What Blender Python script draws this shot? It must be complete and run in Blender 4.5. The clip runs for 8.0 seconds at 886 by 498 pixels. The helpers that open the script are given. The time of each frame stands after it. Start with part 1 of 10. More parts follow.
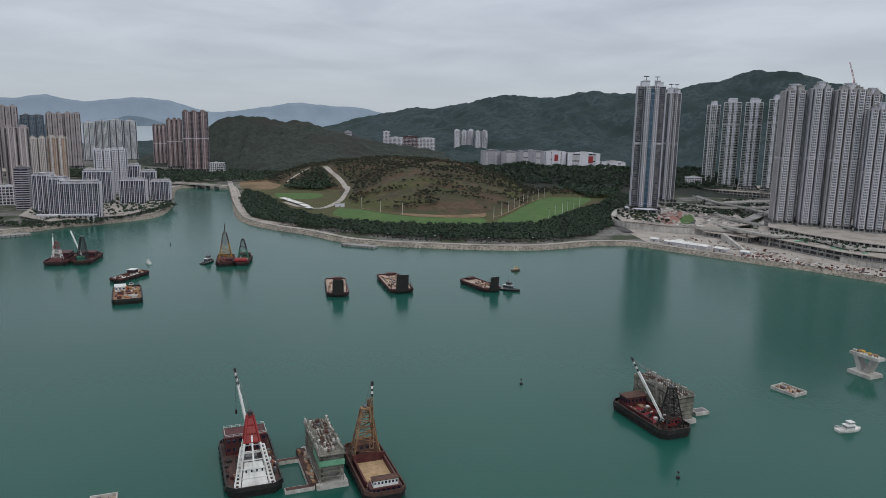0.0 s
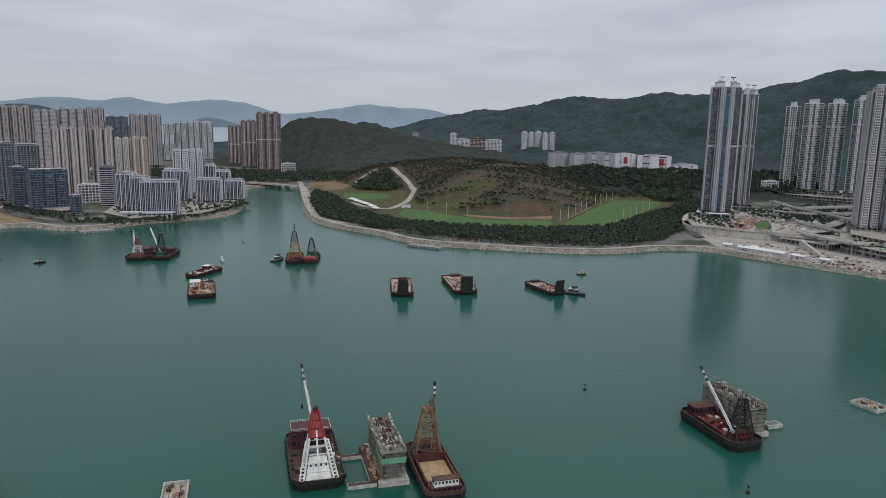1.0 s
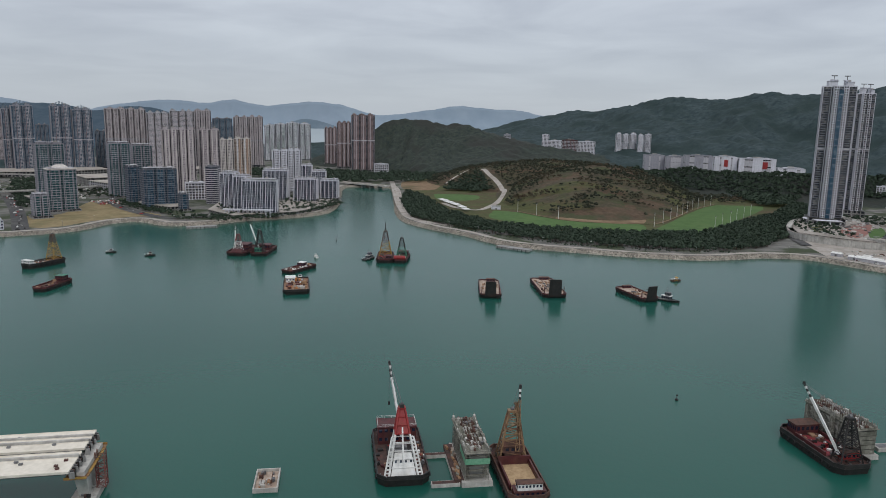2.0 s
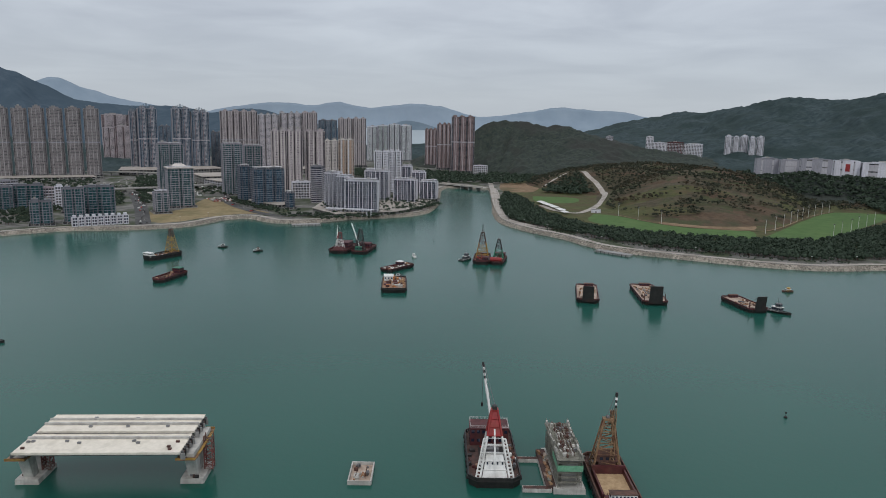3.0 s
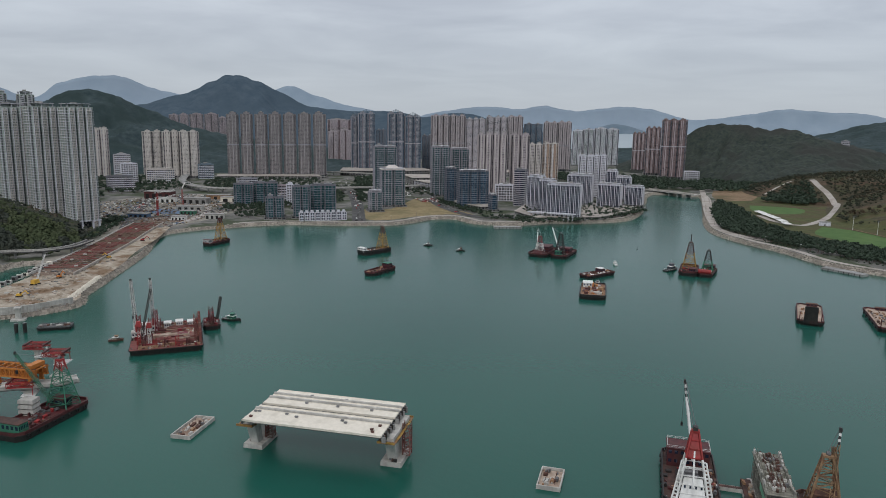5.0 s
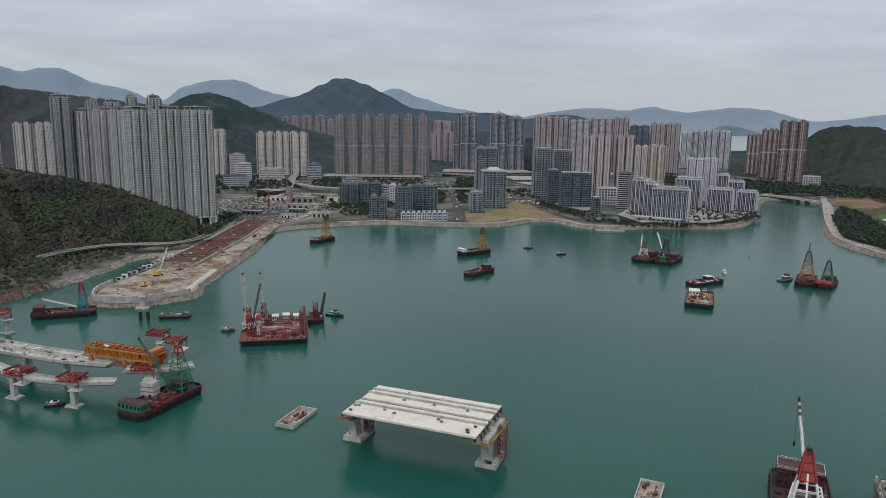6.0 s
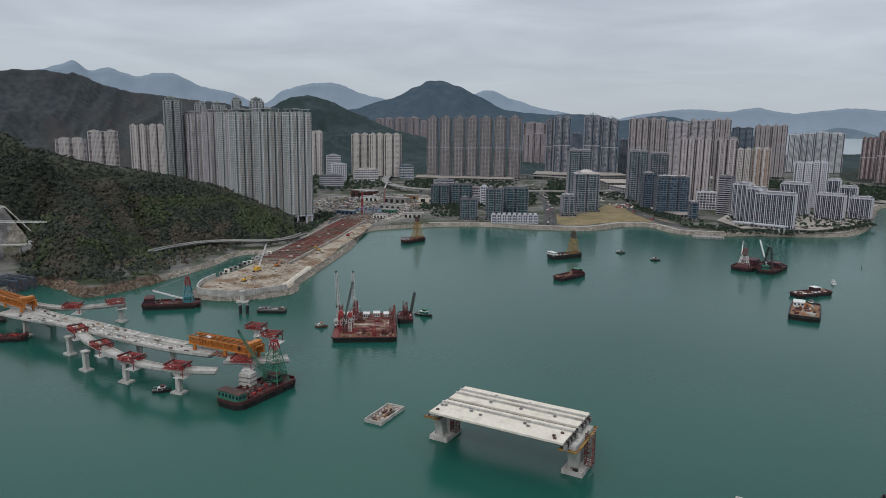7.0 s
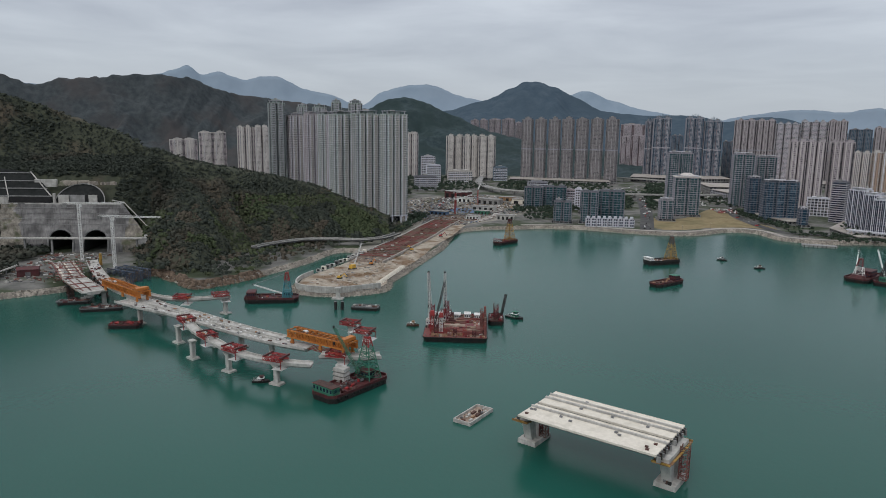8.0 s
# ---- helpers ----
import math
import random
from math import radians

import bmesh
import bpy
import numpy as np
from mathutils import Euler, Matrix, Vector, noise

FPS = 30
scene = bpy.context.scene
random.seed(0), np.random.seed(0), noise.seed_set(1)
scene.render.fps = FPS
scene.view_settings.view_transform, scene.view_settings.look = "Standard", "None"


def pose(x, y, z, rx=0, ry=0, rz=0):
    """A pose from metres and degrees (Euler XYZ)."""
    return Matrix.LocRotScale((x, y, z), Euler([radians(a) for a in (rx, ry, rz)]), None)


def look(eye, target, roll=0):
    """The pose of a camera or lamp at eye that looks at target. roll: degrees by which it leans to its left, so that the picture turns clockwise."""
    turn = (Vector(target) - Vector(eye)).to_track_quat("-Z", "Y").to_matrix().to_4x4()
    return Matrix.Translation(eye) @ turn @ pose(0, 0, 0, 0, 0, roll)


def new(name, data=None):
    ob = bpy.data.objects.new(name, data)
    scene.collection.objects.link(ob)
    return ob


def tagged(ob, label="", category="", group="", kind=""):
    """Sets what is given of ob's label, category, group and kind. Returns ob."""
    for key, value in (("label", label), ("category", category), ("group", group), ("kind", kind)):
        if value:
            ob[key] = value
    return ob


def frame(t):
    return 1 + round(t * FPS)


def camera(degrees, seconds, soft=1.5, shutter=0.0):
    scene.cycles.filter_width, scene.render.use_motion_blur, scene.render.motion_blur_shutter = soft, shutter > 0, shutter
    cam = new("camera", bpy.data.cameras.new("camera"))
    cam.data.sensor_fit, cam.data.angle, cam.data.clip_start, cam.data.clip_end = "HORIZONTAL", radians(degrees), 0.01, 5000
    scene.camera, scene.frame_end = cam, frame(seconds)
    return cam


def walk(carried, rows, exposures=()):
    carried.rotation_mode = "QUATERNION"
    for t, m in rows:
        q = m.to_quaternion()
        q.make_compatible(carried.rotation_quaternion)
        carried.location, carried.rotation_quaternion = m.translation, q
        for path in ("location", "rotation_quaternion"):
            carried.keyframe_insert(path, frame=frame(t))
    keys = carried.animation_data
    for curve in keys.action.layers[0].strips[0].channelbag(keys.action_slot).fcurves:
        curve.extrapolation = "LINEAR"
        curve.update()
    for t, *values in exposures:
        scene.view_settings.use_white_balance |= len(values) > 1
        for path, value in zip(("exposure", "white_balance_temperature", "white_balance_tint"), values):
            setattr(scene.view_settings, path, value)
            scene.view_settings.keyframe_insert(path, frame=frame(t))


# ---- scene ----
cam = camera(64.26, 8.0, 0.9)
EYE = 135.0
# seconds, x, y, z, yaw, pitch, roll: a drone that hovers and turns
ROWS = [
    (0.0, 0.00, 0.00, 135.00, 0.000, -10.244, -1.063),
    (0.5, 0.06, -0.12, 135.03, 2.356, -10.233, -1.100),
    (1.0, 0.15, -0.28, 135.06, 5.370, -10.216, -1.098),
    (1.5, 0.25, -0.44, 135.11, 8.890, -10.230, -1.090),
    (3.0, 0.42, -0.74, 135.22, 20.692, -10.268, -1.090),
    (3.5, 0.50, -0.88, 135.29, 24.648, -10.275, -1.042),
    (4.0, 0.54, -1.03, 135.34, 28.594, -10.266, -0.974),
    (4.5, 0.55, -1.22, 135.41, 32.625, -10.257, -0.915),
    (5.0, 0.53, -1.42, 135.51, 37.013, -10.257, -0.885),
    (6.5, 0.54, -1.88, 135.79, 48.934, -10.238, -0.846),
    (7.0, 0.58, -2.12, 135.92, 52.558, -10.222, -0.828),
    (7.5, 0.60, -2.35, 136.06, 56.307, -10.223, -0.820),
    (8.0, 0.60, -2.60, 136.22, 60.114, -10.228, -0.826),
]
walk(cam, [(t, pose(x, y, z, 90 + pitch, roll, yaw)) for t, x, y, z, yaw, pitch, roll in ROWS])

# ---- overcast daylight ----
world = bpy.data.worlds.new("overcast")
scene.world = world
world.use_nodes = True
nt = world.node_tree
nt.nodes.clear()


def wnode(kind, **props):
    n = nt.nodes.new(kind)
    for k, v in props.items():
        if k == "operation":
            n.operation = v
        elif k == "data_type":
            n.data_type = v
    return n


SUN_UP, SUN_TURN = 48.0, 200.0
w_sky = nt.nodes.new("ShaderNodeTexSky")
w_sky.sky_type = "NISHITA"
w_sky.sun_disc = False
w_sky.sun_elevation, w_sky.sun_rotation = radians(SUN_UP), radians(SUN_TURN)
w_dim = nt.nodes.new("ShaderNodeVectorMath")
w_dim.operation = "SCALE"
w_dim.inputs["Scale"].default_value = 0.10
nt.links.new(w_sky.outputs["Color"], w_dim.inputs[0])
w_co = nt.nodes.new("ShaderNodeTexCoord")
w_sep = nt.nodes.new("ShaderNodeSeparateXYZ")
nt.links.new(w_co.outputs["Generated"], w_sep.inputs[0])
# flat cloud deck: direction divided by its height, so that streaks lie flat towards the horizon
w_abs = wnode("ShaderNodeMath", operation="ABSOLUTE")
nt.links.new(w_sep.outputs["Z"], w_abs.inputs[0])
w_add = wnode("ShaderNodeMath", operation="ADD")
w_add.inputs[1].default_value = 0.09
nt.links.new(w_abs.outputs[0], w_add.inputs[0])
w_flat = nt.nodes.new("ShaderNodeCombineXYZ")
for i, axis in enumerate("XY"):
    d = wnode("ShaderNodeMath", operation="DIVIDE")
    nt.links.new(w_sep.outputs[axis], d.inputs[0])
    nt.links.new(w_add.outputs[0], d.inputs[1])
    nt.links.new(d.outputs[0], w_flat.inputs[i])
w_noise = nt.nodes.new("ShaderNodeTexNoise")
w_noise.inputs["Scale"].default_value = 0.75
w_noise.inputs["Detail"].default_value = 7.0
w_noise.inputs["Roughness"].default_value = 0.52
w_noise.inputs["Distortion"].default_value = 0.4
nt.links.new(w_flat.outputs[0], w_noise.inputs["Vector"])
w_ramp = nt.nodes.new("ShaderNodeValToRGB")
w_ramp.color_ramp.elements[0].position, w_ramp.color_ramp.elements[1].position = 0.36, 0.66
w_ramp.color_ramp.elements[0].color = (0.432, 0.470, 0.548, 1)
w_ramp.color_ramp.elements[1].color = (0.65, 0.70, 0.775, 1)
nt.links.new(w_noise.outputs["Fac"], w_ramp.inputs[0])
# the low sky is hazier and a little darker than the deck overhead
w_low = nt.nodes.new("ShaderNodeValToRGB")
w_low.color_ramp.elements[0].position, w_low.color_ramp.elements[1].position = 0.0, 0.20
w_low.color_ramp.elements[0].color = (1, 1, 1, 1)
w_low.color_ramp.elements[1].color = (0, 0, 0, 1)
nt.links.new(w_abs.outputs[0], w_low.inputs[0])
w_mix = nt.nodes.new("ShaderNodeMixRGB")
w_mix.inputs[2].default_value = (0.47, 0.518, 0.575, 1)
nt.links.new(w_low.outputs[0], w_mix.inputs[0])
nt.links.new(w_ramp.outputs[0], w_mix.inputs[1])
w_sum = nt.nodes.new("ShaderNodeMixRGB")
w_sum.inputs[0].default_value = 0.08
nt.links.new(w_mix.outputs[0], w_sum.inputs[1])
nt.links.new(w_dim.outputs[0], w_sum.inputs[2])
# an overcast sky is brighter overhead than at the horizon
w_zen = nt.nodes.new("ShaderNodeMapRange")
w_zen.inputs["From Min"].default_value, w_zen.inputs["From Max"].default_value = 0.22, 0.95
nt.links.new(w_sep.outputs["Z"], w_zen.inputs["Value"])
w_tint = nt.nodes.new("ShaderNodeMixRGB")
w_tint.inputs[1].default_value, w_tint.inputs[2].default_value = (1, 1, 1, 1), (1.91, 1.80, 1.66, 1)
nt.links.new(w_zen.outputs[0], w_tint.inputs[0])
w_mul = nt.nodes.new("ShaderNodeVectorMath")
w_mul.operation = "MULTIPLY"
nt.links.new(w_sum.outputs[0], w_mul.inputs[0])
nt.links.new(w_tint.outputs[0], w_mul.inputs[1])
w_bg = nt.nodes.new("ShaderNodeBackground")
w_bg.inputs["Strength"].default_value = 1.0
nt.links.new(w_mul.outputs[0], w_bg.inputs["Color"])
w_out = nt.nodes.new("ShaderNodeOutputWorld")
nt.links.new(w_bg.outputs[0], w_out.inputs["Surface"])

sun_data = bpy.data.lights.new("sun", "SUN")
sun_data.energy, sun_data.angle, sun_data.color = 0.75, radians(16), (1.0, 0.97, 0.93)
sun = new("sun", sun_data)
sun.matrix_world = look((600, -900, 1200), (0, 300, 0))

# ---- materials ----
def mat(name, c1, c2, size=4.0, rough=0.75, metal=0.0, bump=0.0, big=None, streak=0.0, vary=0.0, spec=0.5, detail=6.0):
    """Two colours mixed by grain of that size in metres, a large stain, rain streaks, and a shade that differs from piece to piece."""
    m = bpy.data.materials.new(name)
    m.use_nodes = True
    t = m.node_tree
    n, link = t.nodes, t.links.new
    bsdf = n["Principled BSDF"]
    geo = n.new("ShaderNodeNewGeometry")
    tex = n.new("ShaderNodeTexNoise")
    tex.inputs["Scale"].default_value, tex.inputs["Detail"].default_value = 1.0 / size, detail
    tex.inputs["Roughness"].default_value = 0.62
    link(geo.outputs["Position"], tex.inputs["Vector"])
    ramp = n.new("ShaderNodeValToRGB")
    ramp.color_ramp.elements[0].position, ramp.color_ramp.elements[1].position = 0.33, 0.67
    ramp.color_ramp.elements[0].color, ramp.color_ramp.elements[1].color = (*c1, 1), (*c2, 1)
    link(tex.outputs["Fac"], ramp.inputs[0])
    col = ramp.outputs[0]
    if big:
        colour, scale, lo, hi = big
        t2 = n.new("ShaderNodeTexNoise")
        t2.inputs["Scale"].default_value, t2.inputs["Detail"].default_value = 1.0 / scale, 5.0
        link(geo.outputs["Position"], t2.inputs["Vector"])
        r2 = n.new("ShaderNodeMapRange")
        r2.inputs["From Min"].default_value, r2.inputs["From Max"].default_value = lo, hi
        link(t2.outputs["Fac"], r2.inputs["Value"])
        mx = n.new("ShaderNodeMixRGB")
        mx.inputs[2].default_value = (*colour, 1)
        link(r2.outputs[0], mx.inputs[0])
        link(col, mx.inputs[1])
        col = mx.outputs[0]
    if streak:
        mp = n.new("ShaderNodeMapping")
        mp.inputs["Scale"].default_value = (0.9, 0.9, 0.05)
        link(geo.outputs["Position"], mp.inputs["Vector"])
        t3 = n.new("ShaderNodeTexNoise")
        t3.inputs["Scale"].default_value, t3.inputs["Detail"].default_value = 0.6, 4.0
        link(mp.outputs[0], t3.inputs["Vector"])
        r3 = n.new("ShaderNodeMapRange")
        r3.inputs["From Min"].default_value, r3.inputs["From Max"].default_value = 0.45, 0.75
        r3.inputs["To Min"].default_value, r3.inputs["To Max"].default_value = 1.0, 1.0 - streak
        link(t3.outputs["Fac"], r3.inputs["Value"])
        mx = n.new("ShaderNodeMixRGB")
        mx.blend_type = "MULTIPLY"
        mx.inputs[0].default_value = 1.0
        link(col, mx.inputs[1])
        link(r3.outputs[0], mx.inputs[2])
        col = mx.outputs[0]
    if vary:
        hsv = n.new("ShaderNodeHueSaturation")
        r4 = n.new("ShaderNodeMapRange")
        r4.inputs["To Min"].default_value, r4.inputs["To Max"].default_value = 1.0 - vary, 1.0 + vary
        link(geo.outputs["Random Per Island"], r4.inputs["Value"])
        link(r4.outputs[0], hsv.inputs["Value"])
        link(col, hsv.inputs["Color"])
        col = hsv.outputs[0]
    link(col, bsdf.inputs["Base Color"])
    bsdf.inputs["Roughness"].default_value, bsdf.inputs["Metallic"].default_value = rough, metal
    bsdf.inputs["Specular IOR Level"].default_value = spec
    if bump:
        bm = n.new("ShaderNodeBump")
        bm.inputs["Strength"].default_value, bm.inputs["Distance"].default_value = min(1.0, bump), size * 0.25
        link(tex.outputs["Fac"], bm.inputs["Height"])
        link(bm.outputs[0], bsdf.inputs["Normal"])
    return m


def glass(name, dark, pale, cell=(3.2, 3.2, 3.1), share=0.75, rough=0.12):
    """Window glass seen from outside by day: most panes dark, some with pale curtains."""
    m = bpy.data.materials.new(name)
    m.use_nodes = True
    t = m.node_tree
    n, link = t.nodes, t.links.new
    bsdf = n["Principled BSDF"]
    geo = n.new("ShaderNodeNewGeometry")
    snap = n.new("ShaderNodeVectorMath")
    snap.operation = "SNAP"
    snap.inputs[1].default_value = cell
    link(geo.outputs["Position"], snap.inputs[0])
    wn = n.new("ShaderNodeTexWhiteNoise")
    wn.noise_dimensions = "3D"
    link(snap.outputs[0], wn.inputs["Vector"])
    r = n.new("ShaderNodeMapRange")
    r.inputs["From Min"].default_value, r.inputs["From Max"].default_value = share, 1.0
    link(wn.outputs["Value"], r.inputs["Value"])
    mx = n.new("ShaderNodeMixRGB")
    mx.inputs[1].default_value, mx.inputs[2].default_value = (*dark, 1), (*pale, 1)
    link(r.outputs[0], mx.inputs[0])
    link(mx.outputs[0], bsdf.inputs["Base Color"])
    bsdf.inputs["Roughness"].default_value = rough
    bsdf.inputs["Specular IOR Level"].default_value = 0.4
    return m


def water_material():
    m = bpy.data.materials.new("sea_water")
    m.use_nodes = True
    t = m.node_tree
    n, link = t.nodes, t.links.new
    bsdf = n["Principled BSDF"]
    geo = n.new("ShaderNodeNewGeometry")
    big = n.new("ShaderNodeTexNoise")
    big.inputs["Scale"].default_value, big.inputs["Detail"].default_value = 1 / 260.0, 4.0
    link(geo.outputs["Position"], big.inputs["Vector"])
    ramp = n.new("ShaderNodeValToRGB")
    ramp.color_ramp.elements[0].position, ramp.color_ramp.elements[1].position = 0.3, 0.7
    ramp.color_ramp.elements[0].color = (0.009, 0.070, 0.053, 1)
    ramp.color_ramp.elements[1].color = (0.013, 0.086, 0.066, 1)
    link(big.outputs["Fac"], ramp.inputs[0])
    link(ramp.outputs[0], bsdf.inputs["Base Color"])
    bsdf.inputs["IOR"].default_value = 1.333
    bsdf.inputs["Specular IOR Level"].default_value = 0.41
    # calm patches and wind-roughened patches
    rough = n.new("ShaderNodeMapRange")
    rough.inputs["From Min"].default_value, rough.inputs["From Max"].default_value = 0.3, 0.7
    rough.inputs["To Min"].default_value, rough.inputs["To Max"].default_value = 0.16, 0.23
    link(big.outputs["Fac"], rough.inputs["Value"])
    link(rough.outputs[0], bsdf.inputs["Roughness"])
    b0 = None
    for size, dist, strength in ((14.0, 0.26, 0.26), (3.0, 0.12, 0.42), (1.0, 0.04, 0.42)):
        w = n.new("ShaderNodeTexNoise")
        w.inputs["Scale"].default_value, w.inputs["Detail"].default_value = 1 / size, 3.0
        link(geo.outputs["Position"], w.inputs["Vector"])
        b = n.new("ShaderNodeBump")
        b.inputs["Strength"].default_value, b.inputs["Distance"].default_value = strength, dist
        link(w.outputs["Fac"], b.inputs["Height"])
        if b0:
            link(b0.outputs[0], b.inputs["Normal"])
        b0 = b
    link(b0.outputs[0], bsdf.inputs["Normal"])
    return m


M_WATER = water_material()
M_WOOD = mat("forest_canopy", (0.019, 0.029, 0.027), (0.048, 0.058, 0.046), 9.0, 0.95, bump=1.0, big=((0.034, 0.037, 0.033), 110.0, 0.48, 0.66), spec=0.2)
M_BUSH = mat("scrub_bushes", (0.024, 0.031, 0.022), (0.048, 0.052, 0.034), 12.0, 0.95, big=((0.075, 0.058, 0.038), 60.0, 0.50, 0.64), vary=0.2, spec=0.15)
M_HEAD = mat("headland_undergrowth", (0.042, 0.048, 0.036), (0.068, 0.074, 0.050), 9.0, 0.95, bump=0.8, big=((0.090, 0.076, 0.056), 65.0, 0.54, 0.66), spec=0.12)
# blue for the haze over the mountains is mixed into both wood colours
M_WOOD2 = mat("hazy_mountain_woods", (0.025, 0.042, 0.047), (0.060, 0.082, 0.086), 16.0, 0.95, bump=0.7, big=((0.030, 0.047, 0.047), 90.0, 0.42, 0.62), spec=0.1)
M_WOOD3 = mat("hazy_brown_woods", (0.038, 0.047, 0.052), (0.068, 0.077, 0.080), 16.0, 0.95, bump=0.5, big=((0.062, 0.058, 0.058), 150.0, 0.48, 0.66), spec=0.1)
M_LEAF = mat("tree_leaves", (0.017, 0.030, 0.020), (0.040, 0.060, 0.038), 4.0, 0.9, vary=0.22, spec=0.25)
M_LEAF2 = mat("headland_leaves", (0.034, 0.041, 0.035), (0.053, 0.061, 0.047), 9.0, 0.95, big=((0.066, 0.062, 0.049), 65.0, 0.54, 0.66), vary=0.08, spec=0.1)
M_LEAF3 = mat("olive_leaves", (0.044, 0.060, 0.032), (0.070, 0.086, 0.044), 8.0, 0.95, big=((0.070, 0.080, 0.046), 30.0, 0.50, 0.66), vary=0.12, spec=0.12)
M_LEAF4 = mat("dry_brown_brush", (0.066, 0.057, 0.044), (0.100, 0.086, 0.066), 7.0, 0.95, big=((0.060, 0.062, 0.042), 30.0, 0.50, 0.66), vary=0.12, spec=0.12)
M_SCRUB = mat("dry_scrub", (0.048, 0.043, 0.029), (0.092, 0.078, 0.050), 7.0, 0.95, bump=0.7, big=((0.060, 0.066, 0.034), 48.0, 0.46, 0.60), spec=0.15)
M_GRASS = mat("rough_grass", (0.052, 0.062, 0.026), (0.092, 0.094, 0.040), 10.0, 0.95, bump=0.4, big=((0.084, 0.066, 0.038), 38.0, 0.46, 0.62), spec=0.15)
M_LAWN = mat("mown_playing_field", (0.054, 0.108, 0.032), (0.078, 0.142, 0.042), 10.0, 0.9, big=((0.085, 0.14, 0.045), 40.0, 0.5, 0.75), spec=0.2)
M_EARTH = mat("bare_earth", (0.16, 0.105, 0.065), (0.25, 0.18, 0.115), 9.0, 0.95, bump=0.4, big=((0.10, 0.085, 0.045), 50.0, 0.5, 0.7), spec=0.15)
M_DUST = mat("site_dust", (0.20, 0.185, 0.16), (0.31, 0.29, 0.255), 7.0, 0.95, bump=0.4, big=((0.13, 0.135, 0.105), 40.0, 0.5, 0.68), spec=0.15)
M_DRY = mat("dry_yellow_grass", (0.20, 0.155, 0.085), (0.29, 0.235, 0.135), 8.0, 0.95, bump=0.3, big=((0.15, 0.135, 0.07), 40.0, 0.5, 0.7), spec=0.15)
M_MESH = mat("dark_slope_netting", (0.011, 0.013, 0.013), (0.026, 0.028, 0.027), 5.0, 0.9, bump=0.4, spec=0.2)
# the blue-grey of distance haze is put into these four colours
M_STRAIT = mat("hazed_far_water", (0.30, 0.355, 0.385), (0.34, 0.395, 0.425), 300.0, 0.4, spec=0.3)
M_FAR = mat("hazed_distant_hillside", (0.21, 0.27, 0.33), (0.25, 0.31, 0.37), 120.0, 1.0, big=((0.23, 0.285, 0.345), 500.0, 0.4, 0.7), spec=0.0)
M_FARD = mat("hazed_far_islet", (0.13, 0.175, 0.215), (0.165, 0.21, 0.25), 90.0, 1.0, spec=0.0)
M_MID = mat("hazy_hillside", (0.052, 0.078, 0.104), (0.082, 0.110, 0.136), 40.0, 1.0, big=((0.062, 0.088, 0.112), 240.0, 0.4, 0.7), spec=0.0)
M_TOWN = mat("town_ground", (0.085, 0.085, 0.080), (0.20, 0.195, 0.18), 16.0, 0.9, bump=0.2, big=((0.048, 0.062, 0.034), 45.0, 0.47, 0.58), spec=0.2)
M_ROAD = mat("asphalt", (0.045, 0.046, 0.048), (0.085, 0.085, 0.085), 5.0, 0.9, big=((0.13, 0.125, 0.12), 30.0, 0.5, 0.75), spec=0.25)
M_PAVE = mat("pale_paving", (0.30, 0.27, 0.24), (0.42, 0.385, 0.35), 4.0, 0.85, big=((0.24, 0.215, 0.185), 18.0, 0.45, 0.7))
M_ROCK = mat("seawall_stone", (0.17, 0.152, 0.130), (0.34, 0.305, 0.26), 2.0, 0.9, bump=0.6, vary=0.30, spec=0.2)
M_ROCKD = mat("shore_rock", (0.085, 0.062, 0.045), (0.19, 0.14, 0.105), 3.0, 0.9, bump=0.8, vary=0.3, spec=0.2)
M_CONC = mat("new_concrete", (0.37, 0.36, 0.335), (0.54, 0.525, 0.49), 3.0, 0.8, bump=0.15, big=((0.30, 0.29, 0.265), 8.0, 0.48, 0.72), streak=0.3)
M_CONCD = mat("grey_concrete", (0.22, 0.22, 0.215), (0.34, 0.335, 0.325), 4.0, 0.85, bump=0.2, big=((0.16, 0.16, 0.155), 12.0, 0.45, 0.7), streak=0.3)
M_DECK = mat("deck_concrete", (0.63, 0.585, 0.50), (0.74, 0.69, 0.60), 2.0, 0.8, bump=0.1, big=((0.55, 0.51, 0.43), 5.0, 0.5, 0.74))
M_CUT = mat("muddy_cut_floor", (0.10, 0.07, 0.055), (0.19, 0.135, 0.10), 3.0, 0.95, bump=0.4)
M_DECKD = mat("worn_dark_deck", (0.035, 0.022, 0.020), (0.085, 0.045, 0.036), 1.8, 0.85, bump=0.3, big=((0.11, 0.045, 0.035), 5.0, 0.5, 0.7))
M_SHOT = mat("sprayed_concrete", (0.165, 0.160, 0.158), (0.30, 0.29, 0.28), 5.0, 0.9, bump=0.5, big=((0.115, 0.11, 0.108), 13.0, 0.45, 0.62), streak=0.4)
# near black that stands for the shade inside bores, gaps and openings
M_DARK = mat("opening_dark", (0.010, 0.010, 0.011), (0.022, 0.022, 0.022), 3.0, 0.95)
M_WHITE = mat("white_paint", (0.62, 0.62, 0.60), (0.76, 0.76, 0.74), 2.0, 0.6, big=((0.50, 0.48, 0.44), 6.0, 0.52, 0.75), streak=0.25)
M_RED = mat("red_paint", (0.24, 0.016, 0.018), (0.34, 0.030, 0.030), 2.0, 0.55, big=((0.20, 0.03, 0.02), 5.0, 0.5, 0.75), streak=0.3)
M_MAROON = mat("maroon_paint", (0.050, 0.010, 0.012), (0.105, 0.018, 0.020), 2.5, 0.6, bump=0.2, big=((0.070, 0.034, 0.026), 5.0, 0.5, 0.75), streak=0.4)
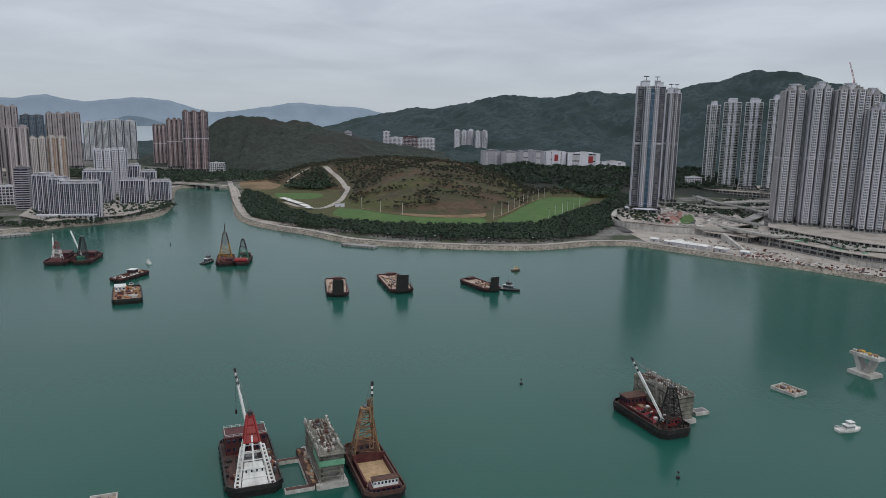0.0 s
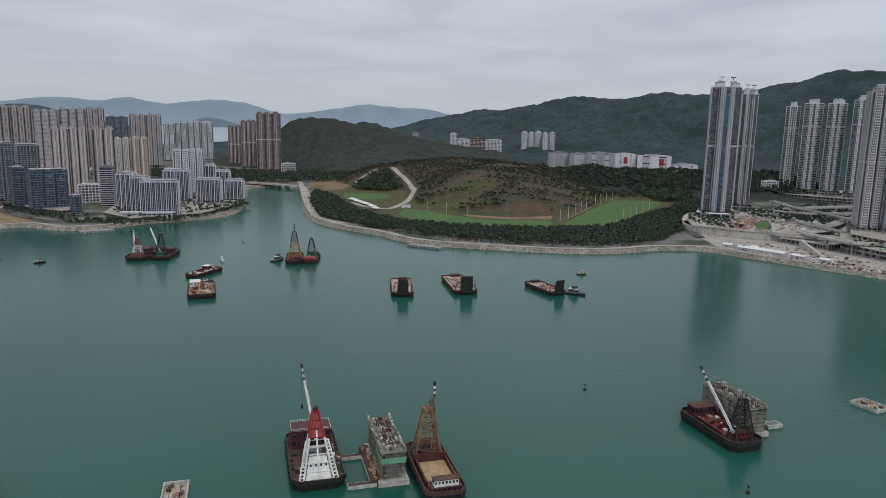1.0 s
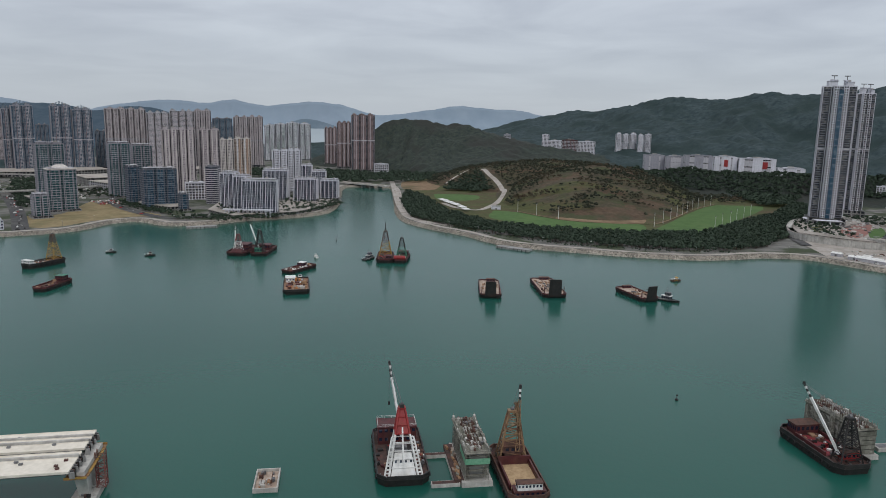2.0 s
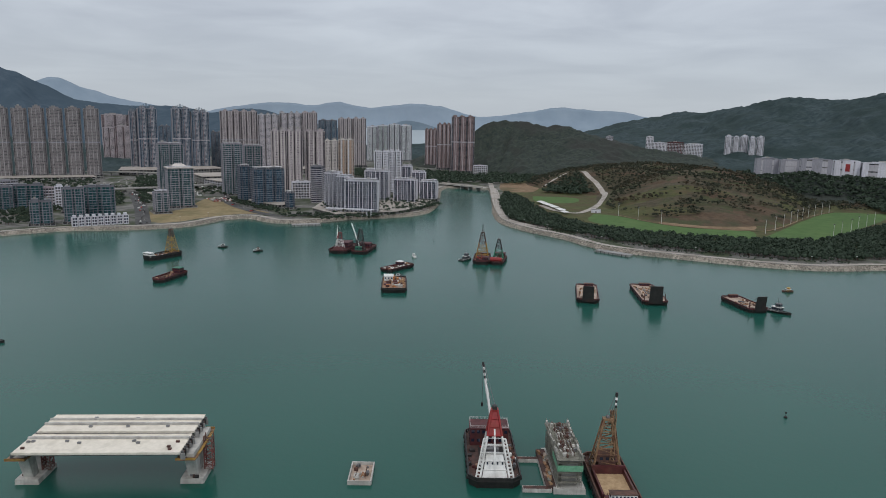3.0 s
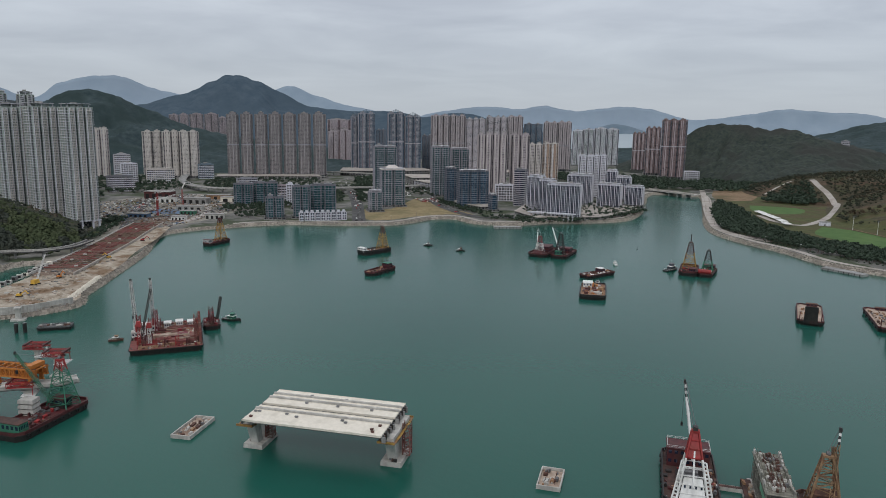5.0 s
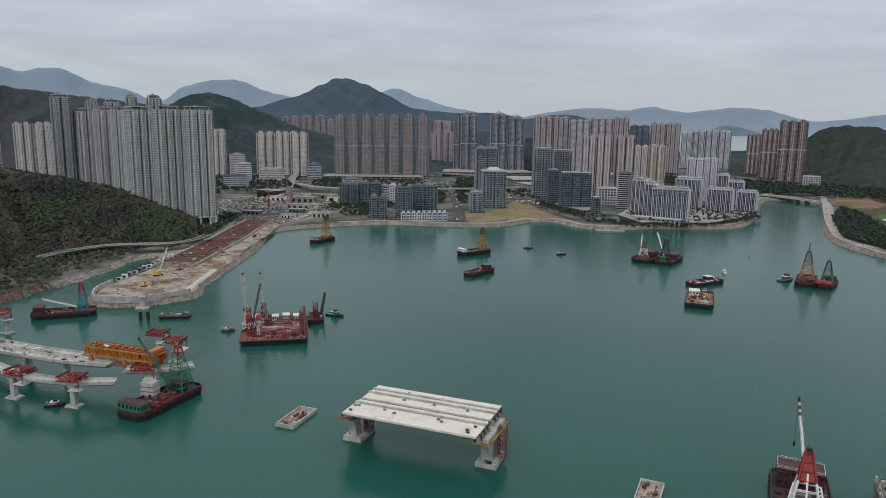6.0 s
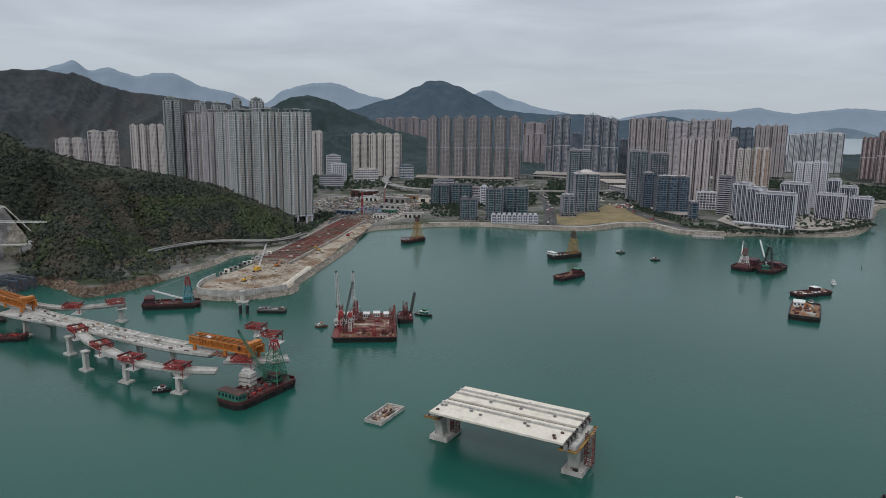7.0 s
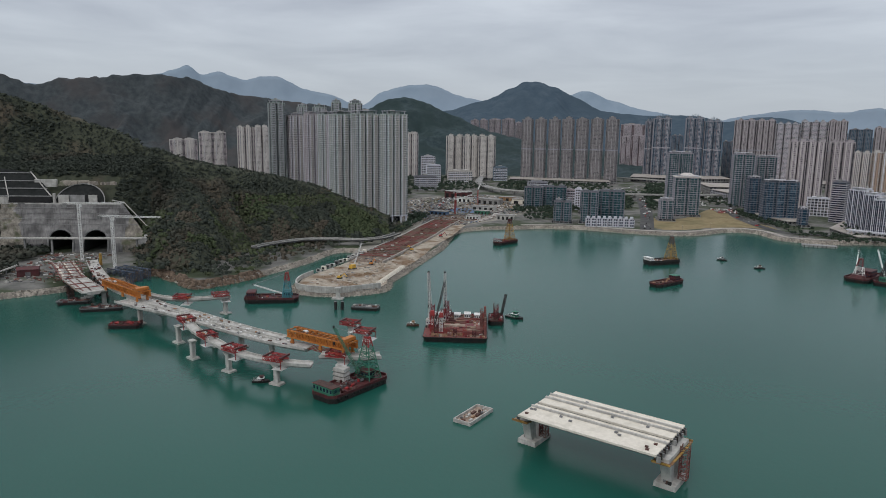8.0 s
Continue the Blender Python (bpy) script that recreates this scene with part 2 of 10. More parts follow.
M_RUST = mat("rusty_steel", (0.060, 0.030, 0.024), (0.135, 0.064, 0.045), 1.6, 0.85, bump=0.3, big=((0.06, 0.035, 0.028), 5.0, 0.48, 0.7), streak=0.3, vary=0.15)
M_HULL = mat("black_hull", (0.010, 0.010, 0.011), (0.030, 0.027, 0.025), 2.5, 0.55, bump=0.2, big=((0.045, 0.022, 0.018), 7.0, 0.56, 0.75), streak=0.3)
M_TAN = mat("tan_paint", (0.25, 0.145, 0.075), (0.38, 0.235, 0.13), 1.6, 0.65, big=((0.22, 0.095, 0.045), 4.0, 0.48, 0.7), streak=0.3)
M_TAND = mat("weathered_tan_paint", (0.185, 0.115, 0.062), (0.33, 0.21, 0.115), 1.2, 0.75, big=((0.15, 0.065, 0.038), 3.0, 0.48, 0.68), streak=0.35)
M_OCHRE = mat("weathered_yellow_paint", (0.30, 0.17, 0.03), (0.42, 0.26, 0.06), 1.6, 0.65, big=((0.16, 0.07, 0.03), 3.5, 0.46, 0.68), streak=0.3)
M_SAND = mat("hold_sand", (0.30, 0.20, 0.11), (0.46, 0.33, 0.19), 2.0, 0.95, bump=0.5)
M_YEL = mat("yellow_paint", (0.52, 0.30, 0.030), (0.64, 0.40, 0.06), 2.0, 0.55, big=((0.32, 0.16, 0.04), 4.0, 0.5, 0.75))
M_ORANGE = mat("orange_paint", (0.43, 0.145, 0.024), (0.53, 0.195, 0.038), 2.5, 0.55, big=((0.32, 0.10, 0.02), 5.0, 0.48, 0.72), streak=0.3)
M_ORANGED = mat("worn_orange_paint", (0.33, 0.10, 0.018), (0.44, 0.15, 0.025), 2.0, 0.6, big=((0.24, 0.07, 0.02), 4.0, 0.48, 0.7), streak=0.35)
M_GREEN = mat("green_paint", (0.025, 0.14, 0.085), (0.045, 0.20, 0.13), 2.0, 0.55, big=((0.05, 0.08, 0.05), 4.0, 0.5, 0.75))
M_TEAL = mat("teal_paint", (0.040, 0.185, 0.215), (0.070, 0.25, 0.28), 2.0, 0.6, big=((0.05, 0.12, 0.13), 4.0, 0.48, 0.7), streak=0.3)
M_NET = mat("green_safety_net", (0.10, 0.28, 0.17), (0.18, 0.38, 0.25), 1.2, 0.9)
M_SCAF = mat("scaffold_sheeting", (0.15, 0.145, 0.12), (0.30, 0.29, 0.245), 1.4, 0.9, bump=0.3, big=((0.12, 0.12, 0.095), 5.0, 0.45, 0.65), streak=0.4)
M_STEEL = mat("grey_steel", (0.10, 0.10, 0.105), (0.20, 0.20, 0.20), 2.0, 0.5, metal=0.5)
M_BLUESTEEL = mat("blue_painted_steel", (0.045, 0.065, 0.10), (0.085, 0.11, 0.16), 2.0, 0.6, big=((0.08, 0.06, 0.05), 4.0, 0.5, 0.7))
M_BLACK = mat("black_rubber", (0.008, 0.008, 0.008), (0.022, 0.021, 0.020), 1.0, 0.8)
M_CARGO = mat("deck_cargo", (0.14, 0.06, 0.035), (0.34, 0.22, 0.14), 1.2, 0.9, vary=0.55)
M_BLUE = mat("blue_sheeting", (0.04, 0.09, 0.17), (0.09, 0.16, 0.26), 2.0, 0.7, vary=0.25)
M_ROOF = mat("flat_roof", (0.24, 0.235, 0.22), (0.38, 0.37, 0.35), 4.0, 0.9, big=((0.17, 0.165, 0.155), 10.0, 0.45, 0.7))

G_DARK = glass("dark_window_glass", (0.025, 0.030, 0.038), (0.22, 0.21, 0.20), (2.3, 2.3, 2.9), 0.55)
G_BLUE = glass("blue_window_glass", (0.022, 0.058, 0.095), (0.10, 0.16, 0.21), share=0.65)
G_NAVY = glass("navy_window_glass", (0.012, 0.020, 0.040), (0.08, 0.10, 0.14), share=0.8)
G_ESTATE = glass("grey_green_window_glass", (0.075, 0.085, 0.080), (0.20, 0.19, 0.17), (2.3, 2.3, 3.0), 0.5)
G_TEAL = glass("green_window_glass", (0.018, 0.070, 0.078), (0.10, 0.17, 0.18), share=0.72)


def wall_paint(name, c, d=0.82):
    # every wall is tinted bluer to carry the haze over the town
    c = (c[0] * 0.945, c[1] * 0.95, c[2] * 1.06)
    return mat(name, tuple(v * d for v in c), c, 3.0, 0.75, big=(tuple(v * 0.8 for v in c), 22.0, 0.5, 0.75), streak=0.22, spec=0.3)


W_PALE = wall_paint("pale_grey_render", (0.52, 0.51, 0.49))
W_GREY = wall_paint("grey_tile_wall", (0.36, 0.36, 0.36))
W_GREEN = wall_paint("grey_green_tile_wall", (0.28, 0.36, 0.295))
W_SAGE = wall_paint("sage_green_wall", (0.41, 0.46, 0.385))
W_GREIGE = wall_paint("greige_tile_wall", (0.46, 0.44, 0.40))
W_BEIGE = wall_paint("beige_tile_wall", (0.50, 0.445, 0.415))
W_PINK = wall_paint("pink_tile_wall", (0.47, 0.405, 0.385))
W_ROSE = wall_paint("rose_brown_tile_wall", (0.27, 0.19, 0.18))
W_BROWN = wall_paint("taupe_tile_wall", (0.26, 0.235, 0.215))
W_CREAM = wall_paint("cream_tile_wall", (0.66, 0.615, 0.52))
W_WHITE = wall_paint("white_tile_wall", (0.74, 0.74, 0.72))
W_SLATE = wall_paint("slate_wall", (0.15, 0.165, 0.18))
W_GLASSY = wall_paint("blue_grey_panel_wall", (0.165, 0.225, 0.25))
W_TAUPE = wall_paint("light_taupe_tile_wall", (0.31, 0.29, 0.265))
W_ORANGE = wall_paint("ochre_tile_wall", (0.46, 0.33, 0.23))
W_MAUVE = wall_paint("mauve_tile_wall", (0.335, 0.275, 0.285))
W_RUSTNET = wall_paint("red_brown_netting", (0.24, 0.085, 0.055))
W_TERRA = wall_paint("terracotta_tile_wall", (0.28, 0.205, 0.18))
# taupe darkened to the shade in the recesses between bays
W_DUSK = wall_paint("shaded_taupe_wall", (0.135, 0.12, 0.115))
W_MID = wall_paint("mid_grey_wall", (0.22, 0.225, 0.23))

M_RUBBLE = mat("loose_rubble", (0.17, 0.155, 0.13), (0.34, 0.31, 0.265), 2.5, 0.95, bump=0.9, big=((0.13, 0.135, 0.09), 9.0, 0.52, 0.66), spec=0.15)
M_SCRUBR = mat("red_brown_scrub", (0.066, 0.046, 0.032), (0.112, 0.080, 0.054), 7.0, 0.95, bump=0.6, big=((0.060, 0.058, 0.034), 34.0, 0.47, 0.60), spec=0.15)
M_PLAZA = mat("red_plaza_paving", (0.20, 0.085, 0.070), (0.29, 0.13, 0.105), 3.0, 0.85, big=((0.24, 0.17, 0.14), 12.0, 0.5, 0.7))
M_SANDY = mat("site_sand", (0.26, 0.215, 0.165), (0.44, 0.395, 0.33), 5.0, 0.95, bump=0.5, big=((0.19, 0.13, 0.085), 16.0, 0.46, 0.62), spec=0.15)
M_STRUT = mat("rusty_red_struts", (0.13, 0.040, 0.036), (0.23, 0.075, 0.065), 3.0, 0.75, big=((0.14, 0.085, 0.065), 7.0, 0.45, 0.65), vary=0.3)
M_SCAFP = mat("pale_scaffold_sheeting", (0.22, 0.215, 0.185), (0.39, 0.38, 0.335), 1.2, 0.9, bump=0.4, big=((0.17, 0.17, 0.145), 4.0, 0.45, 0.65), streak=0.45)
M_CRIMSON = mat("crimson_paint", (0.15, 0.012, 0.020), (0.23, 0.020, 0.030), 2.0, 0.55, big=((0.10, 0.014, 0.016), 5.0, 0.5, 0.72), streak=0.35)
M_GRIT = mat("pale_sandy_deck", (0.30, 0.225, 0.175), (0.46, 0.375, 0.31), 2.2, 0.95, bump=0.4, big=((0.20, 0.135, 0.10), 6.0, 0.48, 0.68))

# ---- mesh helpers ----
class Geo:
    """Collects boxes, beams and prisms for one mesh."""

    def __init__(self):
        self.v, self.f = [], []

    def poly(self, pts):
        k = len(self.v)
        self.v += [tuple(p) for p in pts]
        self.f.append(tuple(range(k, k + len(pts))))
        return self

    def hexa(self, lo, hi):
        k = len(self.v)
        self.v += [tuple(p) for p in lo] + [tuple(p) for p in hi]
        self.f += [(k + 3, k + 2, k + 1, k), (k + 4, k + 5, k + 6, k + 7)]
        self.f += [(k + i, k + (i + 1) % 4, k + 4 + (i + 1) % 4, k + 4 + i) for i in range(4)]
        return self

    def box(self, x0, x1, y0, y1, z0, z1, turn=0.0, chamfer=0.0):
        cx, cy = (x0 + x1) / 2, (y0 + y1) / 2
        a, b = (x1 - x0) / 2, (y1 - y0) / 2
        c, s = math.cos(radians(turn)), math.sin(radians(turn))

        def ring(p, q, z):
            return [(cx + c * u - s * w, cy + s * u + c * w, z) for u, w in ((-p, -q), (p, -q), (p, q), (-p, q))]
        return self.hexa(ring(a, b, z0), ring(a - chamfer, b - chamfer, z1))

    def prism(self, pts, z0, z1, top=None):
        """A prism on a counter-clockwise outline; top: another outline for the upper end."""
        n, k = len(pts), len(self.v)
        top = top or pts
        self.v += [(p[0], p[1], z0) for p in pts] + [(p[0], p[1], z1) for p in top]
        self.f += [tuple(range(k + n - 1, k - 1, -1)), tuple(range(k + n, k + 2 * n))]
        self.f += [(k + i, k + (i + 1) % n, k + n + (i + 1) % n, k + n + i) for i in range(n)]
        return self

    def beam(self, p, q, w, h=None):
        p, q = Vector(p), Vector(q)
        d = q - p
        if d.length < 1e-6:
            return self
        d.normalize()
        side = d.cross(Vector((0, 0, 1)))
        side = Vector((1, 0, 0)) if side.length < 1e-3 else side.normalized()
        up = side.cross(d).normalized()
        a, b = side * (w / 2), up * ((h or w) / 2)
        return self.hexa([p - a - b, p + a - b, p + a + b, p - a + b], [q - a - b, q + a - b, q + a + b, q - a + b])

    def tube(self, p, q, r, n=6, r2=None):
        p, q = Vector(p), Vector(q)
        d = (q - p).normalized()
        side = d.cross(Vector((0, 0, 1)))
        side = Vector((1, 0, 0)) if side.length < 1e-3 else side.normalized()
        up = side.cross(d)
        k = len(self.v)
        r2 = r if r2 is None else r2
        for c, rr in ((p, r), (q, r2)):
            for i in range(n):
                a = 2 * math.pi * i / n
                self.v.append(tuple(c + side * (rr * math.cos(a)) + up * (rr * math.sin(a))))
        self.f += [(k + i, k + (i + 1) % n, k + n + (i + 1) % n, k + n + i) for i in range(n)]
        self.f += [tuple(range(k + n - 1, k - 1, -1)), tuple(range(k + n, k + 2 * n))]
        return self

    def lattice(self, p, q, w, bays, thick, w2=None):
        """A square lattice boom: four chords and zigzag bracing."""
        p, q = Vector(p), Vector(q)
        w2 = w if w2 is None else w2
        d = (q - p).normalized()
        side = d.cross(Vector((0, 0, 1)))
        side = Vector((1, 0, 0)) if side.length < 1e-3 else side.normalized()
        up = side.cross(d)
        rings = []
        for i in range(bays + 1):
            f = i / bays
            c, h = p.lerp(q, f), (w + (w2 - w) * f) / 2
            rings.append([c + side * (sx * h) + up * (sy * h) for sx, sy in ((-1, -1), (1, -1), (1, 1), (-1, 1))])
        for j in range(4):
            self.beam(rings[0][j], rings[-1][j], thick)
            for i in range(bays):
                a, b = (j, (j + 1) % 4) if i % 2 == 0 else ((j + 1) % 4, j)
                self.beam(rings[i][a], rings[i + 1][b], thick * 0.6)
                self.beam(rings[i][j], rings[i][(j + 1) % 4], thick * 0.6)
        return self

    def mesh(self, name, material, smooth=False):
        me = bpy.data.meshes.new(name)
        me.from_pydata(self.v, [], self.f)
        me.materials.append(material)
        if smooth:
            me.polygons.foreach_set("use_smooth", [True] * len(me.polygons))
        me.update()
        return me


def part(name, geo, material, parent=None, label="", smooth=False):
    ob = new(name, geo.mesh(name, material, smooth))
    if parent:
        ob.parent = parent
    return tagged(ob, label) if label else ob


def thing(name, label, category, m=None, group="", kind=""):
    ob = new(name)
    ob.empty_display_size = 2.0
    ob.matrix_world = m or Matrix()
    return tagged(ob, label, category, group, kind)


def structure(name, geo, material, label, category, smooth=False, kind="structure"):
    return tagged(new(name, geo.mesh(name, material, smooth)), label, category, "", kind)


def smooth_line(pts, step):
    """Catmull-Rom through the points, resampled about every step metres."""
    out = []
    for i in range(len(pts) - 1):
        p0, p1, p2, p3 = (Vector(pts[max(0, min(len(pts) - 1, j))]) for j in (i - 1, i, i + 1, i + 2))
        n = max(1, round((p2 - p1).length / step))
        for k in range(n):
            t = k / n
            out.append(0.5 * (2 * p1 + (p2 - p0) * t + (2 * p0 - 5 * p1 + 4 * p2 - p3) * t * t + (3 * p1 - p0 - 3 * p2 + p3) * t ** 3))
    out.append(Vector(pts[-1]))
    return out


def left_normals(line):
    n = []
    for i in range(len(line)):
        d = line[min(i + 1, len(line) - 1)] - line[max(i - 1, 0)]
        n.append(Vector((-d.y, d.x)).normalized())
    return n


def ribbon(geo, line, half, z, thick=0.0, z_end=None):
    """A road-like strip along a line; z may change evenly to z_end."""
    nm = left_normals(line)
    for i in range(len(line) - 1):
        za = z if z_end is None else z + (z_end - z) * i / (len(line) - 1)
        zb = z if z_end is None else z + (z_end - z) * (i + 1) / (len(line) - 1)
        a, b, na, nb = line[i], line[i + 1], nm[i] * half, nm[i + 1] * half
        q = [(a.x + na.x, a.y + na.y), (a.x - na.x, a.y - na.y), (b.x - nb.x, b.y - nb.y), (b.x + nb.x, b.y + nb.y)]
        zz = (za, za, zb, zb)
        if thick:
            geo.hexa([(*p, w - thick) for p, w in zip(q, zz)], [(*p, w) for p, w in zip(q, zz)])
        else:
            geo.poly([(*p, w) for p, w in zip(q, zz)])
    return geo


def wall_strip(line, width, z0, z1):
    """One continuous low wall along a line; z0 and z1 are its foot and top."""
    g = Geo()
    nm_ = left_normals(line)
    for p, n_ in zip(line, nm_):
        for s, z in ((1, z0), (1, z1), (-1, z1), (-1, z0)):
            g.v.append((p.x + n_.x * s * width / 2, p.y + n_.y * s * width / 2, z))
    for i in range(len(line) - 1):
        k = 4 * i
        for j in range(4):
            g.f.append((k + j, k + (j + 1) % 4, k + 4 + (j + 1) % 4, k + 4 + j))
    g.f += [(3, 2, 1, 0), tuple(len(g.v) - 4 + j for j in range(4))]
    return g


def fbm(x, y, size, octaves=4, seed=0.0):
    return noise.fractal(Vector((x / size, y / size, seed)), 1.0, 2.0, octaves)


# ---- the sea ----
g = Geo()
N = 40
for i in range(N):
    for j in range(N):
        x0, y0, s = -6000 + 12000 * i / N, -6000 + 12000 * j / N, 12000 / N
        g.poly([(x0, y0, 0), (x0 + s, y0, 0), (x0 + s, y0 + s, 0), (x0, y0 + s, 0)])
sea = structure("water", g, M_WATER, "calm green sea water of a sheltered bay", "water")

# ---- the land: one sheet with a sloping stone edge ----
WEST = [(-900, -900), (-640, -220), (-606, -90), (-608, -33), (-612, 5), (-619, 28), (-628, 62), (-645, 78), (-612, 90), (-580, 98), (-578, 112), (-590, 145), (-633, 213),
        (-676, 262), (-664, 283), (-625, 252), (-584, 205), (-560, 176), (-529, 167), (-504, 192), (-501, 236), (-531, 258), (-551, 279), (-606, 333),
        (-654, 380), (-700, 415), (-740, 452), (-745, 490), (-733, 534), (-722, 566), (-696, 606), (-648, 638), (-604, 684), (-594, 722)]
TOWN = [(-596, 768), (-575, 790), (-528, 772), (-495, 787), (-472, 810), (-456, 843), (-416, 885), (-387, 937), (-388, 990), (-417, 1096), (-483, 1281), (-499, 1355)]
EAST = [(-420, 1371), (-392, 1298), (-336, 1124), (-294, 991), (-258, 911), (-209, 858), (-161, 824), (-113, 776), (-69, 757), (-37, 752), (12, 745), (61, 742), (104, 747),
        (136, 761), (172, 781), (217, 784), (256, 749), (292, 715), (321, 688), (349, 666), (376, 636), (397, 612), (440, 565), (620, 400), (900, 100), (1500, -600)]
LAND_Z = 4.0
shore = smooth_line(WEST + TOWN, 9.0) + smooth_line(EAST, 9.0)
nm = left_normals(shore)
outer = [Vector((3300, -600)), Vector((3300, 3900)), Vector((-3900, 3900)), Vector((-3900, -900))]
top_edge = [p + n * 6.5 for p, n in zip(shore, nm)]
from_poly = [(p.x, p.y) for p in top_edge] + [(p.x, p.y) for p in outer]
bm = bmesh.new()
vs = [bm.verts.new((x, y, LAND_Z)) for x, y in from_poly]
edges = [bm.edges.new((vs[i], vs[(i + 1) % len(vs)])) for i in range(len(vs))]
bmesh.ops.triangle_fill(bm, use_beauty=True, edges=edges)
for f in bm.faces:
    if f.normal.z < 0:
        f.normal_flip()
me = bpy.data.meshes.new("ground")
bm.to_mesh(me)
bm.free()
me.materials.append(M_TOWN)
ground = tagged(new("ground", me), "flat reclaimed land with paving, dust and patches of green", "ground", "", "structure")

g = Geo()
for i in range(len(shore) - 1):
    a, b, c, d = shore[i], shore[i + 1], top_edge[i + 1], top_edge[i]
    g.poly([(a.x, a.y, -1.5), (b.x, b.y, -1.5), (c.x, c.y, LAND_Z + 0.02), (d.x, d.y, LAND_Z + 0.02)])
structure("seawall_slope", g, M_ROCK, "sloping grey-brown rubble stone seawall along the shore", "seawall")

# loose armour stones over the slope
rng = random.Random(5)
g, g2 = Geo(), Geo()
for i in range(len(shore) - 1):
    if shore[i].y < -120 or shore[i].x > 520:
        continue
    natural = -700 < shore[i].x < -570 and 60 < shore[i].y < 262 and shore[i].x + shore[i].y * 0.8 < -470
    for k in range(26 if natural else 16):
        f, u = rng.random(), rng.random() * (1.5 if natural else 1.0)
        a, b = shore[i].lerp(shore[i + 1], f), top_edge[i].lerp(top_edge[i + 1], f)
        c = a.lerp(b, u)
        z = -1.5 + (LAND_Z + 1.5) * min(u, 1.1)
        if z < -0.6:
            continue
        r = rng.uniform(0.6, 2.4) if natural else rng.uniform(0.5, 1.3)
        (g2 if natural else g).box(c.x - r, c.x + r, c.y - r * 0.8, c.y + r * 0.8, z - 0.5, z + r * 0.65, rng.uniform(0, 180), r * 0.35)
structure("shore_rocks", g2, M_ROCKD, "brown natural rocks along the headland shore", "rocks", kind="stuff")
stones = structure("seawall_stones", g, M_ROCK, "loose pale armour stones of the seawall", "rocks", kind="stuff")


# ---- hills ----
def sight(bearing, slope, d):
    """A point by its bearing from the hover point (degrees clockwise from y), its slope and its distance."""
    b = radians(bearing)
    return Vector((d * math.sin(b), d * math.cos(b), EYE + d * math.tan(radians(slope))))


def hill(name, label, skyline, toe, back, material, cols, rows, rough=0.10, seed=0.0, canopy=0.0, steep=1.0, floor=LAND_Z - 3, crest=0.04, category="hill", kind="structure"):
    """A range with that skyline (bearing, slope, distance); toe: distance of its front foot, one number or one for each skyline point."""
    n = len(skyline)
    toes = toe if isinstance(toe, (list, tuple)) else [toe] * n
    pts4 = [(b, s, d, t) for (b, s, d), t in zip(skyline, toes)]
    cum = [0.0]
    for i in range(1, n):
        cum.append(cum[-1] + abs(pts4[i][0] - pts4[i - 1][0]))

    def at(u):
        x = u * cum[-1]
        i = 0
        while i < n - 2 and cum[i + 1] < x:
            i += 1
        t = (x - cum[i]) / max(1e-6, cum[i + 1] - cum[i])
        p0, p1, p2, p3 = (np.array(pts4[max(0, min(n - 1, j))]) for j in (i - 1, i, i + 1, i + 2))
        q = 0.5 * (2 * p1 + (p2 - p0) * t + (2 * p0 - 5 * p1 + 4 * p2 - p3) * t * t + (3 * p1 - p0 - 3 * p2 + p3) * t ** 3)
        q[0] = p1[0] + (p2[0] - p1[0]) * t
        return q

    g = Geo()
    total = rows + max(3, rows // 3)
    for i in range(cols + 1):
        b, s, d, t = at(i / cols)
        peak = sight(b, s, d).z
        for j in range(total + 1):
            if j <= rows:
                v = j / rows
                r = t + (d - t) * v
                prof = (v ** steep) * (1 - 0.25 * math.sin(math.pi * v))
            else:
                v = (j - rows) / (total - rows)
                r = d + back * v
                prof = 1 - v * v * (3 - 2 * v)
            h = floor + (peak - floor) * prof
            x, y = r * math.sin(radians(b)), r * math.cos(radians(b))
            mid = math.sin(math.pi * min(1.0, prof)) if j <= rows else 0.3 * prof
            spur = 0.75 - 2.4 * abs(fbm(x, y, (d - t) * 0.38 + 60, 4, seed))
            h += (peak - floor) * rough * mid * spur
            # small tops and saddles along the crest
            h += (peak - floor) * crest * prof ** 2 * (fbm(x, y, 210, 5, seed + 5) + 0.5 * fbm(x, y, 60, 3, seed + 6))
            if canopy and prof > 0.02:
                h += canopy * (noise.noise(Vector((x / 34, y / 34, seed))) + 0.8 * noise.noise(Vector((x / 17, y / 17, seed + 3))))
            g.v.append((x, y, h))
    w = total + 1
    for i in range(cols):
        for j in range(total):
            k = i * w + j
            g.f.append((k, k + w, k + w + 1, k + 1))
    return structure(name, g, material, label, category, True, kind)


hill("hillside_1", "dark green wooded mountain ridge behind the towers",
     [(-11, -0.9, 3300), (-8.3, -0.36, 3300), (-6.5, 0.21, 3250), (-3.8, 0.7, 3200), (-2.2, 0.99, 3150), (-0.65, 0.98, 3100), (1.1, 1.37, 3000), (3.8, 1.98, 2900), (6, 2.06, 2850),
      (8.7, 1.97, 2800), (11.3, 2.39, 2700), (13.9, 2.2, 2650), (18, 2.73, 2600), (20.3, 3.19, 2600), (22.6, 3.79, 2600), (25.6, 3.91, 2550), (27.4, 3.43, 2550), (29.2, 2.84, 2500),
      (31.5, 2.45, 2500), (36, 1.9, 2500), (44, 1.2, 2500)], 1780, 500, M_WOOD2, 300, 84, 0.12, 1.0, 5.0)
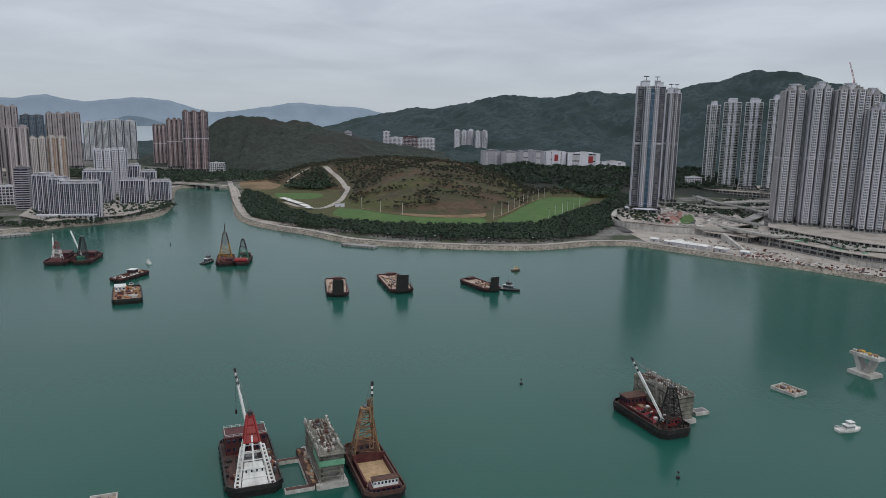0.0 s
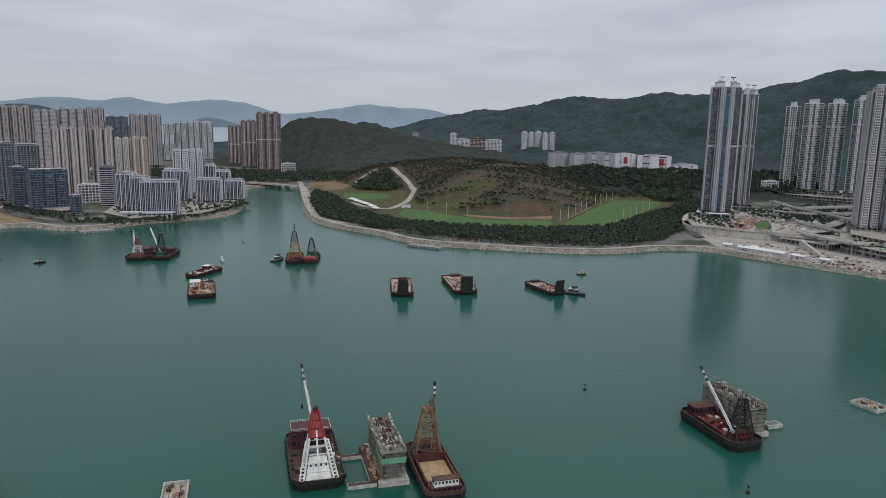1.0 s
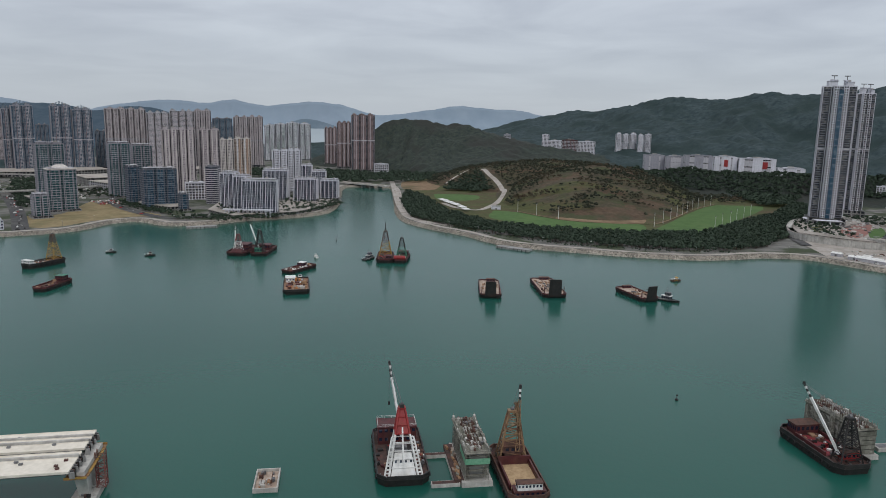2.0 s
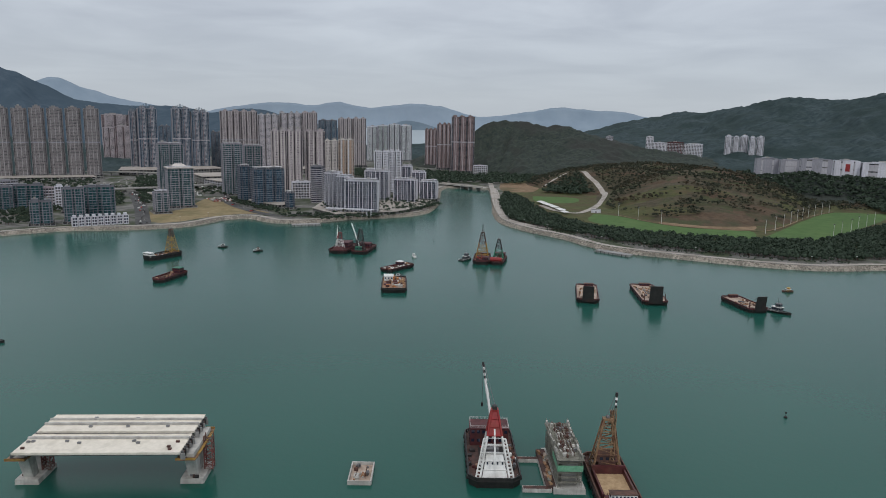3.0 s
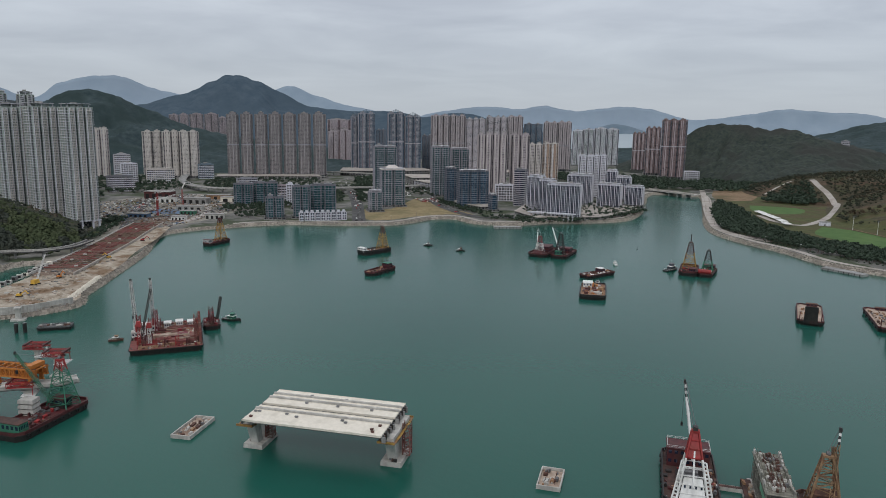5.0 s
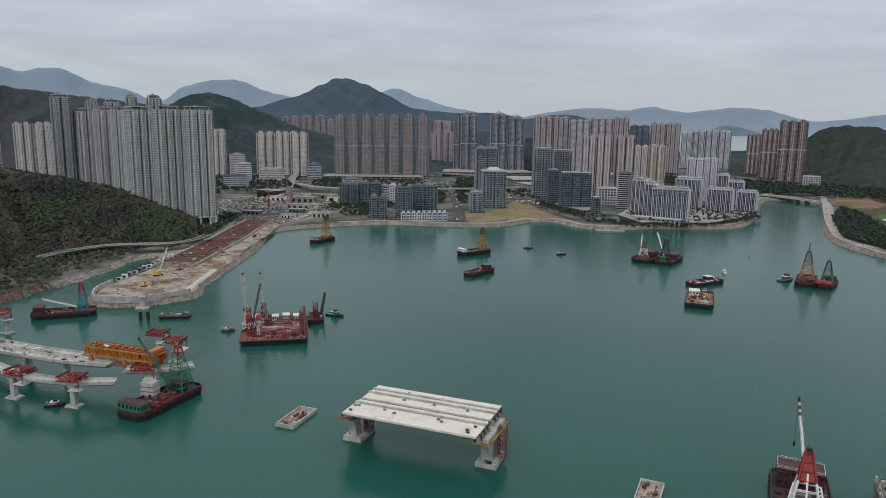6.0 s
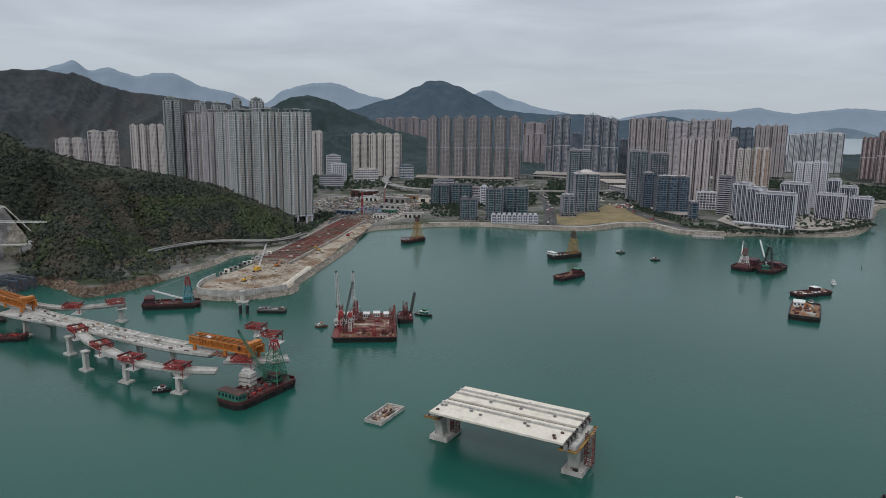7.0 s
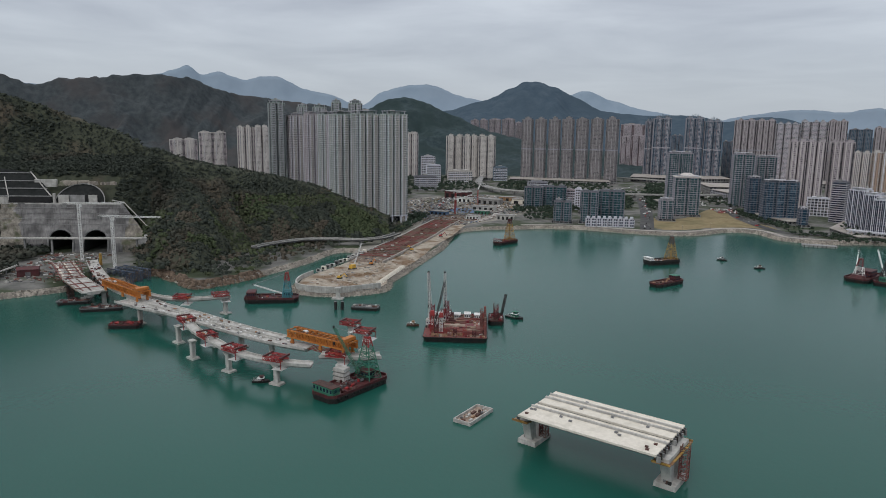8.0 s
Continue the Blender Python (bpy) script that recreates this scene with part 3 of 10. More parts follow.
hill("hillside_2", "dark scrub-covered hill across the inlet",
     [(-26, -4.4, 2250), (-23.4, -3.5, 2200), (-21, -2.4, 2150), (-19, -1.3, 2120), (-17.9, -0.6, 2100), (-17.2, -0.09, 2100), (-15.2, 0.08, 2100), (-12.6, -0.22, 2080), (-11.3, -0.19, 2080),
      (-9.6, -0.6, 2050), (-8.3, -1.0, 2050), (-5.6, -1.64, 2050), (-1, -2.3, 2050), (3, -2.9, 2050), (8, -3.4, 2000), (13, -3.9, 1950), (18, -4.2, 1900)], [2000, 2000, 1990, 1960, 1930, 1890, 1800, 1690, 1640, 1600, 1580, 1560, 1560, 1560, 1560, 1560, 1560], 700, M_WOOD, 330, 66, 0.07, 2.0, 4.5)
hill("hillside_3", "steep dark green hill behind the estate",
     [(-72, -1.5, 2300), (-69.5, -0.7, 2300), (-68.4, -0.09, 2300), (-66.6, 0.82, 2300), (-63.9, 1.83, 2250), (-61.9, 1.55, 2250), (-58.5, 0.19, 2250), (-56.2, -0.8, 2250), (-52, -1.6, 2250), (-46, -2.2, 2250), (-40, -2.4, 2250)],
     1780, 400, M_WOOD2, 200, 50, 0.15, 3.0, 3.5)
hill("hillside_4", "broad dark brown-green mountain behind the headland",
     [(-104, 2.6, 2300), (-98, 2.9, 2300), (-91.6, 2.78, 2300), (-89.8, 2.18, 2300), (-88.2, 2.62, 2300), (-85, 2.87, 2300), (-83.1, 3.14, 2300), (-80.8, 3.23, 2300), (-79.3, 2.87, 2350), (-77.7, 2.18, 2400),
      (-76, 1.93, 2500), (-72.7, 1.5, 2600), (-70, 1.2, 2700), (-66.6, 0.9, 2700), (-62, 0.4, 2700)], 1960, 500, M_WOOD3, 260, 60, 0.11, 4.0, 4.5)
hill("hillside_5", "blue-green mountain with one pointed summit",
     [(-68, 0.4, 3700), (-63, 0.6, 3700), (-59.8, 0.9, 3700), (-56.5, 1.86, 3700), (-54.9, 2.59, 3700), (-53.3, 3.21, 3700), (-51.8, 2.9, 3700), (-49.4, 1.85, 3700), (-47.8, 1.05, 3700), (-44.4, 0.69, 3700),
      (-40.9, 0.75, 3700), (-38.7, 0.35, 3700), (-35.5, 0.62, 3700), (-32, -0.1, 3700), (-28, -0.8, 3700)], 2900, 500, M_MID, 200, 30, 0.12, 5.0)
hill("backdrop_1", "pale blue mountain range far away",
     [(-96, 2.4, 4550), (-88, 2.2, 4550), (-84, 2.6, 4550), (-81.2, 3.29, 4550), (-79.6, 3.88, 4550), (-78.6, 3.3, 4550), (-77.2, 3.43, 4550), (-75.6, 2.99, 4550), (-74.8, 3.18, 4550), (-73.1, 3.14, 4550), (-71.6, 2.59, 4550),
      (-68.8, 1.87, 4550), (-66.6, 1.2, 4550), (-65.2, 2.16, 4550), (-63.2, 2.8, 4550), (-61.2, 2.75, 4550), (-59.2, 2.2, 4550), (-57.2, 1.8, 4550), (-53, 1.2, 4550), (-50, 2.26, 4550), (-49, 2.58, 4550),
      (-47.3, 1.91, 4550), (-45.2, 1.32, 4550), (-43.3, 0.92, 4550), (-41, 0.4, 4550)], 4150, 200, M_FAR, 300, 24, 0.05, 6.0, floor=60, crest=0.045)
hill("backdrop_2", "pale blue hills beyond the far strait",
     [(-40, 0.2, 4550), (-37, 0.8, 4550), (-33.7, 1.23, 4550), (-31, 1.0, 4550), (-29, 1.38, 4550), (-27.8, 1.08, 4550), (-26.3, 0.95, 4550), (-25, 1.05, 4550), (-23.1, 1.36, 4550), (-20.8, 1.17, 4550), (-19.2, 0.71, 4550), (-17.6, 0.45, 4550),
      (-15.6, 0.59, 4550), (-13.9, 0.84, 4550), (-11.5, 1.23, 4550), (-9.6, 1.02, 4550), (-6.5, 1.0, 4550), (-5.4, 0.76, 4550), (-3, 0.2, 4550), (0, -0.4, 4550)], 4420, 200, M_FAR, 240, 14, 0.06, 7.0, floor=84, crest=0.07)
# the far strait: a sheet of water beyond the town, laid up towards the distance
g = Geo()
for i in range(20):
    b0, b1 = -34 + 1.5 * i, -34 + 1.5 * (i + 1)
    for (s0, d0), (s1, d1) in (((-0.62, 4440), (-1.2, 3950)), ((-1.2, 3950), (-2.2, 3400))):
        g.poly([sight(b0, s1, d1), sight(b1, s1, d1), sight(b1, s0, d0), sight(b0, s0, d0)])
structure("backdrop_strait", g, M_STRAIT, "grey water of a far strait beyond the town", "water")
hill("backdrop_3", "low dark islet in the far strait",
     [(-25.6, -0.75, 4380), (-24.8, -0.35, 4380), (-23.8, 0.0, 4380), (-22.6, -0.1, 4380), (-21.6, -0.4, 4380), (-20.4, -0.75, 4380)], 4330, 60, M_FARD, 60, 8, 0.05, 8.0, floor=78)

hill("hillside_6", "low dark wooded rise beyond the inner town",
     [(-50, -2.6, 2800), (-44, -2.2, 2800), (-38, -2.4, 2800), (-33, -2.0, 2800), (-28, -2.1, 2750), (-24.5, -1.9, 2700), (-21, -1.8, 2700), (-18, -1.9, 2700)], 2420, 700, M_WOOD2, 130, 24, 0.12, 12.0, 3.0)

# the wooded headland above the tunnel
HEAD = [(-112, 1.6, 1050), (-104, 1.9, 1050), (-97, 2.0, 1030), (-91.7, 1.29, 1010), (-90, 0.77, 1000), (-87.4, -0.15, 980), (-84.9, -0.92, 950), (-82.7, -2.1, 930), (-79.9, -3.1, 900), (-76.3, -3.9, 890), (-73.7, -4.5, 880),
        (-72, -4.9, 870), (-69, -6.0, 850), (-66.6, -7.3, 830), (-64.6, -8.3, 815)]
HEAD_TOE = [850, 850, 850, 850, 850, 840, 822, 690, 640, 735, 748, 752, 765, 775, 785]
hill("headland", "steep headland covered in dark green woods", HEAD, HEAD_TOE, 420, M_HEAD, 260, 60, 0.12, 9.0, 2.5, 0.75)


# the landfill mound behind the playing fields
def mound_z(x, y):
    u, w = (x + 5) / (185 if x > -5 else 190), (y - 1390) / 395
    q = max(0.0, 1 - u * u - w * w)
    u, w = (x + 120) / 270, (y - 1600) / 270
    k = max(0.0, 1 - u * u - w * w)
    h = max(48 * q ** 1.15, 46 * k)
    h += max(q, k) * 9 * fbm(x, y, 85, 4, 11.0)
    return LAND_Z + h


g = Geo()
NX, NY = 190, 190
for j in range(NY + 1):
    for i in range(NX + 1):
        x, y = -400 + 790 * i / NX, 970 + 910 * j / NY
        g.v.append((x, y, mound_z(x, y) - 0.3 + (0.0 if mound_z(x, y) < LAND_Z + 1 else 1.2 * noise.noise(Vector((x / 9, y / 9, 2.0))))))
for j in range(NY):
    for i in range(NX):
        k = j * (NX + 1) + i
        ring_ = (k, k + 1, k + NX + 2, k + NX + 1)
        if max(g.v[q][2] for q in ring_) > LAND_Z + 0.2:
            g.f.append(ring_)
mound = structure("landfill_mound", g, M_SCRUB, "broad low mound of brown scrub and dry grass", "mound", True)
mound.data.materials.append(M_SCRUBR)
mound.data.materials.append(M_GRASS)
for f in mound.data.polygons:
    c = f.center
    k = fbm(c.x * 0.45, c.y, 60, 4, 21.0) + 0.45 * fbm(c.x * 0.5, c.y, 17, 3, 22.0)
    if c.x > 85 + 130 * k and c.y < 1560:
        f.material_index = 2 if k > -0.10 else 0
    elif c.x < -60 + 120 * k and c.y < 1210:
        f.material_index = 2
    elif k > 0.16 or c.y < 1060 + 160 * k:
        f.material_index = 1


# a wooded bank between the mound and the industrial halls
def bank_z(x, y):
    return LAND_Z - 0.5 + 37 * math.exp(-((y - 1590 + 0.25 * x) / 70) ** 2) * min(1.0, max(0.0, (x + 20) / 90)) * min(1.0, max(0.0, (640 - x) / 90)) * (1 + 0.3 * fbm(x, y, 80, 3, 31.0))


g = Geo()
for j in range(41):
    for i in range(71):
        x = -30 + 680 * i / 70
        y = 1590 - 0.25 * x - 200 + 400 * j / 40
        g.v.append((x, y, bank_z(x, y)))
for j in range(40):
    for i in range(70):
        k = j * 71 + i
        g.f.append((k, k + 1, k + 72, k + 71))
structure("wooded_bank", g, M_WOOD, "low bank covered in dark trees before the industrial halls", "bank", True)


# ---- fields, roads and paths on the flat land ----
def patch(name, pts, z, material, label, category, step=14.0):
    """A flat piece of ground with a softened outline."""
    ring = smooth_line(list(pts) + [pts[0]], step)[:-1]
    b = bmesh.new()
    f = b.faces.new([b.verts.new((p.x, p.y, z)) for p in ring])
    if f.normal.z < 0:
        f.normal_flip()
    bmesh.ops.triangulate(b, faces=b.faces[:])
    me = bpy.data.meshes.new(name)
    b.to_mesh(me)
    b.free()
    me.materials.append(material)
    return tagged(new(name, me), label, category, "", "structure")


Z1, Z2, Z3 = LAND_Z + 0.06, LAND_Z + 0.12, LAND_Z + 0.18
patch("rough_ground", [(-420, 1500), (-330, 1180), (-250, 1000), (-120, 890), (60, 860), (180, 900), (300, 1160), (380, 1480), (330, 1800), (-300, 1900)], Z1, M_GRASS, "rough grass between the trees and the mound", "grass", 40)
patch("playing_field_1", [(-155, 1050), (-119, 1044), (-64, 990), (-16, 968), (54, 976), (53, 905), (0, 885), (-59, 896), (-107, 930), (-150, 975)], Z2, M_LAWN, "bright green mown playing field, long and curved", "field")
patch("playing_field_2", [(66, 918), (103, 1030), (149, 1168), (193, 1264), (270, 1278), (236, 1165), (190, 1060), (146, 946), (118, 906)], Z2, M_LAWN, "green mown sports pitch beside the tree belt", "field", 60)
patch("playing_field_3", [(-297, 1255), (-226, 1266), (-206, 1213), (-222, 1168), (-270, 1174)], Z2, M_LAWN, "small green lawn beside the car park", "field")
patch("bare_ground_1", [(-424, 1483), (-354, 1528), (-316, 1340), (-374, 1326)], Z2, M_EARTH, "brown bare field beside the inlet", "ground")
patch("bare_ground_2", [(-35, 1060), (20, 1100), (60, 1060), (56, 980), (-16, 972), (-60, 996)], Z2 + 0.02, M_EARTH, "strip of brown earth above the playing field", "ground")
patch("site_pit", [(-940, 560), (-905, 590), (-870, 560), (-905, 530)], Z2 + 0.02, M_BLUE, "blue-sheeted pit on the building site", "pit")
patch("site_earth_1", [(-1000, 640), (-940, 680), (-900, 640), (-960, 590)], Z2, M_EARTH, "bare brown earth on the building site", "ground")
patch("site_earth_2", [(-880, 500), (-840, 540), (-800, 520), (-830, 470)], Z2, M_CUT, "dark wet earth beside the haul road", "ground")
patch("site_lawn", [(-1060, 600), (-1010, 620), (-1000, 580), (-1040, 560)], Z2, M_GRASS, "rough green strip on the building site", "grass")
patch("waterfront_grass", [(-724, 765), (-700, 800), (-763, 937), (-740, 948), (-655, 868), (-600, 850), (-568, 826), (-600, 806), (-618, 755), (-622, 705), (-650, 690)], Z2, M_DRY, "dry yellow grass plot behind the promenade", "grass")
patch("building_site", [(-770, 470), (-790, 440), (-900, 420), (-1080, 560), (-1090, 700), (-1000, 760), (-830, 610)], Z1, M_DUST, "dusty building site with tracks and stores", "ground", 40)
patch("quay_ground", [(235, 795), (300, 735), (402, 628), (500, 540), (640, 640), (520, 800), (400, 900), (300, 980), (235, 960)], Z1, M_PAVE, "pale paved ground below the podiums", "ground", 40)

# promenade behind the seawall
g = Geo()
line = [p + n * 13.0 for p, n in zip(shore, nm)]
for i in range(len(line) - 1):
    a, b = line[i], line[i + 1]
    if (a - b).length > 40 or a.x < -745 or a.y < 60 or a.x > 520 or (a.x < -500 and a.y < 440):
        continue
    na, nb = nm[i] * 4.0, nm[i + 1] * 4.0
    g.poly([(a.x + na.x, a.y + na.y, Z3), (a.x - na.x, a.y - na.y, Z3), (b.x - nb.x, b.y - nb.y, Z3), (b.x + nb.x, b.y + nb.y, Z3)])
structure("promenade", g, M_PAVE, "pale paved waterfront promenade", "path")

ROADS = [
    (((-250, 1510), (-232, 1460), (-200, 1395), (-174, 1303), (-167, 1190), (-168, 1110), (-180, 1045), (-215, 1062), (-250, 1120)), 4.8, M_PAVE, "pale concrete service road winding up to the hill"),
    (((-282, 1500), (-302, 1465), (-316, 1428)), 3.2, M_PAVE, "narrow pale track on the hillside"),
    (((-454, 1505), (-404, 1356), (-328, 1123), (-284, 1000), (-250, 925), (-180, 868)), 5.0, M_PAVE, "pale road along the bank of the inlet"),
    (((-912, 934), (-770, 800), (-640, 668)), 9.0, M_ROAD, "grey two-way street down to the waterfront"),
    (((-760, 985), (-690, 900), (-600, 835), (-545, 812)), 7.0, M_ROAD, "curving asphalt street behind the promenade"),
    (((-545, 812), (-500, 850), (-430, 920)), 5.0, M_ROAD, "access road in front of the white flats"),
    (((-1100, 1150), (-900, 940), (-1000, 780), (-1080, 640)), 8.0, M_ROAD, "wide asphalt road across the new town"),
    (((-1080, 640), (-960, 545), (-850, 470), (-790, 430)), 8.0, M_ROAD, "dusty road through the building site"),
    (((-1070, 720), (-980, 650), (-900, 620), (-830, 560), (-790, 500)), 5.0, M_PAVE, "pale curving haul road on the building site"),
    (((-1000, 560), (-940, 610), (-930, 680), (-960, 740)), 4.0, M_PAVE, "pale side track between the stores"),
    (((-900, 450), (-870, 500), (-860, 570), (-880, 640)), 4.0, M_ROAD, "dark track across the building site"),
    (((355, 1500), (330, 1300), (270, 1120), (236, 975), (232, 860)), 6.0, M_ROAD, "asphalt road behind the tree belt"),
    (((-119, 1050), (-64, 994), (-16, 972), (56, 980), (70, 975), (99, 1036), (145, 1174), (190, 1268)), 1.4, M_EARTH, "narrow earth path along the playing fields"),
]
for i, (pts, half, material, label) in enumerate(ROADS):
    g = ribbon(Geo(), smooth_line(pts, 12.0), half, Z3 + 0.05 * (i + 1))
    if i < 2:
        # the hill roads follow the slope
        g.v = [(x, y, max(z, mound_z(x, y) + 0.6)) for x, y, z in g.v]
    structure("road_%d" % (i + 1), g, material, label, "road")


ROAD_LINE = smooth_line(ROADS[0][0], 12.0) + smooth_line(ROADS[1][0], 12.0)


# ---- trees ----
def leaf_clump(g, rng, x, y, z, r, leaves):
    """A crown as many small leaf sprays round a few clump centres."""
    centres = [(rng.gauss(0, 0.45), rng.gauss(0, 0.45), rng.uniform(-0.25, 0.5)) for _ in range(5)]
    for k in range(leaves):
        c = centres[k % 5]
        a, b = rng.uniform(0, 2 * math.pi), math.acos(rng.uniform(-0.6, 1))
        q = 0.52 * rng.uniform(0.75, 1.1)
        px = x + r * (c[0] + q * math.sin(b) * math.cos(a))
        py = y + r * (c[1] + q * math.sin(b) * math.sin(a))
        pz = z + r * 0.85 * (c[2] + q * math.cos(b))
        s = r * 1.75 / math.sqrt(max(14, leaves)) * rng.uniform(0.8, 1.2)
        u = Vector((rng.uniform(-1, 1), rng.uniform(-1, 1), rng.uniform(-0.5, 0.5))).normalized()
        w = u.cross(Vector((math.sin(b) * math.cos(a), math.sin(b) * math.sin(a), math.cos(b) + 0.3))).normalized()
        p = Vector((px, py, pz))
        g.poly([p - u * s, p - w * s * 0.8, p + u * s, p + w * s * 0.8])


def leaf_core(g, rng, x, y, z, r):
    """The dense uneven heart of a crown, behind its outer leaves."""
    k = len(g.v)
    for ring_r, up in ((0.78, -0.35), (0.72, 0.18)):
        for i in range(6):
            a, q = math.pi * (i + 0.5 * up) / 3, r * ring_r * rng.uniform(0.75, 1.2)
            g.v.append((x + q * math.cos(a), y + q * math.sin(a), z + r * (up + rng.uniform(-0.15, 0.15))))
    g.v.append((x + rng.uniform(-0.2, 0.2) * r, y + rng.uniform(-0.2, 0.2) * r, z + r * rng.uniform(0.5, 0.75)))
    for i in range(6):
        j = (i + 1) % 6
        g.f += [(k + i, k + j, k + 6 + j, k + 6 + i), (k + 6 + i, k + 6 + j, k + 12)]


def wood(name, label, spots, seed, leaves, material=M_LEAF, trunks=True):
    """Many trees as one object: trunks and crowns. spots: x, y, z, height."""
    rng = random.Random(seed)
    g, t = Geo(), Geo()
    for x, y, z, h in spots:
        r = h * rng.uniform(0.36, 0.5)
        leaf_core(g, rng, x, y, z + h - r * 0.9, r)
        leaf_clump(g, rng, x, y, z + h - r * 0.9, r, leaves)
        if trunks:
            t.tube((x, y, z - 0.5), (x + rng.uniform(-0.3, 0.3), y, z + h * 0.6), 0.05 * h * 0.6, 4, 0.02 * h)
    ob = structure(name, g, material, label, "trees", True, kind="stuff")
    if trunks:
        part("trunks", t, M_RUST, ob)
    return ob


def scatter(rng, ring, gap, low, high, z=LAND_Z):
    """Tree spots inside an outline, about gap metres apart."""
    xs, ys = [p[0] for p in ring], [p[1] for p in ring]
    out = []
    y = min(ys)
    while y < max(ys):
        x = min(xs)
        while x < max(xs):
            px, py = x + rng.uniform(-0.45, 0.45) * gap, y + rng.uniform(-0.45, 0.45) * gap
            inside = False
            j = len(ring) - 1
            for i in range(len(ring)):
                (xi, yi), (xj, yj) = ring[i], ring[j]
                if (yi > py) != (yj > py) and px < (xj - xi) * (py - yi) / (yj - yi) + xi:
                    inside = not inside
                j = i
            if inside:
                out.append((px, py, z, rng.uniform(low, high)))
            x += gap
        y += gap
    return out


rng = random.Random(21)
belt = [(-322, 1123), (-256, 935), (-197, 877), (-133, 832), (-90, 805), (-38, 782), (12, 779), (74, 776), (138, 790), (187, 835), (232, 930), (300, 1110), (355, 1300), (330, 1320),
        (262, 1160), (205, 1060), (125, 905), (50, 881), (-58, 880), (-134, 905), (-214, 1000), (-304, 1200), (-352, 1270)]
wood("tree_belt", "dense belt of dark green trees along the seawall", scatter(rng, belt, 5.4, 4.8, 8.6), 1, 30)
wood("promenade_shrubs", "small shrubs and palms beside the seawall path", scatter(rng, [(-190, 862), (-133, 818), (-90, 792), (-38, 770), (12, 766), (74, 763), (138, 776), (138, 784), (74, 772), (12, 774), (-38, 778), (-90, 800), (-133, 826), (-185, 870)], 5.0, 1.5, 3.5), 2, 14, trunks=False)
wood("hill_copse", "dark thicket on the slope above the service road", scatter(rng, [(-330, 1550), (-265, 1510), (-212, 1440), (-205, 1350), (-262, 1320), (-300, 1400)], 7.0, 7, 12), 3, 18, trunks=False)
spots = []
for x, y, z, h in scatter(rng, [(-390, 1030), (330, 1030), (330, 1800), (-390, 1800)], 8.0, 3.0, 8.0):
    k = fbm(x * 0.35, y, 42, 4, 4.0) + 0.0007 * (y - 1150) - 0.0006 * x
    near_road = any(math.hypot(x - p.x, y - p.y) < 13 for p in ROAD_LINE)
    if near_road:
        continue
    if (mound_z(x, y) > LAND_Z + 2 and y > 1440 + 0.5 * x and h < 7) or (k > -0.05 and mound_z(x, y) > LAND_Z + 1) or (x > 150 and y > 1300 and k > 0.05):
        spots.append((x, y, mound_z(x, y), h))
wood("mound_scrub", "dark bushes scattered over the mound", spots, 4, 12, M_BUSH, trunks=False)
spots = []
for ring in ([(-620, 1330), (-500, 1400), (-440, 1500), (-560, 1660), (-760, 1700), (-880, 1560)], [(-440, 1420), (-300, 1560), (-330, 1700), (-560, 1700)], [(230, 1500), (640, 1480), (700, 1800), (300, 1850)], [(120, 1650), (420, 1560), (420, 1800), (100, 1850)]):
    spots += scatter(rng, ring, 12.0, 8, 13)
spots += scatter(rng, [(265, 1262), (320, 1290), (372, 1460), (470, 1900), (230, 1940), (170, 1560), (250, 1420)], 8.5, 9, 14)
spots += [(x, y, max(z, mound_z(x, y) - 0.5), h) for x, y, z, h in scatter(rng, [(-300, 1330), (-225, 1300), (-215, 1380), (-255, 1480), (-280, 1440)], 8.0, 6, 10)]
for x, y, z, h in scatter(rng, [(0, 1520), (250, 1440), (640, 1350), (640, 1480), (300, 1590), (60, 1650), (0, 1640)], 8.5, 7, 12):
    spots.append((x, y, bank_z(x, y) - 0.5, h))
wood("valley_woods", "dark woods on the flat behind the inlet", spots, 5, 16, trunks=False)
spots = []
for ring in ([(-560, 830), (-530, 815), (-440, 910), (-415, 960), (-425, 1060), (-400, 1050), (-395, 950), (-430, 890), (-480, 840), (-520, 795)], [(-960, 900), (-930, 930), (-800, 800), (-820, 780)],
             [(-820, 600), (-790, 640), (-760, 620), (-775, 580)], [(-900, 640), (-860, 690), (-800, 660), (-840, 600)], [(-1000, 720), (-960, 800), (-900, 760), (-940, 690)],
             [(-720, 930), (-700, 950), (-560, 845), (-575, 832)], [(250, 985), (300, 1060), (380, 1040), (330, 960)]):
    spots += scatter(rng, ring, 8.0, 4, 8)
wood("street_trees", "street trees and hedges between the blocks", spots, 6, 24)
spots = [s for s in scatter(rng, [(-735, 352), (-705, 330), (-800, 420), (-870, 480), (-900, 470)], 6.5, 4, 8)]
wood("site_hedge", "dark trees beside the site road", spots, 7, 28)

# crowns over the headland
head = bpy.data.objects["headland"].data
rng = random.Random(8)
spots = []
for f in head.polygons:
    c = f.center
    near = math.hypot(c.x, c.y)
    if c.z > 5 and near < 1500 and rng.random() < (0.9 if near < 1000 else 0.6):
        bald = fbm(c.x, c.y, 70, 3, 14.0)
        if bald < 0.8:
            tall = rng.uniform(3.8, 7.2) * (1 if bald < 0.15 else 0.7)
            spots.append((c.x + rng.uniform(-3, 3), c.y + rng.uniform(-3, 3), c.z - 0.42 * tall, tall))
spots += scatter(rng, [(-585, 118), (-600, 150), (-650, 215), (-690, 268), (-720, 262), (-745, 240), (-760, 170), (-720, 100), (-665, 80), (-620, 100)], 7.0, 4, 8)
spots += scatter(rng, [(-700, 330), (-690, 300), (-735, 290), (-800, 330), (-820, 400), (-780, 400)], 7.0, 4, 8)
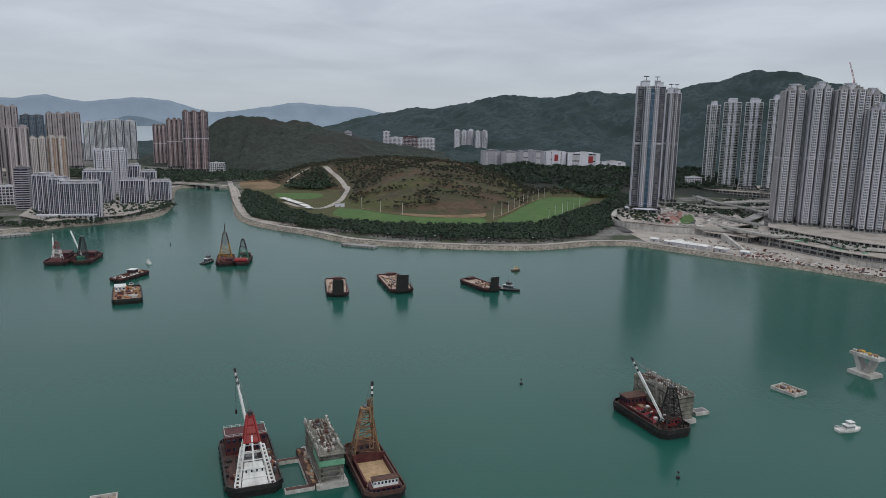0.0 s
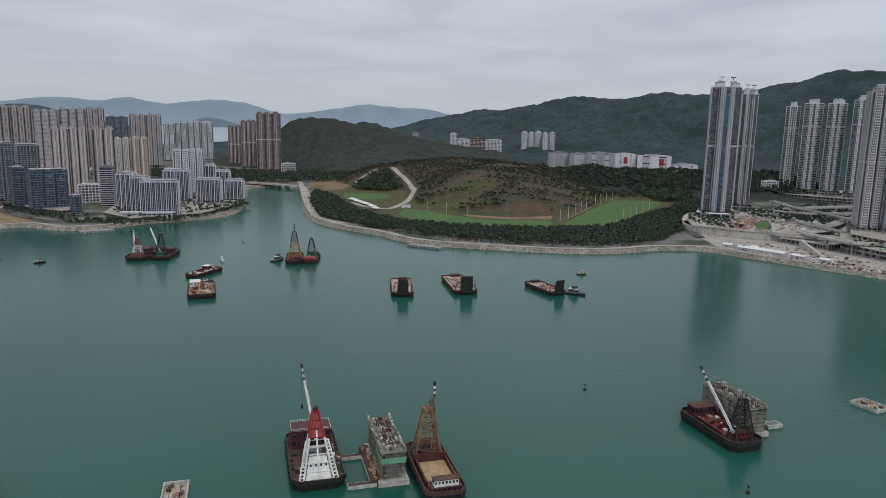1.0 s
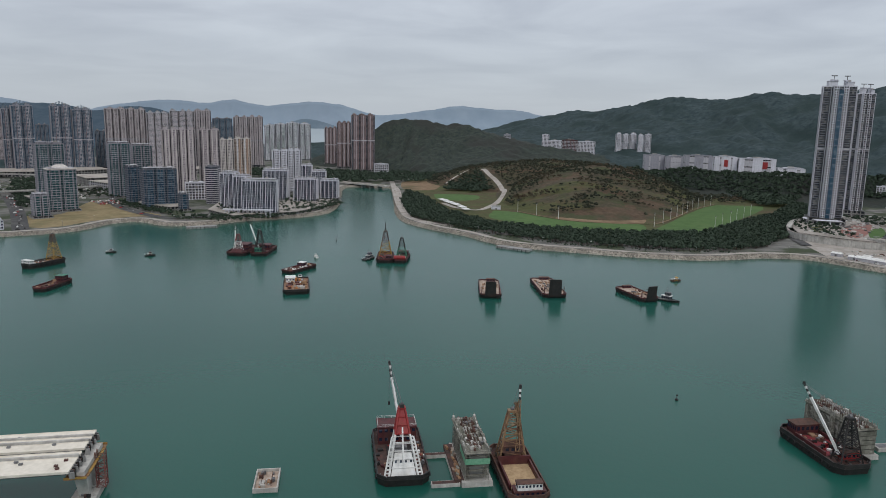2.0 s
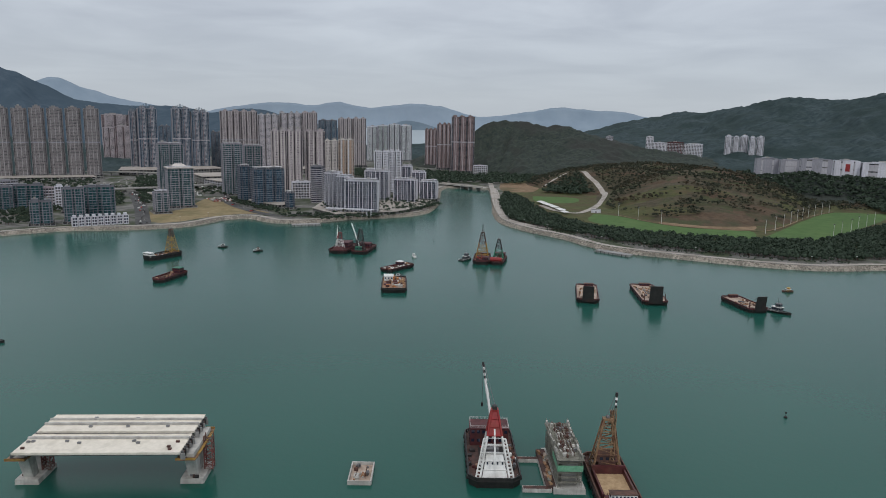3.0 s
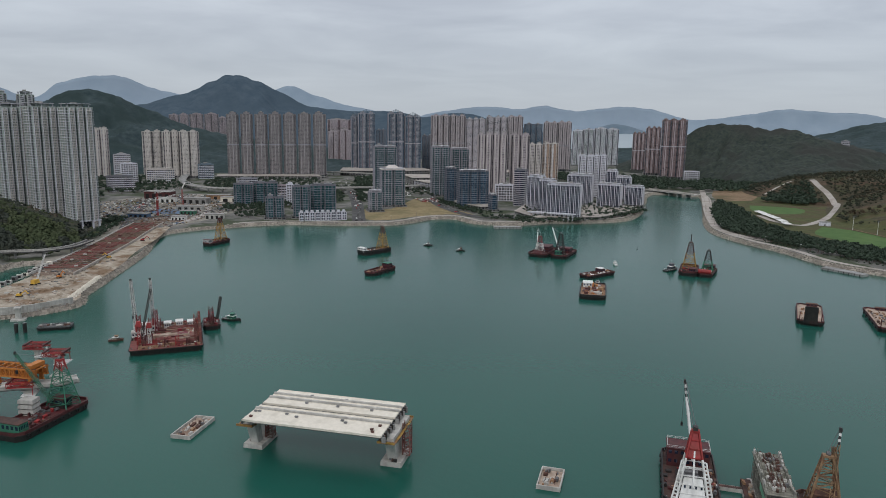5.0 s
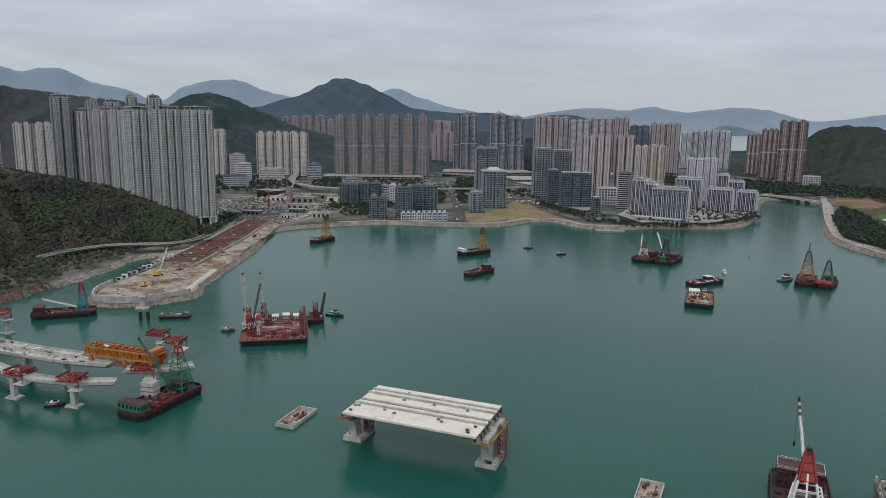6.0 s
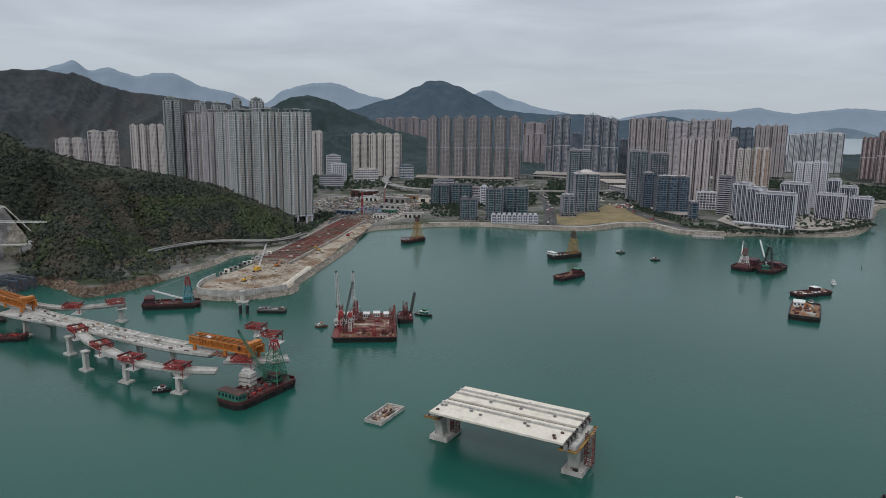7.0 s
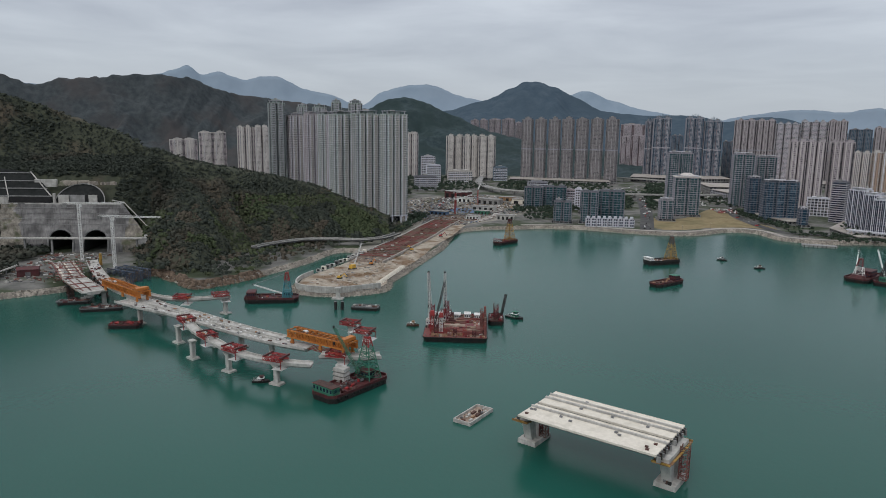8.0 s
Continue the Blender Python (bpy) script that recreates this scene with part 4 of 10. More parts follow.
spots += scatter(rng, [(-740, -40), (-690, -60), (-660, -120), (-780, -160), (-820, -60)], 7.0, 4, 8)
spots += scatter(rng, [(-668, -34), (-662, -70), (-720, -90), (-752, -60), (-746, -24), (-700, -22)], 5.5, 5, 9)
spots += scatter(rng, [(-749, -8), (-732, -36), (-735, -70), (-800, -75), (-800, -12), (-775, 4)], 5.5, 6, 11)
spots += scatter(rng, [(-752, 72), (-744, 125), (-640, 112), (-632, 92), (-655, 68), (-700, 74)], 5.5, 5, 10)
kinds = ([], [], [])
for x, y, z, h in spots:
    k = fbm(x, y, 48, 3, 17.0)
    low_ = z < 46 and y > 55
    kinds[1 if low_ and k > 0.10 else 2 if low_ and k < -0.22 else 0].append((x, y, z, h))
wood("headland_woods", "thick dark green woods over the headland", kinds[0], 9, 5, M_LEAF2, trunks=False)
wood("headland_olive_trees", "lighter olive-green trees low on the headland", kinds[1], 10, 5, M_LEAF3, trunks=False)
wood("headland_brush", "dry brown brush on the cut slopes of the headland", kinds[2], 11, 5, M_LEAF4, trunks=False)


# ---- buildings ----
def inset(pts, k):
    n = len(pts)
    out = []
    for i in range(n):
        p0, p1, p2 = Vector(pts[i - 1]), Vector(pts[i]), Vector(pts[(i + 1) % n])
        d1, d2 = (p1 - p0).normalized(), (p2 - p1).normalized()
        n1, n2 = Vector((-d1.y, d1.x)), Vector((-d2.y, d2.x))
        out.append(tuple(p1 + (n1 + n2) * (k / max(0.3, 1 + n1.dot(n2)))))
    return out


def plan_box(w, d):
    return [(-w / 2, -d / 2), (w / 2, -d / 2), (w / 2, d / 2), (-w / 2, d / 2)]


def plan_bays(w, d, n, e, gap=0.38):
    """A slab with n projecting bays of depth e along both long sides and a bay at each end."""
    pts, s = [], w / (1.35 * n + gap * (n + 1))
    c = min(3.0, s * 0.16)
    for sign in (1, -1):
        x0 = -w / 2
        for i in range(2 * n + 1):
            x1 = x0 + s * (gap if i % 2 == 0 else 1.35)
            if i % 2 == 0:
                y = -d / 2 + (e * 0.55 if i in (0, 2 * n) else e)
                pts += [(x0 * sign, y * sign), (x1 * sign, y * sign)]
            else:
                y = -d / 2
                pts += [(x0 * sign, (y + c) * sign), ((x0 + c) * sign, y * sign), ((x1 - c) * sign, y * sign), (x1 * sign, (y + c) * sign)]
            x0 = x1
    return pts


def plan_cross(w, d, e=None):
    """A cruciform tower: four arms, each with a split end."""
    a, b, e = w * 0.21, d * 0.21, e or min(w, d) * 0.06
    s = a * 0.35
    q = b * 0.35
    return [(-a, -d / 2), (-s, -d / 2), (-s, -d / 2 + e), (s, -d / 2 + e), (s, -d / 2), (a, -d / 2), (a, -b - e), (a + e, -b - e), (a + e, -b), (w / 2, -b), (w / 2, -q), (w / 2 - e, -q), (w / 2 - e, q), (w / 2, q),
            (w / 2, b), (a + e, b), (a + e, b + e), (a, b + e), (a, d / 2), (s, d / 2), (s, d / 2 - e), (-s, d / 2 - e), (-s, d / 2), (-a, d / 2), (-a, b + e), (-a - e, b + e), (-a - e, b), (-w / 2, b),
            (-w / 2, q), (-w / 2 + e, q), (-w / 2 + e, -q), (-w / 2, -q), (-w / 2, -b), (-a - e, -b), (-a - e, -b - e), (-a, -b - e)]


def shell(outline, z0, z1, storey, bay, sill, depth=0.35, pier=0.9, skip=1.6, recess=False):
    """The wall of a storeyed block as real bands and piers round a recessed glazed core. Returns piers, bands and core."""
    piers, bands, core, inner_bands = Geo(), Geo(), Geo(), Geo()
    ymax = max(abs(p[1]) for p in outline)
    inner = inset(outline, depth)
    core.prism(inner, z0, z1)
    n = len(outline)
    floors = max(1, round((z1 - z0) / storey))
    st = (z1 - z0) / floors
    for i in range(n):
        a, b = outline[i], outline[(i + 1) % n]
        c, d = inner[i], inner[(i + 1) % n]
        length = math.hypot(b[0] - a[0], b[1] - a[1])
        if length < skip:
            piers.poly([(*a, z0), (*b, z0), (*b, z1), (*a, z1)])
            continue
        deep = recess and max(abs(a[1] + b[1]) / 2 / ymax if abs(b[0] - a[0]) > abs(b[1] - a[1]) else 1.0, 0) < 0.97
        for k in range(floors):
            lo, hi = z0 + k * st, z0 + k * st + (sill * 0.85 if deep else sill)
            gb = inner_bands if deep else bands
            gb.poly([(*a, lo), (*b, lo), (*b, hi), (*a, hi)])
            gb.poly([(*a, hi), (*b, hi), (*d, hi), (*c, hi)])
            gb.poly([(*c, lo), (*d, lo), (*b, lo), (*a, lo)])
        m = 1 if deep else max(1, round(length / bay))
        pw = pier * 0.5 if deep else pier
        ux, uy = (b[0] - a[0]) / length, (b[1] - a[1]) / length
        for j in range(m + 1):
            s0 = length * j / m - pw / 2
            s0, s1 = max(0.0, s0), min(length, s0 + pw)
            p, q = (a[0] + ux * s0, a[1] + uy * s0), (a[0] + ux * s1, a[1] + uy * s1)
            ox, oy = uy * 0.14, -ux * 0.14
            pi_, qi = (p[0] - uy * depth, p[1] + ux * depth), (q[0] - uy * depth, q[1] + ux * depth)
            po, qo = (p[0] + ox, p[1] + oy), (q[0] + ox, q[1] + oy)
            piers.poly([(*po, z0), (*qo, z0), (*qo, z1), (*po, z1)])
            piers.poly([(*pi_, z0), (*po, z0), (*po, z1), (*pi_, z1)])
            piers.poly([(*qo, z0), (*qi, z0), (*qi, z1), (*qo, z1)])
    piers.poly([(*p, z1) for p in outline])
    return (piers, bands, core, inner_bands) if recess else (piers, bands, core)


def storeys(root, outline, z0, z1, wallm, bandm, glassm, storey, bay, sill, depth, pier, recessm, balconym=None, edge=None, stripes=()):
    piers, bands, core, inner_bands = shell(outline, z0, z1, storey, bay, sill, depth, pier, recess=True)
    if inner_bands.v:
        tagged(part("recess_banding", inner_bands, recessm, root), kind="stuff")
    if balconym:
        # a ladder of balconies up each projecting bay
        g = Geo()
        d2 = max(p[1] for p in outline)
        floors = max(1, round((z1 - z0) / storey))
        st = (z1 - z0) / floors
        n = len(outline)
        for i in range(n):
            a, b = outline[i], outline[(i + 1) % n]
            if abs(a[1] - b[1]) > 0.01 or abs(a[1]) < d2 * 0.97 or abs(a[0] - b[0]) < 4:
                continue
            s, cx = (1 if a[1] > 0 else -1), (a[0] + b[0]) / 2
            for k in range(1, floors):
                z = z0 + k * st
                y0, y1 = sorted((a[1] + s * 0.1, a[1] + s * 1.5))
                hw = 2.6 if balconym is W_CREAM else 1.9
                g.box(cx - hw, cx + hw, y0, y1, z - 0.15, z + 0.12)
                q0, q1 = sorted((a[1] + s * 1.35, a[1] + s * 1.5))
                g.box(cx - hw, cx + hw, q0, q1, z + 0.12, z + 0.95)
        if g.v:
            tagged(part("balcony_tier", g, balconym, root), kind="stuff")
    if edge:
        # thin projecting floor slabs round the whole block
        em, out, thick = edge
        g = Geo()
        far = inset(outline, -out)
        floors = max(1, round((z1 - z0) / storey))
        st = (z1 - z0) / floors
        n = len(outline)
        for k in range(1, floors):
            z = z0 + k * st
            for i in range(n):
                a, b, c, d = outline[i], outline[(i + 1) % n], far[(i + 1) % n], far[i]
                g.poly([(*d, z - thick), (*c, z - thick), (*c, z), (*d, z)])
                g.poly([(*d, z), (*c, z), (*b, z), (*a, z)])
                g.poly([(*a, z - thick), (*b, z - thick), (*c, z - thick), (*d, z - thick)])
        tagged(part("slab_edge", g, em, root), kind="stuff")
    for f, wide, sm in stripes:
        # a painted upright strip on every projecting bay
        g = Geo()
        n = len(outline)
        d2 = max(abs(p[1]) for p in outline)
        w2 = max(abs(p[0]) for p in outline)
        for i in range(n):
            a, b = Vector(outline[i]), Vector(outline[(i + 1) % n])
            ln_ = (b - a).length
            outer_ = (abs(a.y - b.y) < 0.01 and abs(a.y) > 0.9 * d2) or (abs(a.x - b.x) < 0.01 and abs(a.x) > 0.9 * w2)
            if ln_ < 3.5 or not outer_:
                continue
            u = (b - a).normalized()
            o = Vector((u.y, -u.x)) * 0.42
            p, q = a + u * max(0.0, ln_ * f - wide / 2), a + u * min(ln_, ln_ * f + wide / 2)
            g.hexa([(p.x, p.y, z0), (p.x + o.x, p.y + o.y, z0), (q.x + o.x, q.y + o.y, z0), (q.x, q.y, z0)],
                   [(p.x, p.y, z1), (p.x + o.x, p.y + o.y, z1), (q.x + o.x, q.y + o.y, z1), (q.x, q.y, z1)])
        if g.v:
            tagged(part("facade_strip", g, sm, root), kind="stuff")
    tagged(part("wall", piers, wallm, root), kind="stuff")
    tagged(part("floor_banding", bands, bandm, root), kind="stuff")
    part("glazing", core, glassm, root)


def roof_works(root, rng, outline, z1, material, boxes, tall):
    """Parapet, lift rooms, tanks and a roof frame."""
    xs, ys = [p[0] for p in outline], [p[1] for p in outline]
    w, d = max(xs) - min(xs), max(ys) - min(ys)
    g = Geo()
    inner = inset(outline, 0.3)
    n = len(outline)
    for i in range(n):
        a, b, c, e = outline[i], outline[(i + 1) % n], inner[(i + 1) % n], inner[i]
        g.hexa([(*a, z1), (*b, z1), (*c, z1), (*e, z1)], [(*a, z1 + 1.3), (*b, z1 + 1.3), (*c, z1 + 1.3), (*e, z1 + 1.3)])
    part("parapet", g, material, root)
    for k in range(boxes):
        cx = min(xs) + w * (k + 0.5) / boxes + rng.uniform(-0.06, 0.06) * w
        ww, dd = w / boxes * rng.uniform(0.40, 0.62), d * rng.uniform(0.4, 0.6)
        h = tall * rng.uniform(0.5, 0.8)
        g = Geo()
        g.box(cx - ww / 2, cx + ww / 2, -dd / 2, dd / 2, z1 + 0.02, z1 + h)
        g.box(cx - ww * 0.56, cx + ww * 0.56, -dd * 0.56, dd * 0.56, z1 + h, z1 + h + 0.5)
        room = part("plant_room", g, material, root)
        part("water_tank", Geo().box(cx - ww * 0.25, cx + ww * 0.15, -dd * 0.2, dd * 0.25, z1 + h + 0.5, z1 + h + 2.6), M_ROOF, room)


def roof_hat(root, outline, z1, material):
    """A thin flat slab on short posts over the roof."""
    o = inset(outline, 1.2)
    xs, ys = [p[0] for p in o], [p[1] for p in o]
    part("roof_slab", Geo().prism(plan_box((max(xs) - min(xs)) * 0.96, (max(ys) - min(ys)) * 0.8), z1 + 4.6, z1 + 5.3), material, root)
    for sx in (-0.42, 0, 0.42):
        for sy in (-0.34, 0.34):
            x, y = sx * (max(xs) - min(xs)), sy * (max(ys) - min(ys))
            part("roof_post", Geo().box(x - 0.5, x + 0.5, y - 0.5, y + 0.5, z1, z1 + 4.6), material, root)


def roof_crown(root, x, y, z1, r_, mast):
    """A round white drum with a rim, and a dark mast with a cross arm."""
    drum = part("crown_drum", Geo().tube((x, y, z1), (x, y, z1 + 8), r_, 16), W_WHITE, root)
    part("crown_rim", Geo().tube((x, y, z1 + 8), (x, y, z1 + 9), r_ * 1.25, 16), W_WHITE, drum)
    if mast:
        part("crown_mast", Geo().box(x - 0.3, x + 0.3, y - 0.3, y + 0.3, z1 + 9, z1 + 14).box(x - 3.4, x + 3.4, y - 0.5, y + 0.5, z1 + 13.4, z1 + 14.4), M_HULL, drum)


def roof_fins(root, outline, z1, material):
    """A stepped open frame of thin uprights."""
    xs, ys = [p[0] for p in outline], [p[1] for p in outline]
    w, d = max(xs) - min(xs), max(ys) - min(ys)
    for k in range(7):
        x = -w * 0.42 + w * 0.84 * k / 6
        h = 5 + 7 * (1 - abs(k - 3) / 3)
        for sy in (-0.3, 0.3):
            part("roof_fin", Geo().box(x - 0.5, x + 0.5, sy * d - 0.5, sy * d + 0.5, z1, z1 + h), material, root)
        part("fin_tie", Geo().box(x - 0.35, x + 0.35, -0.3 * d, 0.3 * d, z1 + h - 0.8, z1 + h - 0.1), material, root)


# recess paint between the bays, mostly darkened as shade, and balcony paint
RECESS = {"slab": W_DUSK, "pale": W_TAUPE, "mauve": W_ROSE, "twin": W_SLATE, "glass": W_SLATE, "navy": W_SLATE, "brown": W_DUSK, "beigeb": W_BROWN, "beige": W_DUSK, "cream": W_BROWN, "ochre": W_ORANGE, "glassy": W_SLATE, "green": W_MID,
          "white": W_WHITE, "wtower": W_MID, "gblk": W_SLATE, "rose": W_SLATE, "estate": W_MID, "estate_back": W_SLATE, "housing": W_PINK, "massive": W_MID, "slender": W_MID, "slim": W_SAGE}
BALCONY = {"estate": W_CREAM, "estate_back": W_PALE, "massive": W_WHITE, "slender": W_WHITE, "slim": W_WHITE, "wtower": W_WHITE, "twin": W_PALE}
EDGE = {"estate": (W_WHITE, 0.55, 0.42), "estate_back": (W_PALE, 0.30, 0.30), "glass": (W_PALE, 0.45, 0.22), "navy": (W_GREY, 0.35, 0.2), "gblk": (W_GREY, 0.35, 0.2), "dark": (W_PALE, 0.6, 0.4)}
STRIPE = {"estate": ((0.07, 0.9, W_WHITE), (0.93, 0.9, W_WHITE), (0.33, 0.6, W_CREAM), (0.67, 0.6, W_CREAM)), "estate_back": ((0.12, 0.8, W_PALE), (0.88, 0.8, W_PALE)),
          "slab": ((0.08, 0.8, W_GREIGE), (0.92, 0.8, W_GREIGE), (0.5, 1.0, W_GREIGE)), "rose": ((0.5, 1.6, W_BEIGE), (0.12, 0.9, W_BEIGE)), "beige": ((0.12, 1.1, W_CREAM), (0.88, 1.1, W_CREAM)),
          "twin": ((0.2, 0.8, W_ROSE), (0.8, 0.8, W_PALE)), "brown": ((0.1, 0.9, W_GREIGE), (0.9, 0.9, W_GREIGE)), "pale": ((0.5, 1.8, W_CREAM),), "housing": ((0.5, 1.8, W_CREAM), (0.1, 0.9, W_PALE)),
          "massive": ((0.06, 0.5, W_WHITE), (0.94, 0.5, W_WHITE)), "slender": ((0.5, 0.9, W_WHITE),), "slim": ((0.15, 0.7, W_WHITE), (0.85, 0.7, W_WHITE)), "ochre": ((0.15, 1.2, W_WHITE), (0.7, 2.6, W_ORANGE))}
STILTS = ("estate",)

STYLES = {
    # name: wall, band, glass, storey, bay, sill, pier, depth, plan, block depth, turn, roof boxes, roof height, podium height
    "slab": (W_TAUPE, W_BROWN, G_DARK, 2.9, 1.8, 1.6, 0.7, 0.4, ("bays", 1, 6.0, 0.10), 26, -3, 1, 6.5, 8),
    "pale": (W_CREAM, W_CREAM, G_DARK, 2.8, 2.8, 1.7, 1.5, 0.4, ("bays", 2, 5.0), 24, 4, 2, 6.0, 4),
    "pub": (W_PALE, W_WHITE, G_DARK, 3.8, 4.0, 1.6, 1.0, 0.5, ("box",), 22, 6, 1, 4.0, 0),
    "mauve": (W_BEIGE, W_PINK, G_DARK, 2.9, 2.6, 1.5, 1.0, 0.4, ("bays", 2, 4.0), 24, 3, 1, 5.0, 3),
    "twin": (W_GREY, W_GLASSY, G_BLUE, 3.0, 2.6, 1.0, 0.7, 0.5, ("bays", 2, 5.0), 28, 8, 2, 7.0, 9),
    "glass": (W_GREY, W_GREY, G_TEAL, 3.3, 4.0, 0.5, 0.4, 0.7, ("bays", 2, 3.5), 26, 10, 2, 5.0, 3),
    "navy": (W_SLATE, W_GLASSY, G_BLUE, 3.3, 4.0, 0.5, 0.3, 0.7, ("bays", 3, 3.5), 22, 14, 2, 3.5, 3),
    "brown": (W_BEIGE, W_BROWN, G_DARK, 2.9, 1.9, 1.5, 0.7, 0.4, ("bays", 3, 5.0), 26, 4, 2, 5.0, 6),
    "beigeb": (W_PALE, W_PINK, G_DARK, 2.9, 1.9, 1.5, 0.9, 0.4, ("bays", 3, 5.0), 26, 4, 3, 5.0, 6),
    "beige": (W_BEIGE, W_PINK, G_DARK, 2.9, 1.9, 1.5, 0.9, 0.4, ("bays", 2, 5.5), 26, 6, 2, 6.5, 4),
    "cream": (W_CREAM, W_BEIGE, G_DARK, 2.9, 2.6, 1.5, 1.1, 0.4, ("bays", 2, 4.5), 24, 3, 2, 5.0, 3),
    "ochre": (W_CREAM, W_ORANGE, G_DARK, 2.9, 2.6, 1.5, 0.9, 0.4, ("bays", 2, 4.5), 24, 3, 2, 5.0, 3),
    "glassy": (W_MID, W_GLASSY, G_BLUE, 3.0, 2.6, 1.2, 0.8, 0.4, ("bays", 3, 4.0), 26, 3, 2, 4.0, 4),
    "green": (W_WHITE, W_GREEN, G_DARK, 2.9, 2.8, 1.5, 1.2, 0.4, ("bays", 2, 5.0), 24, 3, 1, 5.0, 3),
    "dark": (W_MID, W_PALE, G_NAVY, 3.2, 8.0, 0.7, 0.4, 0.9, ("box",), 26, -10, 1, 3.0, 0),
    "white": (W_WHITE, W_MID, G_NAVY, 3.3, 2.2, 0.45, 0.16, 0.5, ("bays", 7, 0.9, 0.55), 18, -16, 2, 4.5, 5),
    "wtower": (W_WHITE, W_WHITE, G_DARK, 3.0, 2.6, 1.4, 0.9, 0.5, ("bays", 2, 4.0), 24, 4, 2, 5.0, 3),
    "low": (W_WHITE, W_PALE, G_DARK, 4.0, 4.5, 1.6, 1.0, 0.6, ("box",), 20, 4, 1, 2.5, 0),
    "gblk": (W_MID, W_GLASSY, G_TEAL, 3.3, 4.0, 0.5, 0.4, 0.7, ("bays", 2, 3.0), 22, -2, 2, 4.0, 3),
    "rose": (W_TERRA, W_ROSE, G_DARK, 2.9, 1.9, 1.5, 0.7, 0.4, ("bays", 3, 6.0), 30, 4, 3, 5.5, 6),
    "estate": (W_SAGE, W_SAGE, G_ESTATE, 3.0, 2.6, 1.0, 0.5, 0.4, ("bays", 3, 5.0), 30, 20, 1, 6.0, 10),
    "estate_back": (W_SAGE, W_GREEN, G_ESTATE, 3.0, 2.3, 1.1, 0.6, 0.5, ("bays", 2, 5.0), 26, 4, 1, 8.0, 12),
    "housing": (W_CREAM, W_BEIGE, G_DARK, 2.8, 2.6, 1.7, 1.4, 0.4, ("bays", 2, 5.0), 24, 4, 2, 6.0, 3),
    "slender": (W_WHITE, W_PALE, G_DARK, 3.1, 2.4, 1.15, 0.6, 0.5, ("cross", 0.8), 32, 10, 2, 9.0, 9),
    "slim": (W_WHITE, W_SAGE, G_DARK, 3.1, 2.6, 1.3, 0.9, 0.4, ("cross", 0.9), 30, 2, 1, 9.0, 12),
    "massive": (W_GREIGE, W_PALE, G_DARK, 3.0, 1.9, 1.25, 0.75, 0.5, ("bays", 3, 6.0), 30, 14, 2, 8.0, 16),
    "far": (W_PINK, W_BROWN, G_DARK, 3.0, 3.0, 1.6, 1.2, 0.4, ("bays", 2, 4.0), 22, 0, 1, 6.0, 0),
    "slimfar": (W_WHITE, W_PALE, G_DARK, 3.0, 3.0, 1.6, 1.2, 0.4, ("bays", 1, 4.0), 18, 0, 1, 6.0, 0),
    "school": (W_WHITE, W_PALE, G_DARK, 4.0, 4.0, 1.9, 1.4, 0.4, ("box",), 22, 0, 1, 3.0, 0),
    "factory": (W_WHITE, W_WHITE, G_DARK, 14.0, 30.0, 12.6, 20.0, 0.3, ("box",), 40, 8, 1, 3.0, 0),
}


